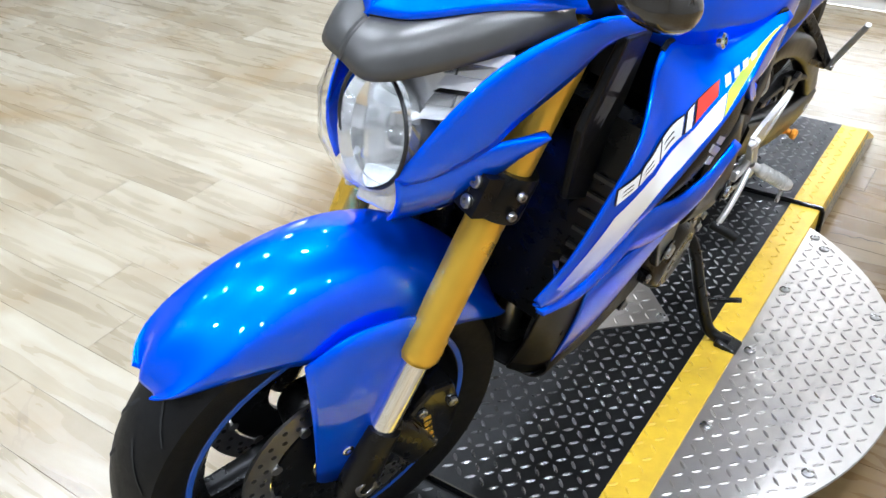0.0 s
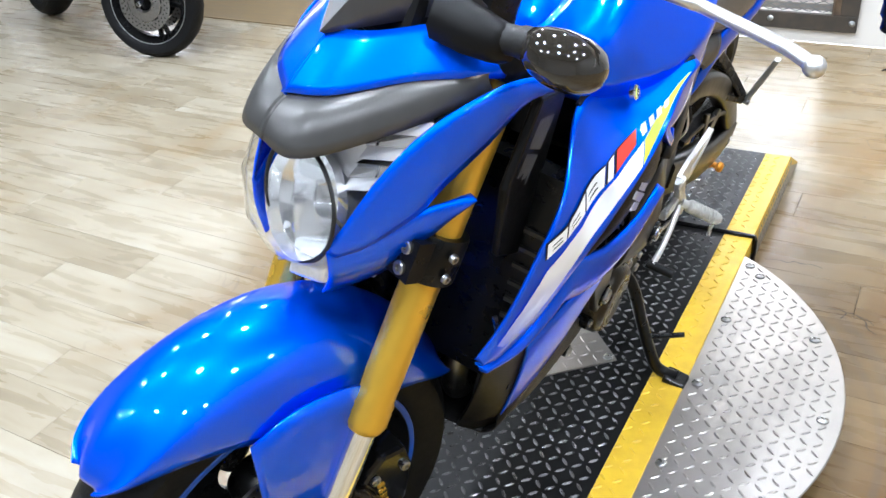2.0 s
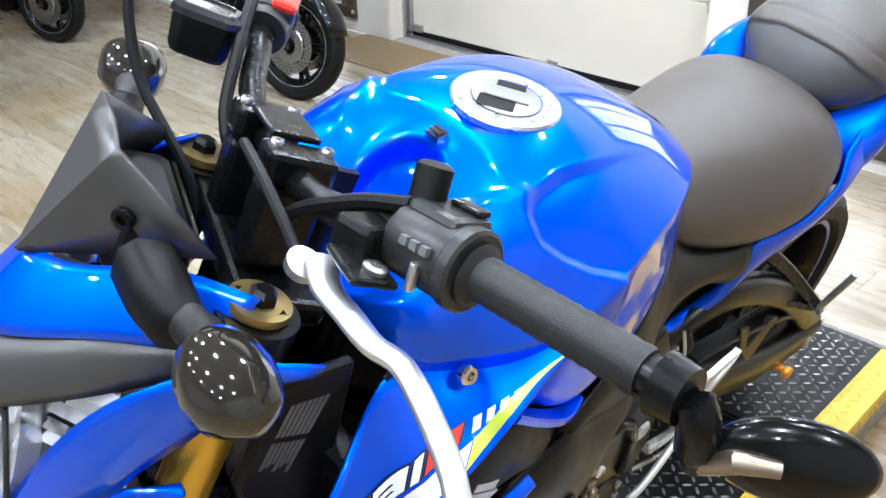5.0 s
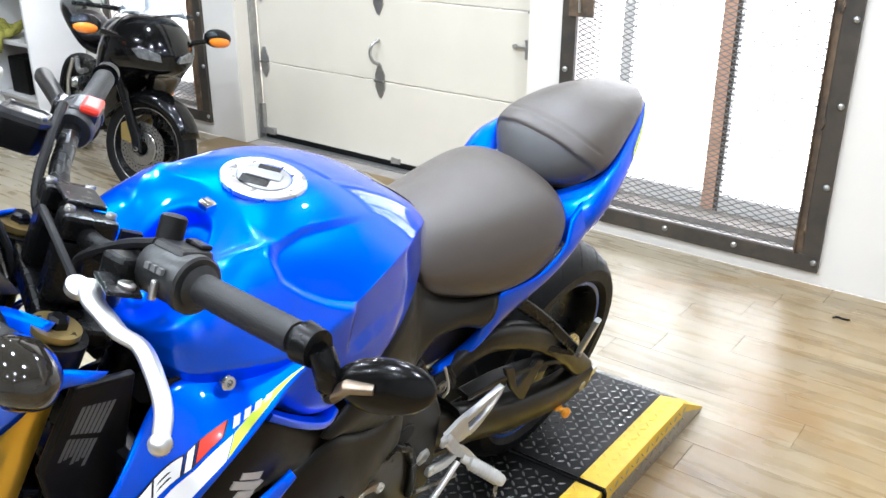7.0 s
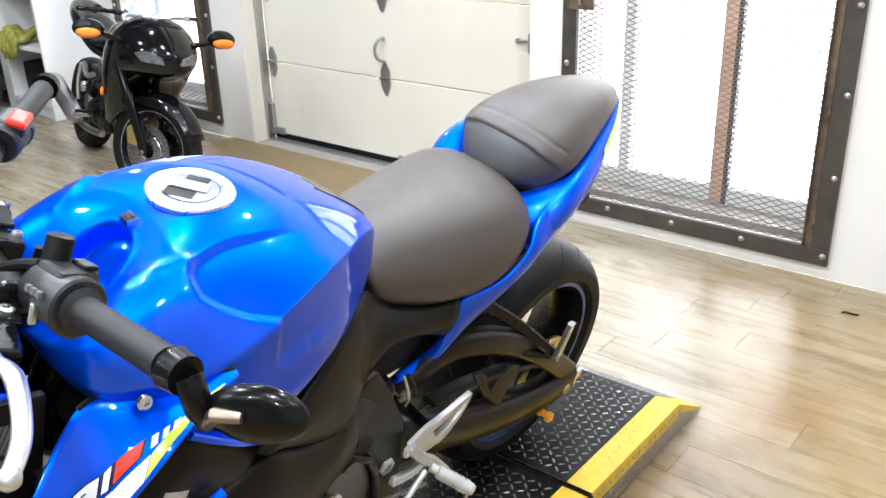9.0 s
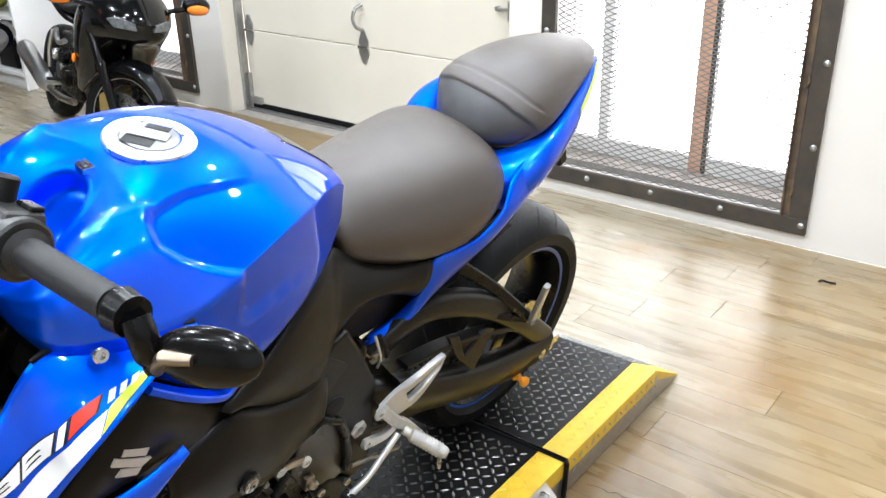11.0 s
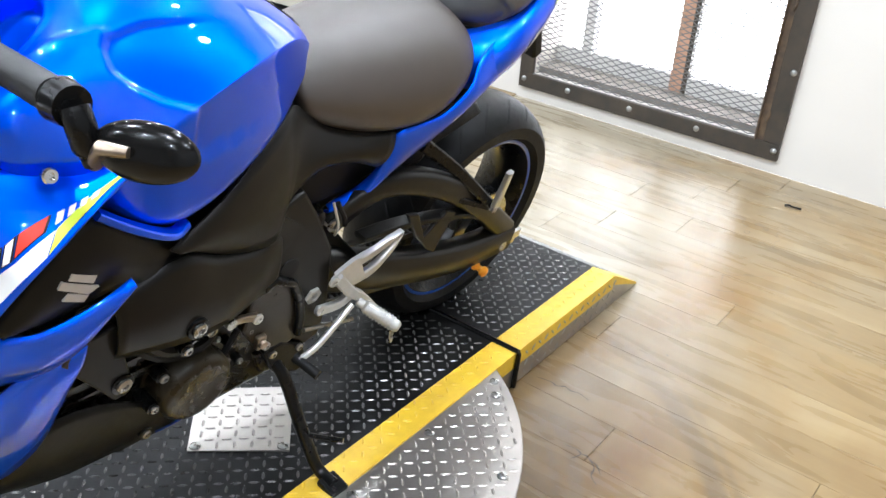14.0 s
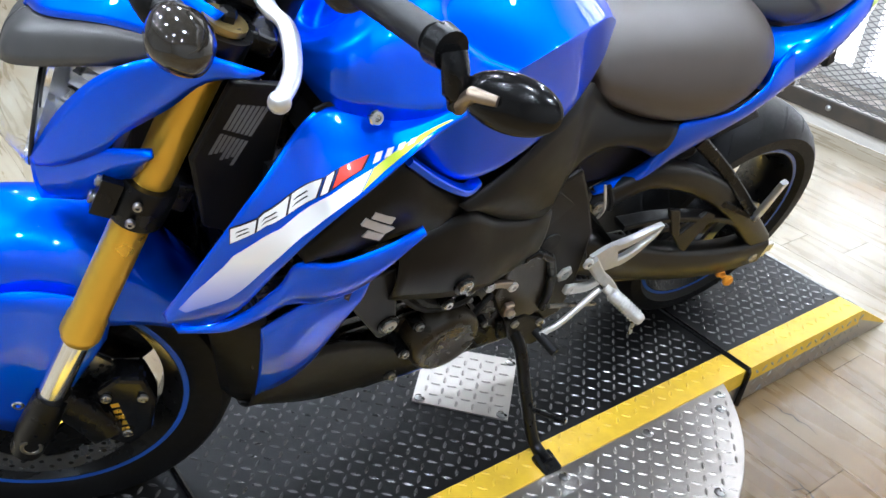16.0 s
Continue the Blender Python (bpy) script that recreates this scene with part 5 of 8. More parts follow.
for y, z in [(-0.63, 0.306), (-0.703, 0.363), (-0.681, 0.313), (-0.724, 0.399), (-0.638, 0.343)]:
    bolt(plate, (0.180, y, z), 0.0085, material=STEEL)
for pts, r in (([(0.186, -0.80, 0.49), (0.190, -0.83, 0.44), (0.182, -0.80, 0.39), (0.176, -0.77, 0.36)], 0.006), ([(0.17, -0.83, 0.56), (0.186, -0.86, 0.50), (0.18, -0.93, 0.50), (0.17, -0.98, 0.54)], 0.009), ([(0.165, -0.60, 0.66), (0.172, -0.585, 0.63), (0.165, -0.57, 0.60)], 0.005), ([(0.165, -0.61, 0.665), (0.176, -0.60, 0.62), (0.165, -0.59, 0.585)], 0.0025)):
    bm = tube(bmesh.new(), smooth_path(pts, 4), r, 8)
    part("hose", bm, RUBBER if r > 0.0045 else CASTALU, bike, "black rubber hose" if r > 0.0045 else "bare wire clip")
bm = bmesh.new()
slab(bm, [(y, z, 0.218) for y, z in ((-1.119, 0.635), (-1.100, 0.660), (-1.040, 0.665), (-1.014, 0.545), (-1.015, 0.516), (-1.040, 0.512), (-1.068, 0.556), (-1.093, 0.593))], 0.014)
part("engine_hanger", bm, SATIN, bike, smooth=False, bevel=0.004)
belly = Skin([(0.160, -1.205, 0.380), (0.186, -1.130, 0.490), (0.184, -1.040, 0.470), (0.178, -0.960, 0.415), (0.168, -0.890, 0.360), (0.140, -0.780, 0.300), (0.112, -0.640, 0.270)],
             [(0.146, -1.215, 0.345), (0.158, -1.100, 0.312), (0.158, -1.000, 0.297), (0.150, -0.890, 0.273), (0.136, -0.810, 0.258), (0.112, -0.730, 0.236), (0.092, -0.640, 0.220)], 0.010)
shell("belly_pan", belly, BLACK_PL, bike, "black plastic belly pan")
keel = Skin(belly.bot, [flip(Vector(q)) for q in belly.bot], 0.02, (0, 0, -1))
shell("belly_underside", keel, BLACK_PL, bike, "black plastic belly underside", both=False)
for mir in (False, True):
    part("blue_flash", belly.decal([(0.45, 0.82), (0.95, 0.50)], [(0.45, 0.93), (0.96, 0.90)], 0.004, 10, mir), BLUE, bike)
bm = boxm(CX - 0.148, -1.215, 0.46, CX + 0.148, -1.185, 0.83)
part("radiator", bm, BLACK_MET, bike, "black finned radiator", smooth=False)
bm = tube(bmesh.new(), smooth_path([(0.13, -1.235, 0.60), (0.15, -1.24, 0.56), (0.155, -1.225, 0.54)]), 0.004, 6)
part("radiator_stay", bm, STEEL, bike, "bare steel radiator stay")
for s in (-1, 1):
    for k in range(2):
        x = CX + s * (0.045 + 0.06 * k)
        bm = tube(bmesh.new(), smooth_path([(x, -1.10, 0.50), (x, -1.17, 0.42), (x * 0.9, -1.12, 0.30), (x * 0.8, -0.95, 0.262), (x * 0.6, -0.70, 0.262)]), 0.021, 12)
        part("exhaust_header", bm, STEEL, bike, "stained steel exhaust header")
bm = tube(bmesh.new(), [(CX - 0.17, -0.62, 0.33), (CX - 0.19, -0.32, 0.42)], [0.055, 0.06], 20)
part("silencer", bm, STEEL, bike, "short steel silencer")
bm = tube(bmesh.new(), [(CX, -1.10, 0.90), (CX, -1.185, 0.70)], 0.032, 16)
part("steering_head", bm, BLACK_MET, bike)
bm = bmesh.new()
for s in (-1, 1):
    beam(bm, [(CX + s * 0.05, -1.13, 0.86), (CX + s * 0.13, -0.98, 0.78), (CX + s * 0.14, -0.72, 0.64), (CX + s * 0.12, -0.58, 0.44)], 0.03, 0.08)
part("main_frame", bm, SATIN, bike, "dark twin-spar frame")
bm = bmesh.new()
slab(bm, [(-1.262, 0.950, 0.134), (-1.19, 0.935, 0.134), (-1.215, 0.70, 0.134), (-1.285, 0.74, 0.134), (-1.305, 0.85, 0.134)], 0.012)
cov = part("radiator_side_cover", bm, BLACK_PL, bike, "black cover with a pale warning label", smooth=False, bevel=0.004)
for k in range(7):
    for q in range(2):
        f = (k + 0.5) / 7
        a, b = Vector((0.1345, -1.254 + 0.042 * f, 0.925 - 0.010 * f)), Vector((0.1345, -1.288 + 0.030 * f, 0.852 - 0.027 * f))
        p0, p1 = a.lerp(b, 0.05 + 0.5 * q), a.lerp(b, 0.48 + (0.44 - 0.05 * (k % 3)) * q)
        w = Vector((0, 0.0022, -0.0006))
        bm = bmesh.new()
        bm.faces.new([bm.verts.new(v) for v in (p0 - w, p0 + w, p1 + w, p1 - w)])
        part("print_bar", bm, WHITE_GREY, cov, "unreadable pale print", smooth=False)
for k in range(9):
    part("radiator_fin", boxm(0.130, -1.220, 0.50 + 0.030 * k, 0.1685, -1.184, 0.506 + 0.030 * k), STEEL_DARK, bike, smooth=False)


# -- wheels --
def tyre_profile(r, w, rim):
    pts = []
    for k in range(13):
        a = radians(-78 + 13 * k)
        x = w / 2 * math.sin(a) / math.sin(radians(78))
        pts.append((x, r - (w / 2) * 0.62 * (1 - math.cos(a)) * 1.15))
    hw = w * 0.36
    return [(-hw, rim)] + [(-w * 0.46, rim + 0.016)] + pts[1:-1] + [(w * 0.46, rim + 0.016), (hw, rim)]


def wheel(parent, r, w, rim, m, spokes, label, rear, stripe=True):
    grp = new("rear_wheel" if rear else "front_wheel")
    grp.parent = parent
    grp.matrix_local = m
    tagged(grp, label)
    bm = lathe(bmesh.new(), tyre_profile(r, w, rim), 96)
    part("tyre", bm, RUBBER, grp, "black road tyre")
    # grooves as flat dark strips on the tread, the shade put into their colour
    bm = bmesh.new()
    for k in range(22):
        a0 = 2 * math.pi * k / 22
        for s in (-1, 1):
            path = []
            for q in range(5):
                x = s * w * (0.10 + 0.075 * q)
                a = a0 + 0.055 * q + (0.14 if s > 0 else 0)
                sa = min(abs(x) / (w / 2) * math.sin(radians(78)), 0.999)
                rr = r - (w / 2) * 0.62 * (1 - math.cos(math.asin(sa))) * 1.15 + 0.0004
                path.append(Vector((x, rr * math.cos(a), rr * math.sin(a))))
            for p, q in zip(path, path[1:]):
                d = (q - p).normalized()
                nrm = Vector((0, p.y, p.z)).normalized()
                sd = d.cross(nrm).normalized() * 0.0028
                bm.faces.new([bm.verts.new(v) for v in (p - sd, p + sd, q + sd, q - sd)])
    part("tread_groove", bm, GROOVE, grp, smooth=False)["kind"] = "stuff"
    hw = w * 0.36
    bm = lathe(bmesh.new(), [(-hw, rim + 0.006), (-hw - 0.004, rim + 0.004), (-hw - 0.004, rim - 0.006), (-hw + 0.012, rim - 0.018), (-hw * 0.4, rim - 0.035), (hw * 0.4, rim - 0.035), (hw - 0.012, rim - 0.018), (hw + 0.004, rim - 0.006), (hw + 0.004, rim + 0.004), (hw, rim + 0.006)], 80)
    part("rim", bm, BLACK_MET, grp, "black cast rim")
    for s in ((-1, 1) if stripe else ()):
        bm = lathe(bmesh.new(), [(s * (hw + 0.0045), rim - 0.0045), (s * (hw + 0.0055), rim - 0.001), (s * (hw + 0.0055), rim + 0.003), (s * (hw + 0.004), rim + 0.0045)], 80, closed=True)
        part("rim_stripe", bm, BLUE_STRIPE, grp, "blue rim stripe")
    bm = lathe(bmesh.new(), [(-0.045, 0.0005), (-0.05, 0.045), (-0.02, 0.05), (0.02, 0.05), (0.05, 0.045), (0.045, 0.0005)], 32, closed=False)
    part("hub", bm, BLACK_MET, grp)
    for k in range(spokes):
        a = 2 * math.pi * k / spokes + 0.25
        for off in (-0.13, 0.13):
            bm = bmesh.new()
            m2 = Matrix.Rotation(a, 4, "X")
            rings = []
            for rr, ww, dd, sh2 in ((0.04, 0.016, 0.024, 0.3), (0.12, 0.011, 0.018, 0.65), (rim - 0.028, 0.011, 0.016, 1.0)):
                y = rr * math.sin(off * sh2)
                z = rr * math.cos(off * sh2)
                rings.append([m2 @ Vector((sx * dd, y + sy * ww, z)) for sx, sy in ((1, 0.6), (0.6, 1), (-0.6, 1), (-1, 0.6), (-1, -0.6), (-0.6, -1), (0.6, -1), (1, -0.6))])
            loft(bm, rings)
            part("spoke", bm, BLACK_MET, grp)
    return grp


def brake_disc(parent, x, r0, r1, material, t=0.005):
    bm = lathe(bmesh.new(), [(x - t / 2, r0), (x - t / 2, r1), (x + t / 2, r1), (x + t / 2, r0)], 64)
    d = part("brake_disc", bm, material, parent, "drilled steel brake disc", angle=30)
    # holes as dark plugs, their shade given by the colour
    bm = bmesh.new()
    for k in range(30):
        for q in range(2):
            a = 2 * math.pi * (k + 0.5 * q) / 30
            rr = r0 + (r1 - r0) * (0.32 + 0.36 * q)
            cyl(bm, (x - t / 2 - 0.0003, rr * math.cos(a), rr * math.sin(a)), (x + t / 2 + 0.0003, rr * math.cos(a), rr * math.sin(a)), 0.0042, 8)
    part("drill_hole", bm, GROOVE, d)
    bm = lathe(bmesh.new(), [(x - 0.004, 0.05), (x - 0.004, r0 - 0.004), (x + 0.004, r0 - 0.004), (x + 0.004, 0.05)], 40)
    part("disc_carrier", bm, BLACK_MET, d)
    for k in range(10):
        a = 2 * math.pi * k / 10
        bm = bmesh.new()
        cyl(bm, (x - 0.006, (r0 - 0.003) * math.cos(a), (r0 - 0.003) * math.sin(a)), (x + 0.006, (r0 - 0.003) * math.cos(a), (r0 - 0.003) * math.sin(a)), 0.008, 12)
        part("disc_button", bm, STEEL, d)
    return d


rw = wheel(bike, 0.303, 0.185, 0.221, pose(0, 0, 0.303), 3, "black rear wheel with a blue rim stripe and road tyre", True)
brake_disc(rw, -0.07, 0.07, 0.11, STEEL)
bm = lathe(bmesh.new(), [(0.098, 0.06), (0.098, 0.098), (0.104, 0.098), (0.104, 0.06)], 42)
part("sprocket", bm, STEEL, rw, "steel rear sprocket", angle=30)

# swingarm
bm = bmesh.new()
beam(bm, [(0.112, -0.560, 0.560), (0.128, -0.470, 0.618), (0.140, -0.370, 0.606), (0.150, -0.250, 0.548), (0.156, -0.130, 0.462), (0.158, 0.012, 0.338)], 0.040, 0.052, 24, (0.9, 1.1))
beam(bm, [(0.118, -0.585, 0.462), (0.132, -0.46, 0.415), (0.146, -0.29, 0.358), (0.156, -0.12, 0.322), (0.158, 0.03, 0.312)], 0.05, 0.088, 24, (1.0, 0.85))
part("swingarm", bm, SWING, bike, "bronze-grey arched swingarm", angle=50)
bm = bmesh.new()
beam(bm, [(-0.10, -0.585, 0.43), (-0.115, -0.46, 0.415), (-0.125, -0.29, 0.365), (-0.13, -0.12, 0.330), (-0.13, 0.03, 0.312)], 0.05, 0.085, 24, (1.1, 0.8))
beam(bm, [(-0.10, -0.5, 0.45), (0.02, -0.49, 0.45), (0.12, -0.5, 0.45)], 0.09, 0.08, 8)
part("swingarm_bridge", bm, SWING, bike, angle=50)
bm = bmesh.new()
slab(bm, [(y, z, 0.172) for y, z in ((-0.400, 0.555), (-0.364, 0.543), (-0.324, 0.468), (-0.269, 0.513), (-0.235, 0.495), (-0.262, 0.437), (-0.272, 0.402), (-0.298, 0.420), (-0.330, 0.455), (-0.352, 0.478))], 0.010)
part("chain_guard_stay", bm, SATIN, bike, "dark triangular stay", smooth=False, bevel=0.003)
bm = bmesh.new()
beam(bm, [(0.150, -0.50, 0.53), (0.155, -0.38, 0.52), (0.158, -0.20, 0.47), (0.158, -0.10, 0.42)], 0.03, 0.012, 12)
part("chain_guard", bm, BLACK_PL, bike, "black chain guard")
bm = lathe(bmesh.new(), [(0.17, 0.0005), (0.182, 0.0005), (0.185, 0.006), (0.185, 0.013), (0.172, 0.016), (0.170, 0.024), (0.160, 0.026)], 6, Matrix.Translation((0, 0, 0.303)), closed=False)
part("axle_nut", bm, STEEL, bike, "bare steel axle nut", angle=20)
bm = bmesh.new()
box(bm, 0.157, -0.055, 0.283, 0.176, 0.06, 0.322)
box(bm, 0.162, 0.055, 0.290, 0.172, 0.085, 0.315)
part("chain_adjuster", bm, ALU, bike, "aluminium chain adjuster", smooth=False, bevel=0.003)
bm = lathe(bmesh.new(), [(0.168, 0.0005), (0.168, 0.012), (0.174, 0.012), (0.179, 0.0075), (0.187, 0.0075), (0.192, 0.013), (0.200, 0.013), (0.204, 0.008), (0.204, 0.0005)], 20, Matrix.Translation((0.0, -0.074, 0.268)), closed=False)
part("paddock_spool", bm, ORANGE, bike, "orange anodised stand spool")
# chain
for a, b in (((0.115, -0.66, 0.385), (0.115, -0.01, 0.207)), ((0.115, -0.66, 0.465), (0.115, -0.01, 0.398))):
    bm = bmesh.new()
    A, B = Vector(a), Vector(b)
    n = int((B - A).length / 0.0159)
    d = (B - A).normalized()
    rot = Vector((0, d.y, d.z))
    for k in range(n):
        p = A.lerp(B, (k + 0.5) / n)
        for s in (-1, 1):
            mm = Matrix.Translation(p) @ Matrix.Rotation(math.atan2(d.z, d.y), 4, "X")
            box(bm, s * 0.008 - 0.0015, -0.0088, -0.0065, s * 0.008 + 0.0015, 0.0088, 0.0065, mm)
        cyl(bm, p - Vector((0.0095, 0, 0)), p + Vector((0.0095, 0, 0)), 0.005, 8)
    part("chain_run", bm, STEEL_DARK, bike, "oily dark drive chain", smooth=False)["kind"] = "stuff"

# footrests, stand
top = [(0.192, -0.597, 0.517), (0.192, -0.559, 0.533), (0.192, -0.512, 0.539), (0.192, -0.477, 0.547), (0.192, -0.454, 0.551), (0.192, -0.438, 0.553)]
bot = [(0.192, -0.566, 0.469), (0.192, -0.526, 0.466), (0.192, -0.490, 0.477), (0.192, -0.461, 0.503), (0.192, -0.443, 0.527), (0.192, -0.436, 0.551)]
def guard_at(u, w, x):
    a, b = curve_at(top, u), curve_at(bot, u)
    q = a.lerp(b, w)
    return Vector((x, q.y, q.z))
heel = new("heel_guard")
heel.parent = bike
tagged(heel, "silver cast heel guard with a long slot")
for nm, u0, u1, w0, w1 in (("guard_root", 0.0, 0.26, 0.0, 1.0), ("guard_rail", 0.26, 1.0, 0.0, 0.30), ("guard_rail", 0.26, 1.0, 0.68, 1.0)):
    bm = bmesh.new()
    rings = []
    for k in range(9):
        u = u0 + (u1 - u0) * k / 8
        q0, q1 = w0, w1
        if nm == "guard_rail" and u > 0.8:
            f = (u - 0.8) / 0.2
            q0, q1 = (w0, w1 + 0.2 * f) if w0 == 0 else (w0 - 0.2 * f, w1)
        rings.append([guard_at(u, q0, 0.196), guard_at(u, q0 + 0.12 * (q1 - q0), 0.199), guard_at(u, q1 - 0.12 * (q1 - q0), 0.199), guard_at(u, q1, 0.196), guard_at(u, q1, 0.188), guard_at(u, q0, 0.188)])
    loft(bm, rings)
    part(nm, bm, CASTALU, heel, angle=35)
bm = bmesh.new()
beam(bm, [(0.196, -0.627, 0.445), (0.196, -0.575, 0.435), (0.196, -0.550, 0.444), (0.196, -0.534, 0.454)], 0.013, 0.019, 10)
beam(bm, [(0.198, -0.597, 0.513), (0.198, -0.552, 0.457), (0.198, -0.519, 0.427), (0.198, -0.471, 0.369)], 0.016, 0.022, 12)
part("footrest_bracket", bm, CASTALU, bike, "silver cast footrest bracket")
for y, z in [(-0.606, 0.51), (-0.625, 0.451)]:
    bolt(heel, (0.200, y, z), 0.011, material=CASTALU)
peg = bmesh.new()
pa, pb = Vector((0.205, -0.530, 0.425)), Vector((0.278, -0.490, 0.398))
tube(peg, [pa, pa.lerp(pb, 0.15), pa.lerp(pb, 0.2), pb, pb + (pb - pa) * 0.06], [0.009, 0.009, 0.013, 0.0122, 0.009], 16)
peg = part("footpeg", peg, CASTALU, bike, "knurled silver footpeg", angle=25)
for k in range(9):
    c = pa.lerp(pb, 0.25 + 0.078 * k)
    d = (pb - pa).normalized()
    part("peg_rib", tube(bmesh.new(), [c - d * 0.0016, c + d * 0.0016], 0.0146, 14), CASTALU, peg)
bm = tube(bmesh.new(), [pb - Vector((0.006, 0.004, 0.008)), pb - Vector((0.004, 0.0, 0.045))], 0.004, 8)
part("feeler", bm, STEEL, peg)
bm = tube(bmesh.new(), smooth_path([(0.205, -0.545, 0.425), (0.212, -0.59, 0.398), (0.215, -0.63, 0.370), (0.216, -0.672, 0.360)]), [0.0062] * 12 + [0.008], 10)
lever = part("gear_lever", bm, CASTALU, bike, "silver gear lever")
bm = tube(bmesh.new(), [(0.205, -0.672, 0.360), (0.258, -0.660, 0.352)], 0.0095, 12)
part("lever_rubber", bm, RUBBER, lever, "black rubber toe peg")
bm = tube(bmesh.new(), [(0.197, -0.523, 0.367), (0.195, -0.652, 0.409)], 0.0045, 8)
part("shift_rod", bm, STEEL, bike, "thin steel shift rod")
bm = bmesh.new()
box(bm, 0.175, -0.750, 0.405, 0.187, -0.730, 0.435)
cyl(bm, (0.17, -0.74, 0.42), (0.194, -0.74, 0.42), 0.009, 12)
part("shift_arm", bm, STEEL_WARM, bike, smooth=False, bevel=0.003)
bm = tube(bmesh.new(), smooth_path([(0.155, -0.690, 0.335), (0.195, -0.678, 0.300), (0.240, -0.662, 0.205), (0.285, -0.645, 0.115), (0.310, -0.640, 0.094), (0.345, -0.640, 0.098)]), 0.0125, 12)
stand = part("sidestand", bm, BLACK_MET, bike, "black tubular sidestand, down")
bm = boxm(0.318, -0.662, 0.084, 0.366, -0.618, 0.100)
part("stand_foot", bm, BLACK_MET, stand, smooth=False, bevel=0.005)
bm = tube(bmesh.new(), [(0.262, -0.652, 0.175), (0.320, -0.615, 0.190)], 0.0055, 8)
part("stand_tang", bm, BLACK_MET, stand)
bm = bmesh.new()
slab(bm, [(-0.73, 0.36, 0.165), (-0.66, 0.37, 0.165), (-0.65, 0.30, 0.165), (-0.71, 0.30, 0.165)], 0.025)
part("stand_bracket", bm, BLACK_MET, bike, smooth=False, bevel=0.004)
bolt(bike, (0.167, -0.69, 0.335), 0.011)
# pillion footrests
for s in (1, -1):
    mx = lambda p: (CX + s * (p[0] - CX), p[1], p[2])
    bm = bmesh.new()
    beam(bm, [mx((0.120, -0.345, 0.670)), mx((0.150, -0.25, 0.595)), mx((0.190, -0.150, 0.500))], 0.020, 0.024, 10, (1.2, 0.9))
    beam(bm, [mx((0.120, -0.42, 0.60)), mx((0.150, -0.28, 0.545)), mx((0.188, -0.155, 0.492))], 0.018, 0.018, 10, (1.1, 0.8))
    h = part("pillion_hanger", bm, BLACK_MET, bike, "black pillion footrest hanger")
    bm = bmesh.new()
    a, b = Vector(mx((0.200, -0.140, 0.490))), Vector(mx((0.236, -0.195, 0.628)))
    beam(bm, [a, a.lerp(b, 0.5), b], 0.012, 0.030, 10, (0.8, 0.45))
    part("pillion_peg", bm, CASTALU, h, "folded silver pillion peg")
    bolt(h, mx((0.206, -0.152, 0.494)), 0.008, (s, 0, 0))
# rear hugger
hug = Skin([(0.085, -0.40, 0.56), (0.090, -0.30, 0.615), (0.085, -0.18, 0.640), (0.07, -0.10, 0.640)], [(-0.085, -0.40, 0.56), (-0.09, -0.30, 0.615), (-0.085, -0.18, 0.640), (-0.07, -0.10, 0.640)], 0.03, (0, 0, 1))
shell("rear_hugger", hug, BLACK_PL, bike, "black rear mudguard", both=False)
bm = tube(bmesh.new(), [(CX, -0.50, 0.46), (CX, -0.60, 0.72)], 0.03, 16)
part("rear_shock", bm, BLACK_MET, bike)

LIDM = mat("glossy_lid", (0.03, 0.03, 0.032), 0.18, 0.3, var=0.2, coat=0.5)
CAPGOLD = mat("dull_brass_cap", (0.42, 0.31, 0.12), 0.34, 0.85, var=0.2, scale=60)
SWITCHM = mat("worn_switch_plastic", (0.022, 0.022, 0.0215), 0.34, var=0.35, scale=60, rvar=0.08, bump=0.1)
LEVERM = mat("polished_lever", (0.74, 0.74, 0.73), 0.36, 0.95, var=0.06, scale=30, rvar=0.05)
# -- steered front: x left, y rear, z up along the forks from the front axle --
FRONT = Matrix(((0.9424, 0.3307, 0.0492, -0.059), (-0.3282, 0.8870, 0.3249, -1.460), (0.0639, -0.3224, 0.9445, 0.285), (0, 0, 0, 1)))
CXB, CX = CX, 0.0


def fpart(name, bm, material, parent=None, label="", **k):
    """A part given in the steered front's own measures."""
    bm.transform(FRONT)
    return part(name, bm, material, parent or bike, label, **k)


def fshell(name, skin, material, label="", thick=0.004, n=20, m=6, both=True):
    first = None
    for mir in ((False, True) if both else (False,)):
        o = fpart(name, skin.mesh(n, m, mir), material, None, label, angle=60)
        md = o.modifiers.new("solidify", "SOLIDIFY")
        md.thickness, md.offset = thick, 0.0
        first = first or o
    return first


def fbolt(p, r, axis=(1, 0, 0), material=None, h=0.005):
    return bolt(bike, FRONT @ Vector(p), r, FRONT.to_3x3() @ Vector(axis), material, h)


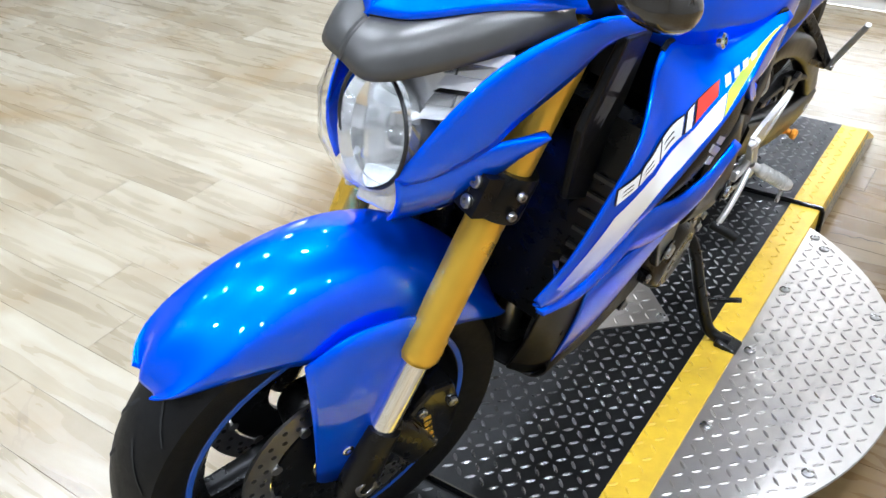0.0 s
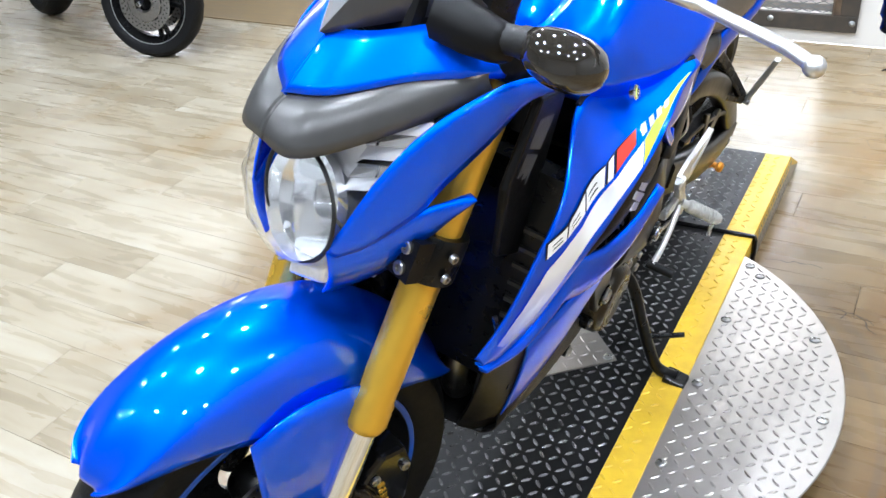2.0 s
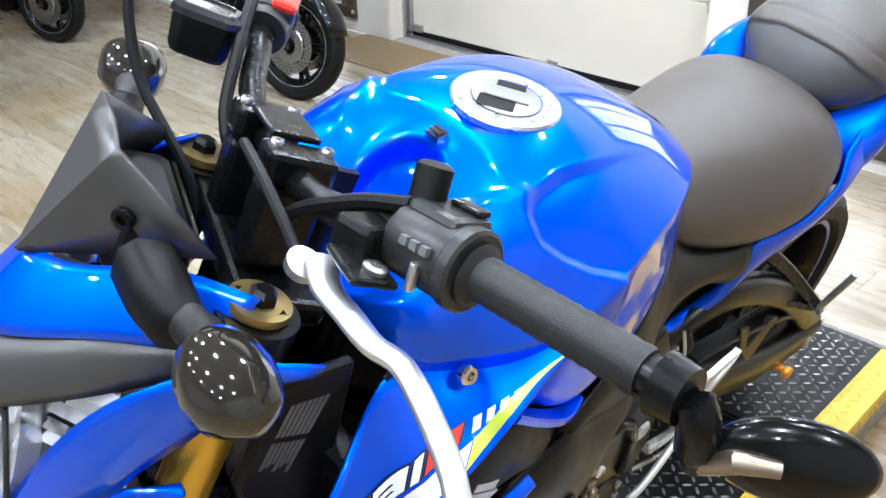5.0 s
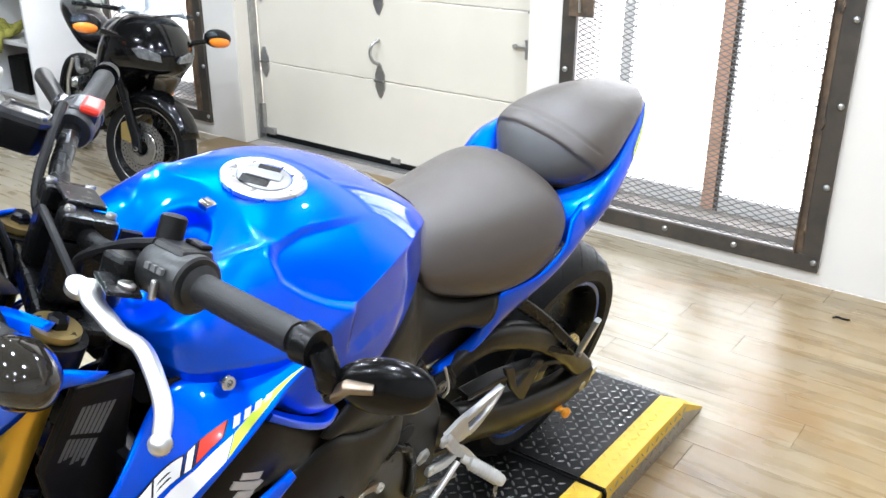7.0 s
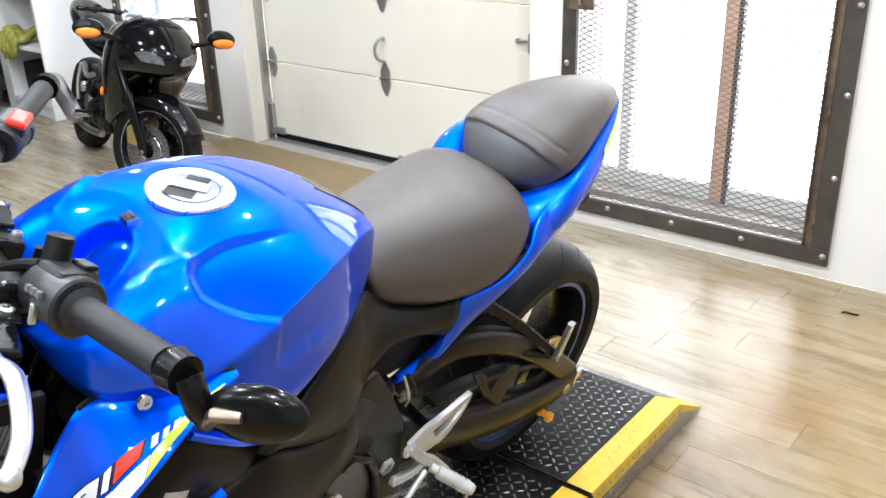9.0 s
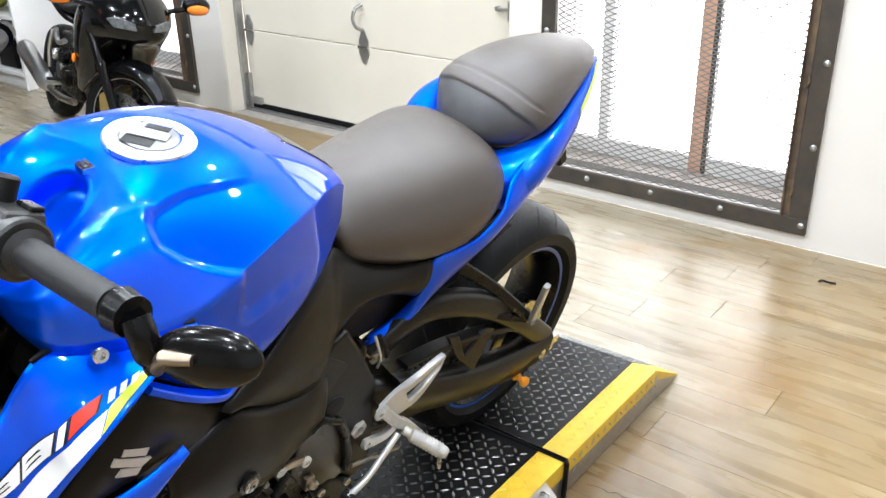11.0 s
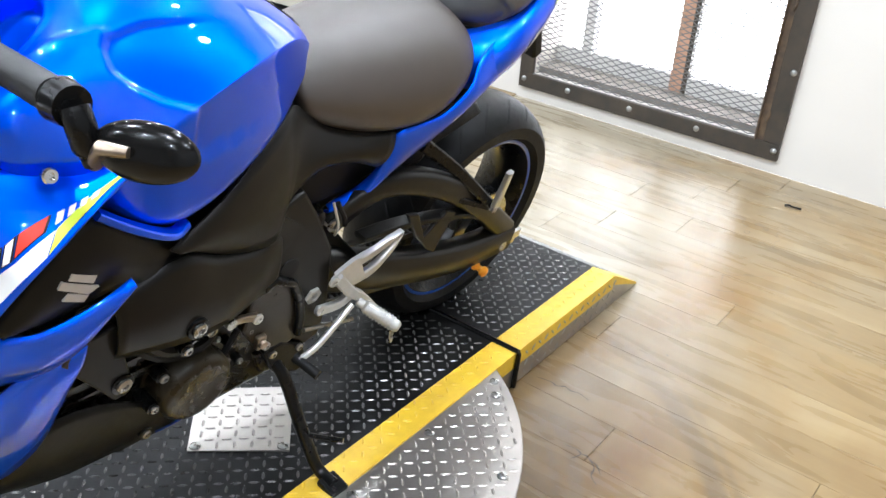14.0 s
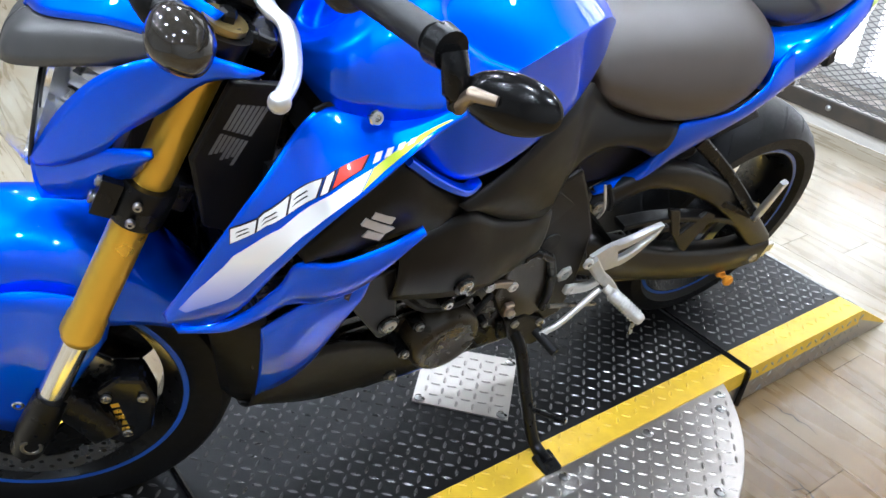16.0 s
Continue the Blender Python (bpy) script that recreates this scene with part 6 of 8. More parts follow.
fwheel = wheel(bike, 0.303, 0.124, 0.221, FRONT, 3, "black front wheel with a blue rim stripe and twin discs", False)
for s in (-1, 1):
    brake_disc(fwheel, s * 0.072, 0.115, 0.155, STEEL)
    bm = bmesh.new()
    slab(bm, [(0.060, 0.010), (0.145, -0.010), (0.165, 0.040), (0.150, 0.105), (0.115, 0.150), (0.075, 0.140), (0.050, 0.085)], 0.05, Matrix.Translation((s * 0.082 + 0.025, 0, 0)))
    c = fpart("brake_caliper", bm, GLOSSBLK, None, "black radial brake caliper with a pale mark", smooth=False, bevel=0.008)
    for p in ((0.13, 0.03), (0.125, 0.115), (0.075, 0.10)):
        fbolt((s * 0.109, p[0], p[1]), 0.008, (s, 0, 0))
    bm = bmesh.new()
    for k in range(6):
        mm = Matrix.Translation((0.1078 * s, 0.093 + 0.008 * k, 0.085 - 0.0125 * k)) @ Matrix.Rotation(radians(-58), 4, "X")
        box(bm, -0.0004, -0.004, -0.006, 0.0004, 0.004, 0.006, mm)
    fpart("caliper_mark", bm, GOLD, None, "pale block mark", smooth=False)
    # fork leg
    x = s * 0.115
    bm = tube(bmesh.new(), [(x, 0, 0.225), (x, 0, 0.235), (x, 0, 0.24), (x, 0, 0.252), (x, 0, 0.256), (x, 0, 0.265), (x, 0, 0.272), (x, 0, 0.745)], [0.0240, 0.0280, 0.0280, 0.0280, 0.0265, 0.0275, 0.0252, 0.0245], 28)
    fpart("fork_outer_tube", bm, GOLD, None, "gold anodised fork tube", angle=50)
    bm = tube(bmesh.new(), [(x, 0, 0.05), (x, 0, 0.235)], 0.0195, 24)
    fpart("fork_inner_tube", bm, CHROME, None, "chrome fork tube")
    bm = bmesh.new()
    tube(bm, [(x, 0, -0.035), (x, 0, 0.02), (x, 0.002, 0.10)], [0.024, 0.028, 0.025], 18)
    beam(bm, [(x, 0.01, 0.09), (x, 0.06, 0.06), (x, 0.10, 0.03)], 0.026, 0.05, 8)
    fpart("fork_bottom", bm, BLACK_MET, None, "black fork bottom casting", angle=50)
    bm = lathe(bmesh.new(), [(s * 0.135, 0.0005), (s * 0.137, 0.009), (s * 0.141, 0.011), (s * 0.141, 0.016), (s * 0.125, 0.017)], 24, closed=False)
    fpart("axle_end", bm, STEEL, None, "hollow steel axle end")
    bm = tube(bmesh.new(), [(x, 0, 0.742), (x, 0, 0.749), (x, 0, 0.7495), (x, 0, 0.7465)], [0.027, 0.0265, 0.019, 0.017], 28)
    fpart("fork_cap", bm, CAPGOLD, None, "gold fork cap")
    bm = tube(bmesh.new(), [(x, 0, 0.7455), (x, 0, 0.757), (x, 0, 0.761)], [0.013, 0.012, 0.008], 6)
    fpart("fork_adjuster", bm, BLACK_MET, None, angle=20)
    # lower clamp with pinch bolts
    bm = lathe(bmesh.new(), [(-0.03, 0.0248), (-0.03, 0.0345), (-0.026, 0.0360), (0.026, 0.0360), (0.03, 0.0345), (0.03, 0.0248)], 28, Matrix.Translation((x, 0, 0.488)) @ pose(0, 0, 0, 0, -90, 0))
    box(bm, x + s * 0.006 - 0.02, -0.055, 0.462, x + s * 0.006 + 0.02, -0.030, 0.514)
    fpart("lower_clamp", bm, BLACK_MET, None, "black lower fork clamp", smooth=True, angle=30)
    for z in (0.475, 0.502):
        fbolt((x + s * 0.010, -0.055, z), 0.0085, (0, -1, 0))
        fbolt((x + s * 0.040, -0.010, z), 0.006, (s, 0, 0))
    bm = lathe(bmesh.new(), [(-0.016, 0.0248), (-0.016, 0.036), (0.016, 0.036), (0.016, 0.0248)], 28, Matrix.Translation((x, 0, 0.724)) @ pose(0, 0, 0, 0, -90, 0))
    fpart("upper_clamp", bm, BLACK_MET, None, "black upper fork clamp", angle=30)
bm = bmesh.new()
box(bm, -0.10, -0.025, 0.465, 0.10, 0.06, 0.51)
box(bm, -0.10, -0.01, 0.712, 0.10, 0.07, 0.738)
cyl(bm, (0, 0.04, 0.45), (0, 0.04, 0.76), 0.025, 20)
fpart("triple_clamp", bm, BLACK_MET, None, "black triple clamp bridge", smooth=False, bevel=0.006)

# front mudguard
fend = []
for deg, rt, drop, hwid in ((67, 0.334, 0.004, 0.028), (64, 0.342, 0.014, 0.054), (57, 0.350, 0.036, 0.069), (48, 0.358, 0.070, 0.077), (36, 0.364, 0.108, 0.083), (22, 0.366, 0.142, 0.090), (8, 0.364, 0.158, 0.094), (-6, 0.354, 0.130, 0.090), (-20, 0.342, 0.082, 0.080), (-34, 0.330, 0.045, 0.074), (-40, 0.325, 0.02, 0.066)):
    a = radians(deg)
    row = []
    for x, d in ((-1.0, drop), (-0.99, drop * 0.55), (-0.90, drop * 0.22 + 0.010), (-0.62, 0.014), (-0.30, 0.004), (0, 0), (0.30, 0.004), (0.62, 0.014), (0.90, drop * 0.22 + 0.010), (0.99, drop * 0.55), (1.0, drop)):
        r = rt - d
        row.append((x * hwid, -r * math.sin(a), r * math.cos(a)))
    fend.append(row)
bm = loft(bmesh.new(), fend, cap=False, closed=False)
o = fpart("front_mudguard", bm, BLUE, None, "glossy metallic blue front mudguard", sub=2, angle=180)
md = o.modifiers.new("solidify", "SOLIDIFY")
md.thickness, md.offset = 0.003, -1
leg = Skin([(0.088, -0.150, 0.205), (0.097, -0.112, 0.256), (0.103, -0.060, 0.282), (0.104, -0.008, 0.284), (0.100, 0.028, 0.262), (0.097, 0.040, 0.215)], [(0.098, -0.056, -0.012), (0.100, -0.046, -0.016), (0.100, -0.034, -0.018), (0.100, -0.020, -0.018), (0.100, -0.006, -0.016), (0.098, 0.006, -0.010)], 0.008)
fshell("mudguard_leg", leg, BLUE, "blue mudguard side leg", m=8)
for s in (1, -1):
    for z in (0.053, 0.119):
        fbolt((s * 0.106, -0.035, z), 0.009, (s, 0, 0), CHROME)

# headlight, brow, nose and visor
bm = bmesh.new()
rows = []
for z, yf, hw2, yb in ((0.655, -0.105, 0.060, -0.08), (0.615, -0.165, 0.088, -0.09), (0.57, -0.190, 0.096, -0.10), (0.52, -0.196, 0.092, -0.10), (0.47, -0.180, 0.076, -0.09), (0.435, -0.148, 0.052, -0.08), (0.415, -0.11, 0.028, -0.07)):
    rows.append([(0.010 + 0.86 * hw2 * math.sin(t), yb + (yf - yb) * math.cos(t) ** 0.8 if math.cos(t) > 0 else yb, z) for t in [radians(-90 + 15 * k) for k in range(13)]])
loft(bm, rows, cap=False, closed=False)
o = fpart("headlight_lens", bm, GLASS, None, "clear domed headlight lens", angle=180)
o.visible_shadow = False
o.modifiers.new("solidify", "SOLIDIFY").thickness = 0.0025
bm = bmesh.new()
SILVER = mat("silvered_plastic", (0.88, 0.88, 0.88), 0.20, 0.45, rvar=0.06, scale=90, coat=0.6)
rows = []
for r, y in ((0.067, -0.132), (0.063, -0.116), (0.062, -0.115), (0.055, -0.096), (0.046, -0.079), (0.0455, -0.078), (0.034, -0.063), (0.022, -0.054), (0.010, -0.050)):
    rows.append([(0.018 + r * (1.0 + 0.012 * (k % 3 == 0)) * math.cos(t), y, 0.502 + r * (1.0 + 0.012 * (k % 3 == 0)) * math.sin(t)) for k, t in enumerate(2 * math.pi * k / 36 for k in range(36))])
loft(bm, rows, cap=False)
fpart("headlight_reflector", bm, REFL, None, "stepped chrome headlight reflector", angle=25)
bm = tube(bmesh.new(), [(0.018 + 0.0685 * math.cos(t), -0.134 - 0.012 * math.sin(t), 0.502 + 0.0685 * math.sin(t)) for t in [2 * math.pi * k / 40 for k in range(40)]], 0.0026, 8, closed=True)
fpart("reflector_rim", bm, GRIP, None, "dark grey reflector rim")
shelf = Skin([(-0.086, -0.112, 0.640), (-0.045, -0.140, 0.628), (0, -0.152, 0.622), (0.045, -0.140, 0.628), (0.086, -0.112, 0.640)], [(-0.072, -0.108, 0.545), (-0.040, -0.112, 0.560), (0, -0.114, 0.568), (0.040, -0.112, 0.560), (0.072, -0.108, 0.545)], -0.006, (0, -1, 0))
fshell("reflector_shelf", shelf, SILVER, "silvered panel over the reflector", both=False)
for s in (1, -1):
    for k, (z, mt) in enumerate(((0.540, SILVER), (0.558, REFL), (0.576, BLACK_PL), (0.582, SILVER), (0.600, REFL), (0.617, SILVER))):
        h = 0.017 if mt is not BLACK_PL else 0.006
        f = (z - 0.56) / 0.06
        bm = bmesh.new()
        loft(bm, [[(s * (0.066 + 0.012 * f), -0.118, z), (s * (0.068 + 0.012 * f), -0.112, z + h), (s * 0.066, -0.085, z + h), (s * 0.066, -0.085, z)],
                  [(s * (0.100 + 0.022 * f), -0.098 + 0.012 * f, z + 0.016), (s * (0.102 + 0.022 * f), -0.094 + 0.012 * f, z + 0.016 + h), (s * 0.098, -0.070, z + 0.016 + h), (s * 0.098, -0.070, z + 0.016)]])
        fpart("reflector_rib", bm, mt, None, "silver side reflector rib" if mt is not BLACK_PL else "", smooth=False)
bm = bmesh.new()
bmesh.ops.create_icosphere(bm, subdivisions=2, radius=0.015, matrix=Matrix.Translation((0.018, -0.070, 0.505)))
fpart("headlight_bulb_shield", bm, REFL, None, "chrome bulb shield")
bm = bmesh.new()
box(bm, -0.082, -0.048, 0.43, 0.082, -0.035, 0.64)
fpart("headlight_back", bm, SILVER, None, "silver headlight housing", smooth=False, bevel=0.01)
for s in (1, -1):
    bm = bmesh.new()
    loft(bm, [[(s * 0.012, -0.118, 0.452), (s * 0.060, -0.095, 0.470), (s * 0.070, -0.060, 0.470), (s * 0.012, -0.07, 0.452)], [(s * 0.012, -0.112, 0.402), (s * 0.045, -0.090, 0.405), (s * 0.055, -0.060, 0.405), (s * 0.012, -0.07, 0.402)]])
    fpart("position_lamp", bm, GLASS_FROST, None, "clear position lamp", smooth=False, bevel=0.004)
VISORM = mat("satin_grey_visor", (0.085, 0.083, 0.080), 0.30, 0.45, var=0.2, scale=40, bump=0.06, bscale=900)
brow = Skin([(-0.004, -0.168, 0.626), (0.045, -0.152, 0.645), (0.090, -0.100, 0.685), (0.130, -0.035, 0.712)], [(-0.004, -0.192, 0.568), (0.055, -0.182, 0.572), (0.105, -0.115, 0.628), (0.140, -0.030, 0.696)], 0.009, (0, -1, 0.3))
fshell("headlight_brow", brow, VISORM, "matt dark grey headlight brow")
nose = Skin([(-0.003, -0.148, 0.694), (0.042, -0.122, 0.712), (0.090, -0.058, 0.750), (0.125, -0.005, 0.758)], [(-0.003, -0.181, 0.620), (0.050, -0.160, 0.642), (0.098, -0.100, 0.684), (0.140, -0.025, 0.712)], 0.0015, (0.3, -1, 0.3))
fshell("nose_cowl", nose, BLUE, "glossy blue nose cowl")
bm = bmesh.new()
tip, tl, tr = Vector((0, -0.160, 0.690)), Vector((-0.046, -0.118, 0.820)), Vector((0.046, -0.118, 0.820))
rows = []
for k in range(7):
    f = k / 6
    c = tip.lerp(Vector((0, -0.112, 0.822)), f)
    e = tip.lerp(tr, f)
    q = (tip + Vector((0.004, 0.004, 0))).lerp(Vector((0.098, -0.040, 0.770)), f)
    half = [c + Vector((0, -0.004 * f, 0)), e, e.lerp(q, 0.06), e.lerp(q, 0.5), q]
    rows.append([Vector((-v.x, v.y, v.z)) for v in reversed(half[1:])] + half)
loft(bm, rows, cap=False, closed=False)
bmesh.ops.remove_doubles(bm, verts=bm.verts, dist=1e-5)
o = fpart("fly_screen", bm, VISORM, None, "matt dark grey faceted fly screen", angle=18)
o.modifiers.new("solidify", "SOLIDIFY").thickness = 0.004
for s in (1, -1):
    fbolt((s * 0.0565, -0.1005, 0.769), 0.0095, (s * 0.8, -0.59, -0.09), BLACK_MET)
cside = Skin([(0.079, -0.130, 0.474), (0.090, -0.127, 0.506), (0.105, -0.120, 0.565), (0.122, -0.101, 0.628), (0.140, -0.072, 0.676), (0.155, -0.020, 0.718), (0.162, 0.050, 0.728)],
             [(0.085, -0.115, 0.470), (0.104, -0.098, 0.492), (0.130, -0.066, 0.546), (0.140, -0.053, 0.586), (0.150, -0.022, 0.643), (0.157, -0.002, 0.690), (0.162, 0.030, 0.716)], 0.006)
fshell("side_cowl", cside, BLUE, "glossy blue headlight side cowl", n=24)
cfin = Skin([(0.079, -0.129, 0.474), (0.096, -0.108, 0.492), (0.113, -0.086, 0.520), (0.131, -0.063, 0.552), (0.152, -0.021, 0.584)], [(0.066, -0.100, 0.408), (0.086, -0.058, 0.438), (0.105, -0.030, 0.474), (0.125, -0.021, 0.520), (0.153, -0.019, 0.580)], 0.010)
fshell("cowl_fin", cfin, BLUE, "blue pointed cowl fin")
inner = Skin([(0.078, -0.10, 0.47), (0.10, -0.06, 0.60), (0.11, 0.00, 0.72)], [(0.03, -0.06, 0.44), (0.04, -0.04, 0.55), (0.05, 0.0, 0.70)], 0.0, (1, 0, 0))
fshell("cowl_inner", inner, BLACK_PL, "black inner cowl")
bm = boxm(-0.062, -0.100, 0.695, 0.062, -0.045, 0.768)
fpart("meter_housing", bm, BLACK_PL, None, "black instrument housing", smooth=False, bevel=0.012)
bm = bmesh.new()
box(bm, -0.054, -0.044, 0.703, 0.054, -0.041, 0.762)
fpart("meter_glass", bm, SMOKE, None, "dark glossy instrument glass", smooth=False)
# indicators
for s in (1, -1):
    mx = lambda p: (s * p[0], p[1], p[2])
    bm = bmesh.new()
    loft(bm, [[mx((x, -0.085 + 0.055 * f + y * w, 0.752 + z * w)) for y, z in ((-0.022, -0.012), (-0.012, -0.024), (0.014, -0.024), (0.022, -0.012), (0.020, 0.014), (0.010, 0.022), (-0.012, 0.022), (-0.022, 0.012))] for x, f, w in ((0.090, 0.0, 1.05), (0.130, 0.1, 1.0), (0.158, 0.25, 0.85), (0.166, 0.35, 0.6))])
    fpart("indicator_base", bm, BLACK_PL, None, "black indicator base", angle=50)
    bm = tube(bmesh.new(), [mx((0.158, -0.068, 0.757)), mx((0.172, -0.064, 0.760)), mx((0.176, -0.063, 0.761)), mx((0.192, -0.061, 0.764))], [0.015, 0.015, 0.0165, 0.0165], 16)
    fpart("indicator_stalk", bm, GRIP, None, "grey rubber indicator stalk")
    bm = bmesh.new()
    rows = []
    for x, r, rz in ((0.184, 0.012, 0.012), (0.190, 0.022, 0.019), (0.204, 0.029, 0.025), (0.222, 0.033, 0.028), (0.240, 0.032, 0.027), (0.254, 0.026, 0.022), (0.263, 0.015, 0.013), (0.266, 0.004, 0.004)):
        rows.append([mx((x, -0.060 + 0.10 * (x - 0.184) + r * math.copysign(abs(math.cos(t)) ** 0.8, math.cos(t)), 0.764 + rz * math.copysign(abs(math.sin(t)) ** 0.8, math.sin(t)))) for t in [2 * math.pi * k / 24 for k in range(24)]])
    loft(bm, rows)
    fpart("indicator", bm, SMOKE, None, "smoked glossy indicator lens", angle=180)

# handlebar, turned a little in its clamps
TILT7 = Matrix.Translation((0, 0, 0.82)) @ Matrix.Rotation(radians(-6.5), 4, "Y") @ Matrix.Translation((0, 0, -0.82))
FRONT_0, FRONT = FRONT, FRONT @ TILT7
def on_bar(s, d):
    """A point on the bar's straight end, d from the middle."""
    if s > 0:
        return TILT7.inverted() @ Vector((d - 0.008, 0.060 + 0.32 * (d - 0.278), 0.897 + 0.25 * (d - 0.278)))
    return TILT7.inverted() @ Vector((-d, 0.060 + 0.42 * (d - 0.23), 0.846 + 0.17 * (d - 0.23)))


bm = bmesh.new()
half = [(0, 0.020, 0.820), (0.07, 0.020, 0.820), (0.11, 0.020, 0.835), (0.155, 0.022, 0.865), (0.20, 0.028, 0.878), (0.27, 0.040, 0.884), (0.34, 0.060, 0.888), (0.405, 0.085, 0.892)]
tube(bm, smooth_path([on_bar(-1, d) for d in (0.405, 0.34, 0.27, 0.21)] + [(-0.155, 0.036, 0.855), (-0.115, 0.024, 0.838), (-0.07, 0.020, 0.822)] + half[:2] + [(0.115, 0.022, 0.828), (0.155, 0.032, 0.842)] + [on_bar(1, d) for d in (0.20, 0.27, 0.34, 0.405)], 4), 0.0125, 14)
fpart("handlebar", bm, BLACK_MET, None, "black tapered handlebar")
for s in (1, -1):
    bm = bmesh.new()
    box(bm, s * 0.045 - 0.016, -0.008, 0.739, s * 0.045 + 0.016, 0.048, 0.812)
    box(bm, s * 0.045 - 0.018, -0.010, 0.813, s * 0.045 + 0.018, 0.050, 0.842)
    fpart("bar_clamp", bm, BLACK_MET, None, "black handlebar clamp", smooth=False, bevel=0.006)
    for y in (-0.002, 0.042):
        fbolt((s * 0.045, y, 0.842), 0.006, (0, 0, 1))
bm = bmesh.new()
box(bm, -0.030, -0.002, 0.842, 0.030, 0.042, 0.848)
fpart("clamp_bridge", bm, BLACK_MET, None, smooth=False, bevel=0.002)


for s in (1, -1):
    bm = bmesh.new()
    pts, rad = [], []
    for k in range(25):
        pts.append(on_bar(s, 0.272 + 0.112 * k / 24))
        rad.append(0.0153 if k % 2 else 0.0146)
    pts = [on_bar(s, 0.268)] + pts
    rad = [0.0215] + rad
    tube(bm, pts, rad, 20)
    g = fpart("hand_grip", bm, GRIP, None, "ribbed dark rubber grip", angle=50)
    bm = bmesh.new()
    a, b = on_bar(s, 0.205), on_bar(s, 0.266)
    ax = (b - a).normalized()
    ay = (Vector((0, 0, 1)).cross(ax * s)).normalized()
    az = (ax * s).cross(ay)
    mid = (a + b) / 2
    mm = Matrix(((ax.x * s, ay.x, az.x, mid.x), (ax.y * s, ay.y, az.y, mid.y), (ax.z * s, ay.z, az.z, mid.z), (0, 0, 0, 1)))
    lathe(bm, [(-0.030, 0.0005), (-0.030, 0.024), (-0.026, 0.0265), (0.020, 0.0265), (0.022, 0.0285), (0.030, 0.0285), (0.032, 0.026), (0.032, 0.0005)] if s > 0 else [(0.030, 0.0005), (0.030, 0.024), (0.026, 0.0265), (-0.020, 0.0265), (-0.022, 0.0285), (-0.030, 0.0285), (-0.032, 0.026), (-0.032, 0.0005)], 28, mm, closed=False)
    sw = fpart("switch_housing", bm, SWITCHM, None, "worn dark grey switch housing", angle=35)
    bm = bmesh.new()
    box(bm, -0.028, -0.014, 0.010, 0.018, 0.026, 0.0295, mm)
    fpart("switch_pod", bm, SWITCHM, sw, smooth=False, bevel=0.006)
    bm = bmesh.new()
    if s < 0:
        box(bm, -0.020, 0.000, 0.024, 0.020, 0.026, 0.036, mm)
    else:
        box(bm, -0.012, 0.010, 0.029, 0.014, 0.024, 0.034, mm)
    fpart("switch_button", bm, RED if s < 0 else BLACK_MET, sw, "red engine stop switch" if s < 0 else "", smooth=False, bevel=0.005 if s < 0 else 0.002)
    if s > 0:
        for k in range(3):
            bm = bmesh.new()
            box(bm, -0.010 + 0.009 * k, -0.030, 0.004, -0.004 + 0.009 * k, -0.0255, 0.010, mm)
            fpart("switch_mark", bm, WHITE_GREY, sw, smooth=False)
        bm = tube(bmesh.new(), [mm @ Vector((-0.026, 0.004, 0.02)), mm @ Vector((-0.030, 0.008, 0.048)), mm @ Vector((-0.030, 0.008, 0.050))], [0.013, 0.013, 0.011], 18)
        fpart("switch_toggle", bm, BLACK_PL, sw, "black round toggle")
        bm = bmesh.new()
        box(bm, 0.004, -0.031, -0.022, 0.010, -0.024, -0.002, mm)
        fpart("switch_lever", bm, ALU, sw, "small bare metal catch", smooth=False, bevel=0.002)
    # lever: perch and blade
    bm = bmesh.new()
    box(bm, -0.062, -0.040, -0.026, -0.026, 0.012, 0.006, mm)
    fpart("lever_perch", bm, BLACK_MET, None, "black lever perch", smooth=False, bevel=0.006)
    if s > 0:
        path = [(0.200, -0.012, 0.826), (0.228, -0.018, 0.822), (0.256, -0.014, 0.821), (0.284, -0.008, 0.819), (0.302, 0.005, 0.8175), (0.340, 0.007, 0.812), (0.385, 0.002, 0.806), (0.421, -0.010, 0.798)]
    else:
        path = [(-0.180, -0.010, 0.872), (-0.215, -0.035, 0.872), (-0.260, -0.045, 0.872), (-0.330, -0.032, 0.874), (-0.400, -0.012, 0.878)]
    bm = bmesh.new()
    pp = smooth_path(path, 4)
    rings = []
    for k, q in enumerate(pp):
        d = (pp[min(k + 1, len(pp) - 1)] - pp[max(k - 1, 0)]).normalized()
        u = d.cross(Vector((0, 0, 1))).normalized()
        v = u.cross(d)
        w = 0.0125 - 0.0055 * k / len(pp)
        rings.append([q + u * (w * math.cos(t)) + v * (0.0062 * math.sin(t)) for t in [2 * math.pi * n / 14 for n in range(14)]])
    loft(bm, rings)
    bmesh.ops.create_uvsphere(bm, u_segments=16, v_segments=10, radius=0.0095, matrix=Matrix.Translation(path[-1]))
    fpart("clutch_lever" if s > 0 else "brake_lever", bm, LEVERM, None, "polished aluminium lever with a ball end", angle=60)
    bm = tube(bmesh.new(), [on_bar(s, 0.392), on_bar(s, 0.408)], [0.019, 0.017], 18)
    fpart("bar_end", bm, BLACK_MET, None, "black bar end")
bm = lathe(bmesh.new(), [(-0.004, 0.0005), (-0.004, 0.012), (0.004, 0.013), (0.006, 0.0005)], 20, Matrix.Translation((0.194, -0.022, 0.818)) @ pose(0, 0, 0, 0, 25, 0) @ pose(0, 0, 0, 0, -90, 0), closed=False)
fpart("cable_adjuster", bm, ALU, None, "silver clutch cable adjuster")
bm = bmesh.new()
box(bm, 0.205, -0.018, 0.838, 0.252, 0.016, 0.8435)
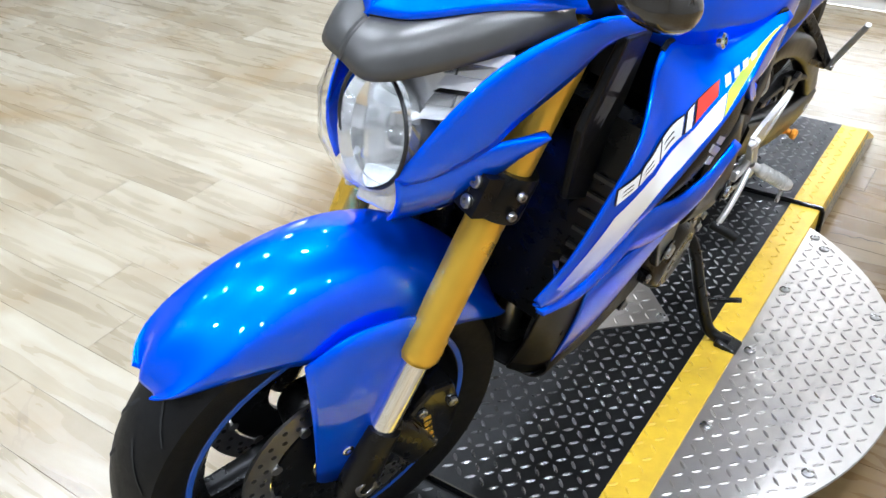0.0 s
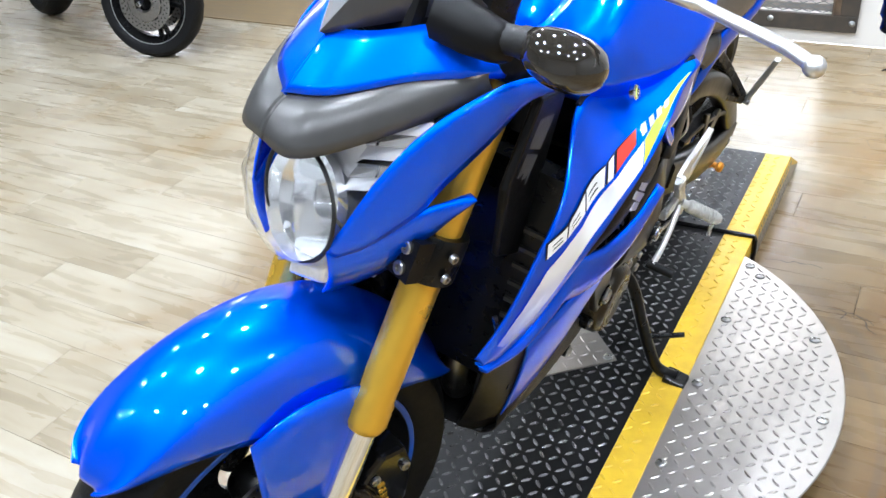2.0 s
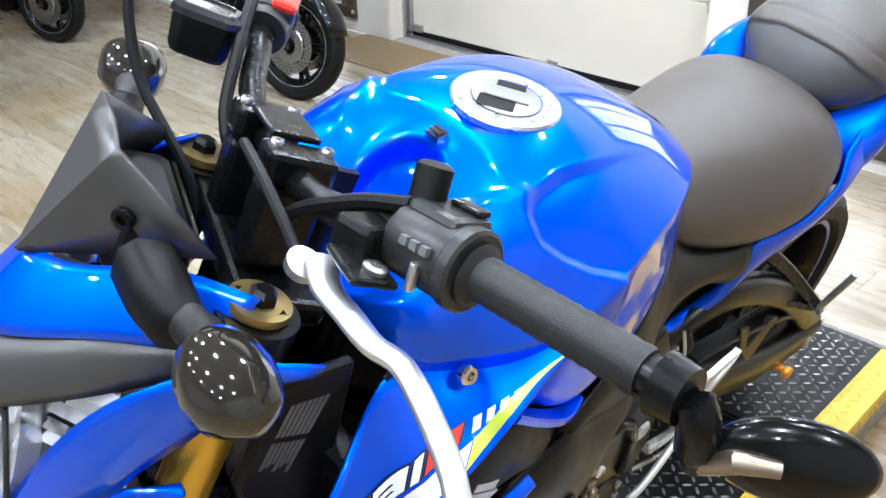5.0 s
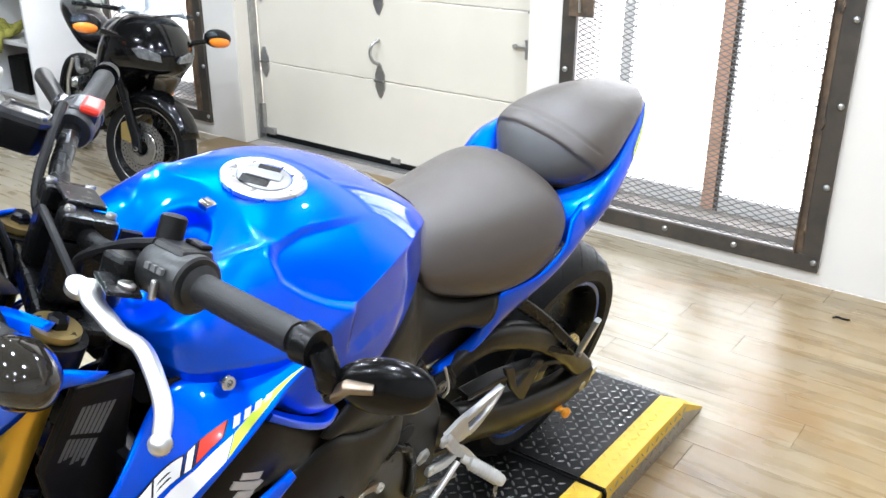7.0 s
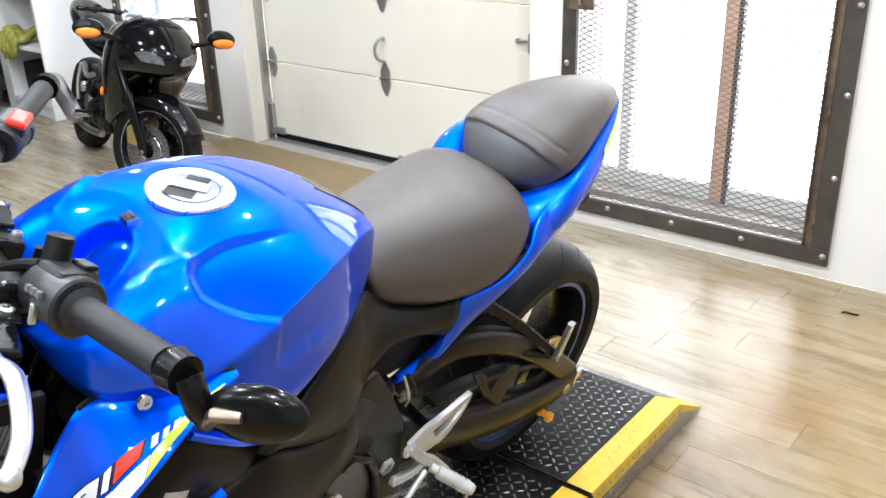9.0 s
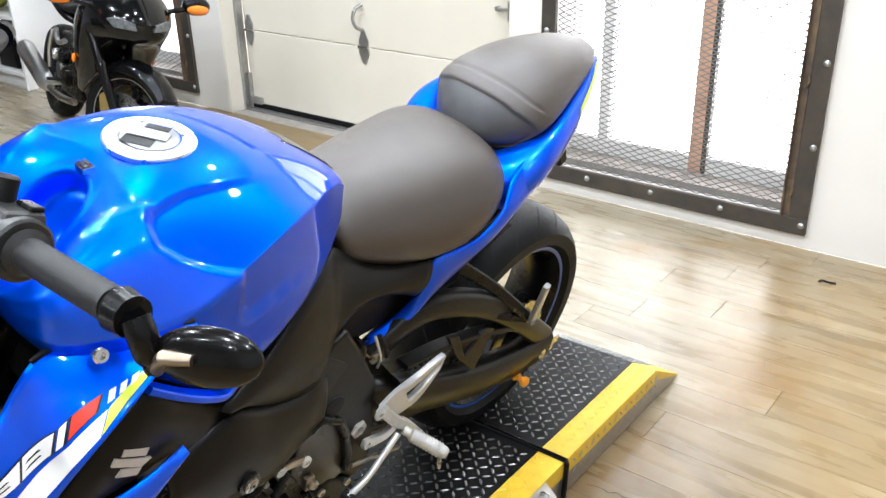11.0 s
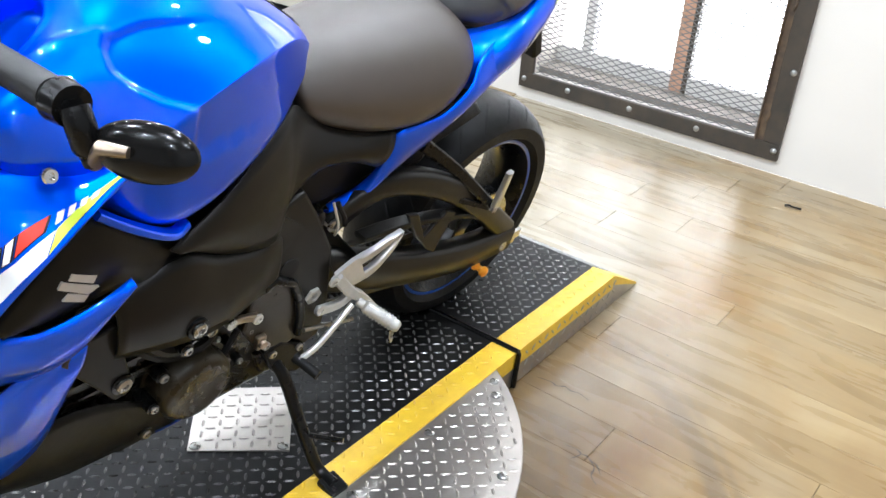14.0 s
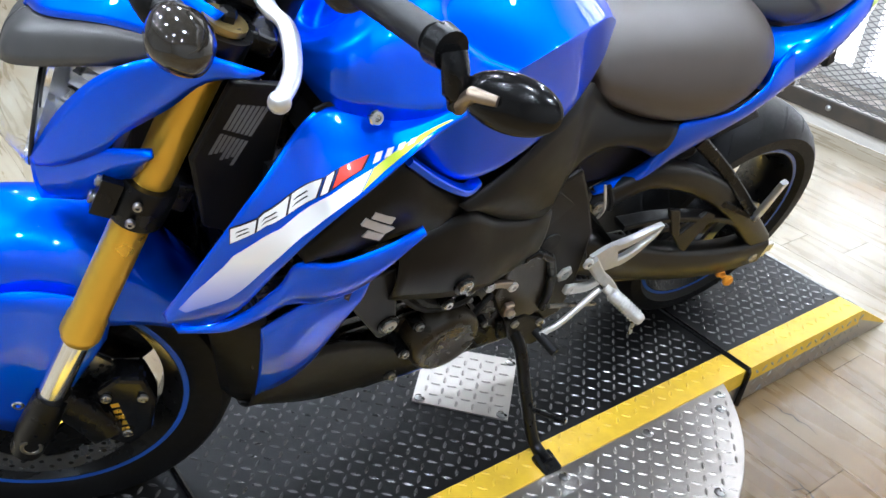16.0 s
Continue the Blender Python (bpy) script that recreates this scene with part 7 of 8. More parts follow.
fpart("lever_plate", bm, BLACK_MET, None, "black lever clamp plate", smooth=False, bevel=0.004)
fbolt((0.238, 0.003, 0.844), 0.0085, (0, 0, 1), STEEL, 0.004)
# brake reservoir on the right bar
mr = Matrix.Translation((-0.186, -0.012, 0.858)) @ Matrix.Rotation(radians(-22), 4, "Z")
bm = bmesh.new()
loft(bm, [[mr @ Vector((x * w, y * w, z)) for x, y in ((-0.030, -0.020), (-0.022, -0.030), (0.022, -0.030), (0.030, -0.020), (0.030, 0.022), (0.020, 0.032), (-0.020, 0.032), (-0.030, 0.022))] for z, w in ((-0.024, 0.80), (-0.016, 0.92), (0.014, 1.0))])
fpart("brake_reservoir", bm, BLACK_PL, None, "black brake fluid reservoir", angle=30, bevel=0.002)
bm = bmesh.new()
loft(bm, [[mr @ Vector((x * w, y * w, z)) for x, y in ((-0.032, -0.021), (-0.023, -0.032), (0.023, -0.032), (0.032, -0.021), (0.032, 0.023), (0.021, 0.034), (-0.021, 0.034), (-0.032, 0.023))] for z, w in ((0.0145, 1.0), (0.021, 1.0), (0.026, 0.84), (0.0265, 0.70), (0.0245, 0.66))])
lid = fpart("reservoir_lid", bm, LIDM, None, "black ribbed reservoir lid", angle=25)
for sx, sy in ((-0.021, -0.022), (0.021, 0.024)):
    fbolt(mr @ Vector((sx, sy, 0.0262)), 0.0035, (0, 0, 1), STEEL, 0.002)
# cables
for pth, rr in (([(0.194, -0.022, 0.818), (0.13, -0.038, 0.845), (0.05, -0.03, 0.84), (0.02, 0.02, 0.78), (0.03, 0.08, 0.70)], 0.0042), ([(-0.20, -0.06, 0.90), (-0.17, -0.095, 0.905), (-0.13, -0.075, 0.82), (-0.06, -0.01, 0.72), (-0.10, -0.03, 0.55)], 0.005),
                ([(-0.20, 0.03, 0.90), (-0.14, 0.01, 0.86), (-0.08, 0.00, 0.80), (-0.03, 0.04, 0.74)], 0.006), ([(0.21, 0.03, 0.88), (0.15, 0.02, 0.85), (0.08, 0.01, 0.80), (0.02, 0.05, 0.74)], 0.006),
                ([(-0.115, 0.06, 0.10), (-0.12, 0.07, 0.25), (-0.09, 0.06, 0.42), (-0.03, 0.03, 0.50)], 0.005)):
    bm = tube(bmesh.new(), smooth_path(pth, 5), rr, 8)
    fpart("cable", bm, RUBBER, None, "black control cable")
FRONT = FRONT_0
# ignition key switch
bm = bmesh.new()
cyl(bm, (0, 0.085, 0.72), (0, 0.085, 0.785), 0.018, 20)
box(bm, -0.004, 0.075, 0.785, 0.004, 0.10, 0.815)
fpart("ignition_key", bm, BLACK_PL, None, "black ignition switch and key", angle=30)
# bar-end mirror on the left
bm = bmesh.new()
end = (FRONT @ TILT7) @ on_bar(1, 0.410)
tube(bm, smooth_path([end, end + Vector((0.008, 0.0, -0.010)), end + Vector((0.012, 0.004, -0.030)), end + Vector((0.014, 0.008, -0.044))], 4), [0.012] * 9 + [0.009] * 4, 12)
part("mirror_clamp", bm, BLACK_MET, bike, "black bar-end mirror clamp")
MN, ML = Vector((0.463, -0.797, 0.389)).normalized(), Vector((0.822, 0.550, 0.148))
ML = (ML - MN * ML.dot(MN)).normalized()
MS = MN.cross(ML)
mc = Vector((0.452, -1.172, 1.140))
mm = Matrix(((ML.x, MS.x, MN.x, mc.x), (ML.y, MS.y, MN.y, mc.y), (ML.z, MS.z, MN.z, mc.z), (0, 0, 0, 1)))
rows = []
for r, z in ((0.02, 0.016), (0.6, 0.013), (0.9, 0.007), (1.0, 0.0), (0.985, -0.006), (0.93, -0.008), (0.02, -0.008)):
    rows.append([mm @ Vector((0.043 * r * math.cos(t), 0.0245 * r * math.sin(t), z * 0.6)) for t in [2 * math.pi * k / 40 for k in range(40)]])
bm = loft(bmesh.new(), rows)
mir = part("mirror_head", bm, SMOKE_BLK, bike, "oval dark bar-end mirror head", angle=60)
bm = tube(bmesh.new(), [end + Vector((0.014, 0.008, -0.044)), mc + MN * 0.012 - ML * 0.029, mc + MN * 0.012 - ML * 0.008], [0.0075, 0.0065, 0.0045], 12)
part("mirror_stalk", bm, STEEL_WARM, bike, "worn bare metal mirror stalk")
CX = CXB
# ---- black touring motorcycles along the far side ----
def tourer(m, label):
    global CX
    keep, CX = CX, 0.0
    t = thing("touring_motorcycle", m, label, "motorcycle", "parked black motorcycles")
    wheel(t, 0.312, 0.170, 0.222, pose(0, 0, 0.312), 3, "black rear wheel", True, False)
    steer = pose(0, -1.45, 0.300) @ pose(0, 0, 0, 0, 0, 32)
    fw = wheel(t, 0.300, 0.120, 0.221, steer, 5, "black front wheel with polished rim lip and floating discs", False, False)
    for s in (-1, 1):
        brake_disc(fw, s * 0.075, 0.105, 0.150, STEEL)
        bm = lathe(bmesh.new(), [(s * 0.080, 0.04), (s * 0.080, 0.098), (s * 0.086, 0.094), (s * 0.088, 0.05)], 40)
        part("disc_bell", bm, STEEL, fw, "grey steel disc bell")
        bm = lathe(bmesh.new(), [(s * 0.0455, 0.219), (s * 0.0475, 0.222), (s * 0.0475, 0.226), (s * 0.0455, 0.226)], 64)
        part("rim_lip", bm, ALU, fw, "polished rim lip")
        bm = bmesh.new()
        slab(bm, [(0.05, 0.02), (0.12, 0.03), (0.13, 0.12), (0.08, 0.15), (0.045, 0.10)], 0.045, steer @ Matrix.Translation((s * 0.095 + 0.022, 0, 0)))
        part("brake_caliper", bm, BRASS, t, "gold brake caliper", smooth=False, bevel=0.008)
        bm = tube(bmesh.new(), [steer @ Vector((s * 0.11, 0, -0.02)), steer @ Vector((s * 0.11, 0.02, 0.06)), steer @ Vector((s * 0.11, 0.26, 0.58))], [0.028, 0.030, 0.026], 16)
        part("fork_leg", bm, GLOSSBLK, t, "black fork leg")
        bm = lathe(bmesh.new(), [(s * 0.125, 0.0005), (s * 0.140, 0.008), (s * 0.138, 0.014), (s * 0.12, 0.016)], 16, steer, closed=False)
        part("axle_end", bm, STEEL, t)
    rows = []
    for deg, rt, drop in ((70, 0.318, 0.03), (50, 0.345, 0.06), (20, 0.355, 0.09), (-10, 0.350, 0.09), (-45, 0.338, 0.05), (-70, 0.330, 0.03)):
        a = radians(deg)
        rows.append([steer @ Vector((x * 0.085, -(rt - d) * math.sin(a), (rt - d) * math.cos(a))) for x, d in ((-1, drop), (-0.9, 0.03), (-0.45, 0.006), (0, 0), (0.45, 0.006), (0.9, 0.03), (1, drop))])
    bm = loft(bmesh.new(), rows, cap=False, closed=False)
    o = part("front_mudguard", bm, GLOSSBLK, t, "gloss black front mudguard", sub=1, angle=180)
    o.modifiers.new("solidify", "SOLIDIFY").thickness = 0.004
    # upper fairing with two lamps and a screen
    body("fairing", [
        [(0, -1.66, 0.83), (0.06, -1.655, 0.83), (0.11, -1.62, 0.83), (0.12, -1.60, 0.80), (0.08, -1.62, 0.76), (0, -1.63, 0.75)],
        [(0, -1.58, 0.95), (0.085, -1.57, 0.94), (0.180, -1.50, 0.905), (0.225, -1.47, 0.84), (0.16, -1.50, 0.73), (0, -1.54, 0.71)],
        [(0, -1.42, 1.06), (0.11, -1.40, 1.04), (0.215, -1.34, 0.965), (0.268, -1.31, 0.84), (0.21, -1.33, 0.68), (0, -1.36, 0.66)],
        [(0, -1.28, 1.04), (0.12, -1.26, 1.03), (0.23, -1.18, 0.94), (0.255, -1.16, 0.74), (0.20, -1.14, 0.44), (0, -1.15, 0.42)],
        [(0, -1.12, 0.98), (0.10, -1.10, 0.97), (0.21, -1.02, 0.88), (0.22, -1.00, 0.66), (0.18, -1.00, 0.34), (0, -1.0, 0.32)],
        [(0, -0.98, 0.90), (0.06, -0.95, 0.88), (0.13, -0.90, 0.76), (0.17, -0.90, 0.50), (0.15, -0.90, 0.25), (0, -0.90, 0.24)],
        [(0, -0.90, 0.80), (0.05, -0.88, 0.78), (0.10, -0.86, 0.60), (0.13, -0.85, 0.42), (0.11, -0.85, 0.22), (0, -0.85, 0.21)],
    ], GLOSSBLK, t, "gloss black full fairing")
    for s in (1, -1):
        bm = bmesh.new()
        loft(bm, [[(s * 0.045, -1.655, 0.806), (s * 0.058, -1.650, 0.846), (s * 0.130, -1.590, 0.870), (s * 0.178, -1.535, 0.852), (s * 0.150, -1.580, 0.812)], [(s * 0.045, -1.60, 0.806), (s * 0.058, -1.60, 0.846), (s * 0.130, -1.545, 0.870), (s * 0.172, -1.505, 0.852), (s * 0.145, -1.54, 0.812)]])
        part("headlight", bm, LAMPGLASS, t, "clear slanted headlight", bevel=0.006)
        bm = tube(bmesh.new(), [(s * 0.20, -1.38, 0.899), (s * 0.30, -1.37, 0.919)], 0.016, 10)
        part("mirror_arm", bm, GLOSSBLK, t)
        bm = bmesh.new()
        bmesh.ops.create_uvsphere(bm, u_segments=20, v_segments=12, radius=1.0, matrix=Matrix.Translation((s * 0.375, -1.36, 0.944)) @ Matrix.Diagonal((0.085, 0.045, 0.055, 1)))
        mh = part("mirror_housing", bm, GLOSSBLK, t, "gloss black mirror housing with an amber indicator")
        bm = bmesh.new()
        bmesh.ops.create_uvsphere(bm, u_segments=16, v_segments=10, radius=1.0, matrix=Matrix.Translation((s * 0.380, -1.385, 0.926)) @ Matrix.Diagonal((0.066, 0.034, 0.032, 1)))
        part("indicator_lens", bm, AMBER, mh, "amber indicator lens")
        bm = bmesh.new()
        bmesh.ops.create_uvsphere(bm, u_segments=14, v_segments=8, radius=1.0, matrix=Matrix.Translation((s * 0.226, -1.10, 0.57)) @ Matrix.Diagonal((0.012, 0.022, 0.026, 1)))
        part("side_marker", bm, AMBER, t, "amber side marker")
    scr2 = Skin([(-0.10, -1.24, 1.19), (-0.055, -1.28, 1.22), (0.0, -1.295, 1.228), (0.055, -1.28, 1.22), (0.10, -1.24, 1.19)], [(-0.20, -1.33, 1.02), (-0.11, -1.44, 1.04), (0, -1.47, 1.045), (0.11, -1.44, 1.04), (0.20, -1.33, 1.02)], 0.02, (0, -1, 0.5))
    o = part("windscreen", scr2.mesh(16, 8), SCREEN, t, "clear tinted windscreen", angle=180)
    o.modifiers.new("solidify", "SOLIDIFY").thickness = 0.003
    body("fuel_tank", [[(0, -1.06, 0.92), (0.09, -1.06, 0.91), (0.14, -1.06, 0.86), (0.13, -1.06, 0.78), (0, -1.06, 0.76)], [(0, -0.9, 1.0), (0.10, -0.9, 0.98), (0.16, -0.9, 0.90), (0.14, -0.9, 0.76), (0, -0.9, 0.74)], [(0, -0.70, 0.93), (0.08, -0.7, 0.92), (0.12, -0.7, 0.86), (0.11, -0.7, 0.76), (0, -0.7, 0.74)], [(0, -0.60, 0.84), (0.05, -0.6, 0.84), (0.08, -0.6, 0.81), (0.07, -0.6, 0.77), (0, -0.6, 0.76)]], GLOSSBLK, t, "gloss black fuel tank")
    body("seat", [[(0, -0.62, 0.84), (0.08, -0.62, 0.83), (0.12, -0.62, 0.79), (0, -0.62, 0.76)], [(0, -0.45, 0.81), (0.12, -0.45, 0.80), (0.16, -0.45, 0.75), (0, -0.45, 0.72)], [(0, -0.25, 0.84), (0.12, -0.25, 0.83), (0.15, -0.25, 0.77), (0, -0.25, 0.74)], [(0, -0.18, 0.92), (0.10, -0.18, 0.91), (0.13, -0.18, 0.85), (0, -0.18, 0.8)], [(0, 0.12, 0.94), (0.08, 0.12, 0.93), (0.10, 0.12, 0.89), (0, 0.12, 0.86)]], BLACK_PL, t, "black vinyl seat")
    body("tail", [[(0, -0.50, 0.74), (0.13, -0.50, 0.73), (0.15, -0.5, 0.66), (0, -0.5, 0.62)], [(0, -0.15, 0.90), (0.14, -0.15, 0.89), (0.17, -0.15, 0.78), (0, -0.15, 0.70)], [(0, 0.20, 1.00), (0.13, 0.2, 0.98), (0.15, 0.2, 0.86), (0, 0.2, 0.80)], [(0, 0.34, 1.01), (0.07, 0.34, 1.00), (0.08, 0.34, 0.92), (0, 0.34, 0.89)]], GLOSSBLK, t, "gloss black tail")
    bm = bmesh.new()
    box(bm, -0.16, -0.95, 0.28, 0.16, -0.55, 0.66)
    box(bm, -0.06, -0.60, 0.30, 0.10, -0.02, 0.38)
    part("engine", bm, CASE, t, "dark engine", smooth=False, bevel=0.02)
    bm = lathe(bmesh.new(), [(-0.19, 0.0005), (-0.19, 0.05), (-0.17, 0.07), (-0.15, 0.07)], 24, Matrix.Translation((0, -0.60, 0.42)), closed=False)
    part("clutch_cover", bm, STEEL, t, "bare metal engine cover")
    for y, z, r, mt in ((-0.70, 0.52, 0.05, BLACK_MET), (-0.76, 0.40, 0.06, CASE), (-0.52, 0.50, 0.035, STEEL)):
        bm = lathe(bmesh.new(), [(-0.21, 0.0005), (-0.21, r * 0.7), (-0.195, r), (-0.15, r)], 20, Matrix.Translation((0, y, z)), closed=False)
        part("engine_cover", bm, mt, t)
    for pts, r in (([(-0.20, -0.80, 0.62), (-0.215, -0.70, 0.60), (-0.20, -0.58, 0.66)], 0.016), ([(-0.19, -0.46, 0.64), (-0.20, -0.42, 0.52), (-0.19, -0.40, 0.40)], 0.013), ([(-0.18, -0.66, 0.34), (-0.24, -0.56, 0.33), (-0.22, -0.44, 0.36)], 0.012)):
        bm = tube(bmesh.new(), smooth_path(pts, 4), r, 8)
        part("frame_tube", bm, ALU, t, "bare metal frame tube")
    bm = tube(bmesh.new(), smooth_path([(-0.14, -0.80, 0.25), (-0.17, -0.55, 0.24), (-0.20, -0.38, 0.28)]), 0.022, 12)
    part("exhaust_pipe", bm, STEEL, t, "steel exhaust pipe")
    bm = tube(bmesh.new(), [(-0.20, -0.42, 0.275), (-0.205, -0.36, 0.29), (-0.23, 0.08, 0.43), (-0.232, 0.12, 0.445)], [0.035, 0.055, 0.062, 0.050], 20)
    part("silencer", bm, ALU, t, "brushed aluminium silencer")
    bm = tube(bmesh.new(), [(-0.17, -0.62, 0.36), (-0.26, -0.62, 0.36)], 0.011, 10)
    part("footpeg", bm, RUBBER, t)
    bm = tube(bmesh.new(), smooth_path([(0.35, -1.00, 1.02), (0.2, -1.13, 1.03), (0, -1.17, 1.02), (-0.2, -1.13, 1.03), (-0.35, -1.00, 1.02)]), 0.014, 10)
    part("handlebar", bm, BLACK_MET, t)
    bm = tube(bmesh.new(), [(0.14, -0.68, 0.25), (0.27, -0.66, 0.035)], 0.012, 8)
    part("sidestand", bm, BLACK_MET, t, "black sidestand, down")
    CX = keep
    return t


BRASS = mat("brass_gold", (0.55, 0.40, 0.14), 0.35, 0.8, var=0.2, scale=40)
LAMPGLASS = mat("clear_lamp", (0.32, 0.33, 0.34), 0.08, 0.6, var=0.8, scale=45)
SCREEN = mat("tinted_screen", (0.72, 0.80, 0.90), 0.06, trans=0.85, ior=1.15)
near_t = tourer(pose(-3.969, 3.783, 0) @ pose(0, 0, 0, 0, 0, 73.2) @ pose(0, 0, 0, 0, 11.5, 0) @ Matrix.Scale(0.86, 4), "gloss black sport touring motorcycle parked by the wall")
for x, y, a in ((-4.50, 3.06, 84), (-5.55, 3.20, 80), (-3.60, 2.18, 100)):
    mm = pose(x, y, 0) @ pose(0, 0, 0, 0, 0, a) @ pose(0, 1.25, 0) @ pose(0, 0, 0, 0, 6, 0) @ Matrix.Scale(0.86, 4)
    copy_thing(near_t, mm)
tagged(near_t, "gloss black sport touring motorcycle with gold calipers, parked")


# ---- shelf and cart by the wall ----
def bookcase():
    t = thing("bookcase", pose(-5.34, 3.97, 0), "white laminate bookcase with a cloth and a few boxes", "bookcase")
    w, d, h = 0.62, 0.40, 1.9
    for nm, c in (("side_panel", (0, 0, 0, 0.10, d, h)), ("side_panel", (w - 0.022, 0, 0, w, d, h)), ("back_panel", (0.10, d - 0.012, 0, w - 0.022, d, h)), ("plinth", (0.10, 0.03, 0, w - 0.022, 0.05, 0.09))):
        part(nm, boxm(*c), SHELFW, t, smooth=False, bevel=0.002)
    for z in (0.10, 0.47, 0.84, 1.22, 1.6, 1.88):
        part("shelf_board", boxm(0.101, 0.0, z - 0.012, w - 0.0225, d - 0.013, z + 0.012), SHELFW, t, smooth=False, bevel=0.002)
    return t


bookcase()
tagged(part("storage_box", boxm(-5.13, 4.02, 0.113, -4.90, 4.25, 0.36), BLACK_PL, None, smooth=False, bevel=0.01), "black plastic storage box on the bottom shelf", "box")
bm = bmesh.new()
rng = random.Random(3)
for k in range(5):
    pts = []
    for j in range(7):
        pts.append((-5.15 + 0.036 * k + rng.uniform(-0.01, 0.01), 3.93 + 0.035 * j, 0.50 + 0.06 * math.sin(j * 0.7 + k) * (0.4 + 0.3 * rng.random()) + 0.05))
    pts = [(pts[0][0], 3.925, 0.43 - 0.03 * (k % 2))] + pts
    tube(bm, smooth_path(pts, 3), [0.022 + 0.007 * math.sin(i * 1.1 + k) for i in range(22)], 9)
tagged(part("cloth", bm, CLOTH, None, smooth=True, angle=180), "crumpled yellow-green cloth hanging off the shelf", "cloth")
for k, (c, hgt) in enumerate(((RED, 0.16), (WHITE_DEC, 0.19), (LIME, 0.15), (BLACK_PL, 0.18), (WHITE_DEC, 0.14))):
    tagged(part("manual", boxm(-5.17 + 0.045 * k, 4.05, 0.853, -5.132 + 0.045 * k, 4.22, 0.853 + hgt), c, None, smooth=False, bevel=0.002), "thin printed manual standing on the shelf", "book", "manuals on the shelf")


def tool_cart():
    t = thing("tool_cart", pose(-5.95, 3.85, 0), "grey steel tool cart with dark clutter on top", "cart")
    for x in (0.0, 0.46):
        for y in (0.0, 0.36):
            part("leg", boxm(x, y, 0.09, x + 0.03, y + 0.03, 0.86), DARKGREY, t, smooth=False, bevel=0.002)
            bm = bmesh.new()
            cyl(bm, (x + 0.002, y + 0.015, 0.045), (x + 0.028, y + 0.015, 0.045), 0.045, 18)
            part("caster", bm, RUBBER, t)
    for z in (0.14, 0.50, 0.86):
        bm = boxm(-0.01, -0.01, z - 0.02, 0.50, 0.40, z + 0.02)
        part("tray", bm, DARKGREY, t, smooth=False, bevel=0.004)
    part("handle", tube(bmesh.new(), smooth_path([(0.5, 0.02, 0.84), (0.56, 0.05, 0.9), (0.56, 0.34, 0.9), (0.5, 0.37, 0.84)]), 0.012, 10), STEEL, t)
    return t


DARKGREY = mat("dark_grey_steel", (0.10, 0.10, 0.11), 0.45, 0.5, var=0.3, scale=20)
tool_cart()
for k, (x, y, z, sx, sy, sz, mt) in enumerate(((-5.9, 3.92, 0.883, 0.2, 0.16, 0.12, BLACK_PL), (-5.66, 3.92, 0.883, 0.12, 0.2, 0.08, YELLOW), (-5.9, 3.92, 0.523, 0.3, 0.2, 0.16, BLACK_PL))):
    tagged(part("tool_case", boxm(x, y, z, x + sx, y + sy, z + sz), mt, None, smooth=False, bevel=0.01), "small hard plastic tool case on the cart", "tool case", "cases on the cart")

# ---- floor planks ----
def floor_planks():
    w, ln, gap = 0.145, 1.22, 0.0005
    rng = random.Random(5)
    meshes = {}
    near, far = [], bmesh.new()
    j = 0
    y = WALL_Y - 0.004
    while y > YS + 0.3:
        x = XW + 0.002 - rng.random() * ln
        while x < XE:
            a, b = max(x + gap, XW + 0.002), min(x + ln - gap, XE - 0.002)
            if b - a > 0.02:
                y0, y1 = y - w + gap, y
                if -5.4 < (a + b) / 2 < 2.0 and y0 > -0.6 and len(near) < 300:
                    near.append((a, b, y0, y1))
                else:
                    far_box(far, a, y0, b, y1)
            x += ln
        y -= w
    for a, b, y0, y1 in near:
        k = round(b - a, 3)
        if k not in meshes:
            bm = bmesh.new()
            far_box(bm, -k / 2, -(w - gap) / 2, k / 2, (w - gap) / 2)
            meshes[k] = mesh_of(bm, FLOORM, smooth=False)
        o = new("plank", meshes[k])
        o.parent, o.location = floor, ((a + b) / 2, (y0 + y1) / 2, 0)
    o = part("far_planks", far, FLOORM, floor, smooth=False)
    o["kind"] = "stuff"


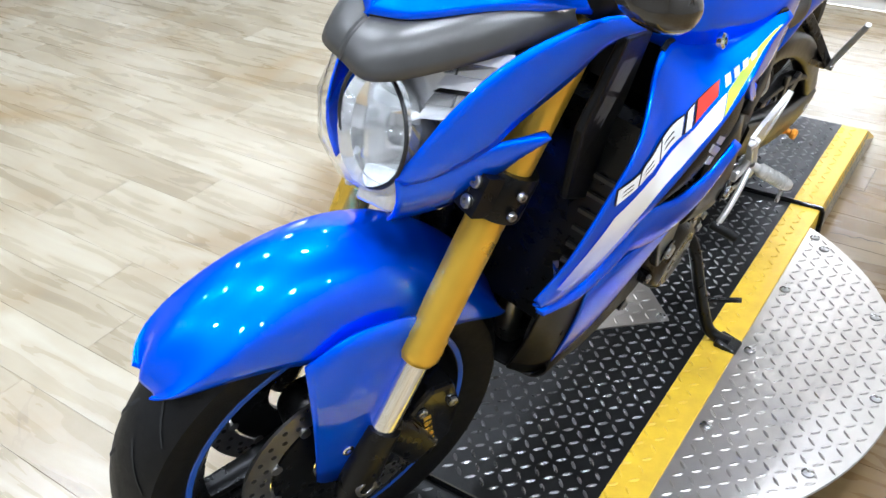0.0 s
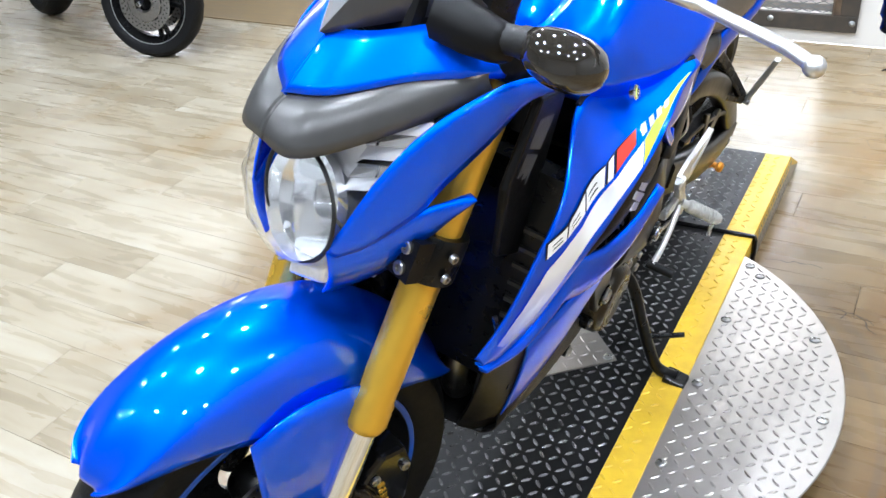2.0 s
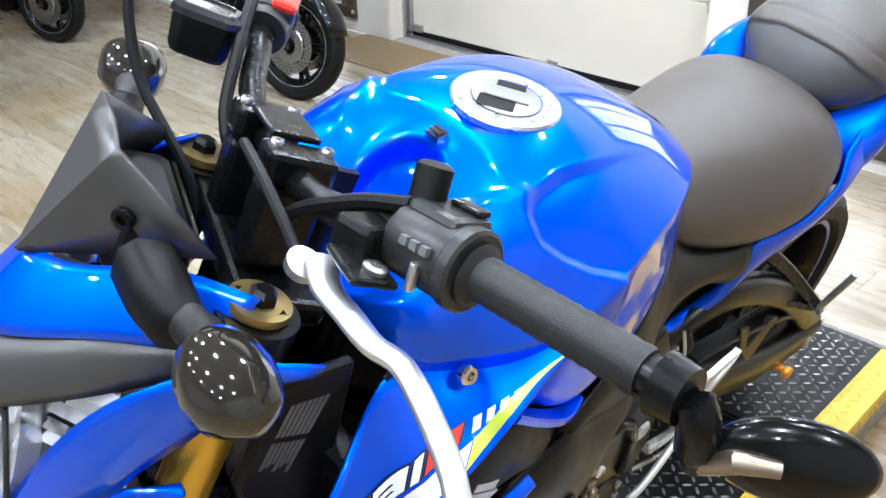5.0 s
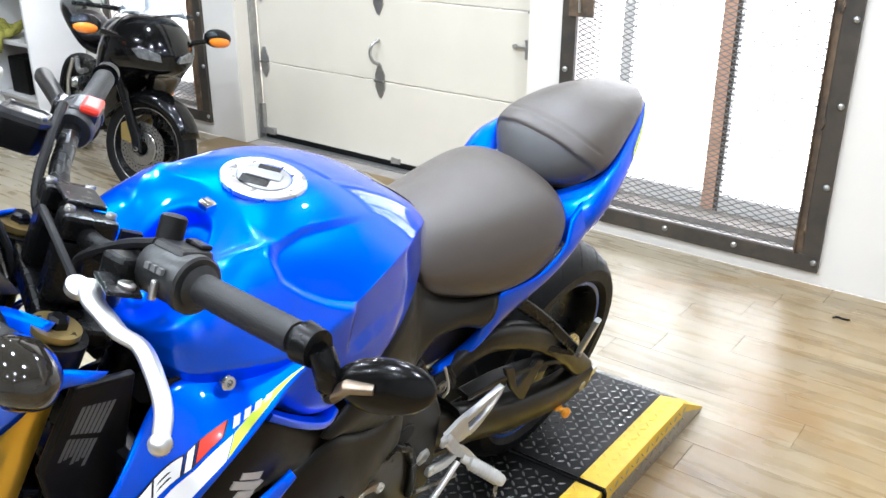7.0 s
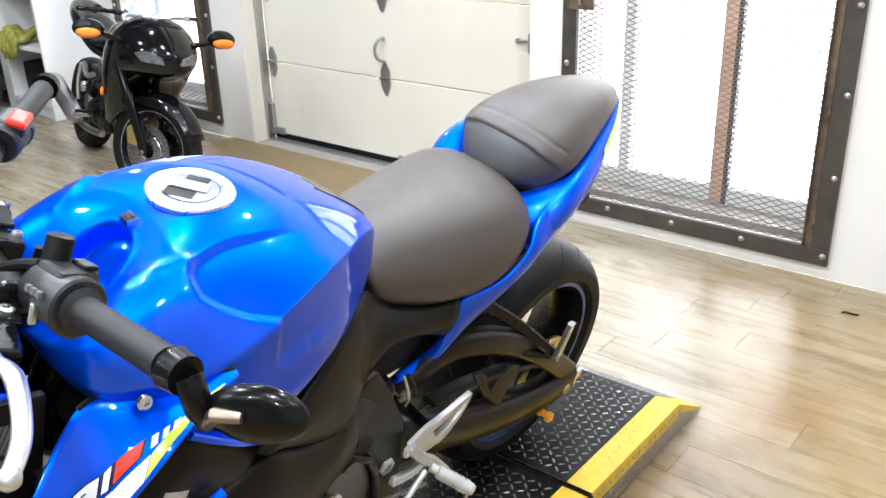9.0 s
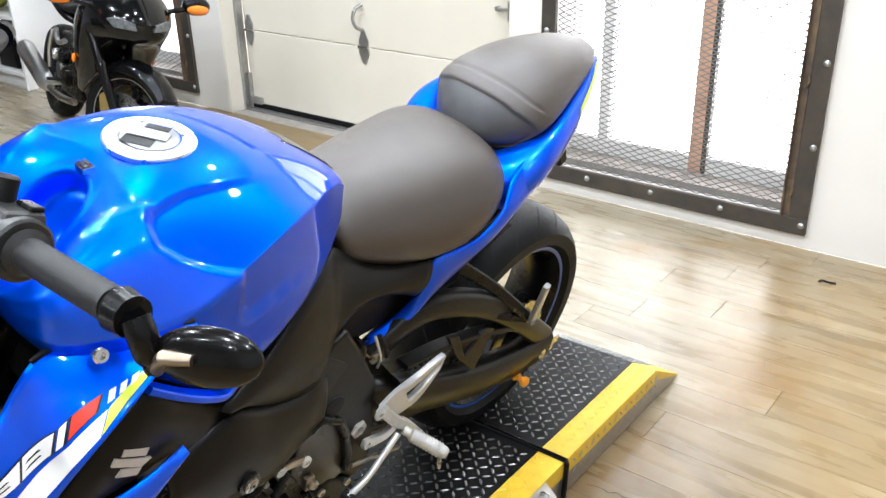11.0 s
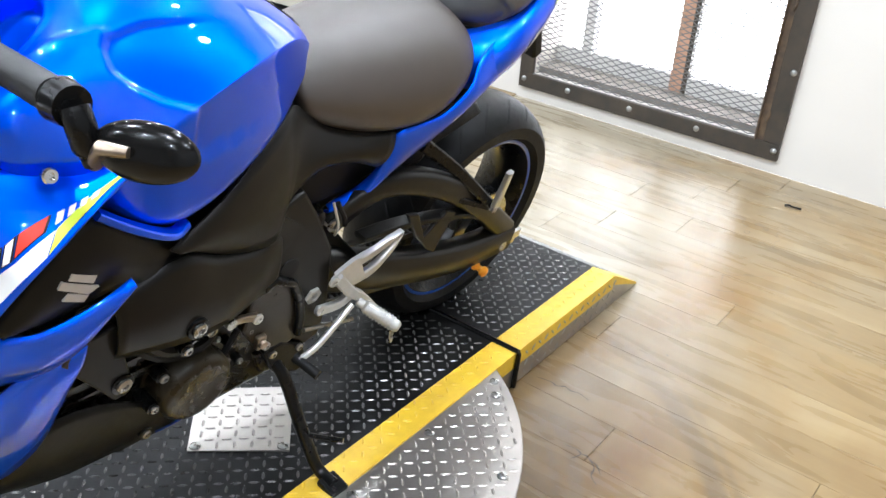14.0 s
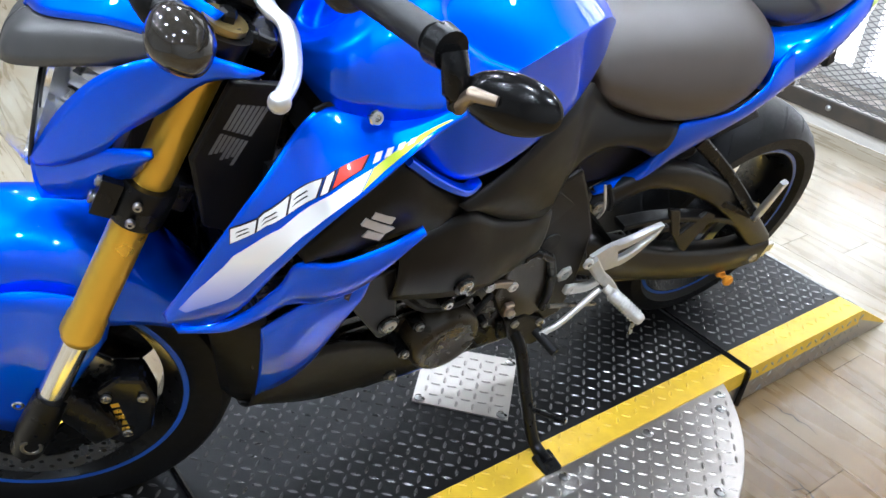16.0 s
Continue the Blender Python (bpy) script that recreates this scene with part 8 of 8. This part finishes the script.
def far_box(bm, x0, y0, x1, y1):
    c = 0.0005
    lo = [bm.verts.new(p) for p in ((x0, y0, -0.0075), (x1, y0, -0.0075), (x1, y1, -0.0075), (x0, y1, -0.0075))]
    mid = [bm.verts.new(p) for p in ((x0, y0, -c), (x1, y0, -c), (x1, y1, -c), (x0, y1, -c))]
    top = [bm.verts.new(p) for p in ((x0 + c, y0 + c, 0), (x1 - c, y0 + c, 0), (x1 - c, y1 - c, 0), (x0 + c, y1 - c, 0))]
    bm.faces.new(top)
    for k in range(4):
        n = (k + 1) % 4
        bm.faces.new((lo[k], lo[n], mid[n], mid[k]))
        bm.faces.new((mid[k], mid[n], top[n], top[k]))


floor_planks()
CRACKM = mat("dark_floor_crack", (0.020, 0.015, 0.010), 0.8, var=0.3)
for pts in (((0.225, 2.684), (0.262, 2.692), (0.281, 2.687), (0.299, 2.699), (0.318, 2.694), (0.340, 2.700), (0.370, 2.692)),
            ((0.412, 2.517), (0.436, 2.522), (0.455, 2.516), (0.468, 2.518), (0.482, 2.510), (0.500, 2.506), (0.520, 2.486)),
            ((0.455, 2.516), (0.450, 2.500), (0.444, 2.487)), ((0.482, 2.510), (0.500, 2.494), (0.506, 2.470), (0.530, 2.452))):
    bm = bmesh.new()
    path = smooth_path([(x, y, 0.0004) for x, y in pts], 3)
    edge = []
    for k, q in enumerate(path):
        d = (path[min(k + 1, len(path) - 1)] - path[max(k - 1, 0)]).normalized()
        w = Vector((-d.y, d.x, 0)) * (0.0008 + 0.0016 * math.sin(math.pi * k / (len(path) - 1)) * (0.6 + 0.4 * math.sin(k * 1.7)))
        edge.append((bm.verts.new(q - w), bm.verts.new(q + w)))
    for (a, b), (c, d) in zip(edge, edge[1:]):
        bm.faces.new((a, c, d, b))
    part("crack", bm, CRACKM, floor, "dark split in the worn floor", smooth=False)
bm = tube(bmesh.new(), smooth_path([(0.346, 4.131, 0.004), (0.358, 4.138, 0.007), (0.374, 4.130, 0.009), (0.388, 4.137, 0.006), (0.400, 4.146, 0.004)], 4), 0.0036, 8)
tagged(part("scrap", bm, RUBBER, None), "small twisted black rubber scrap on the floor", "scrap")
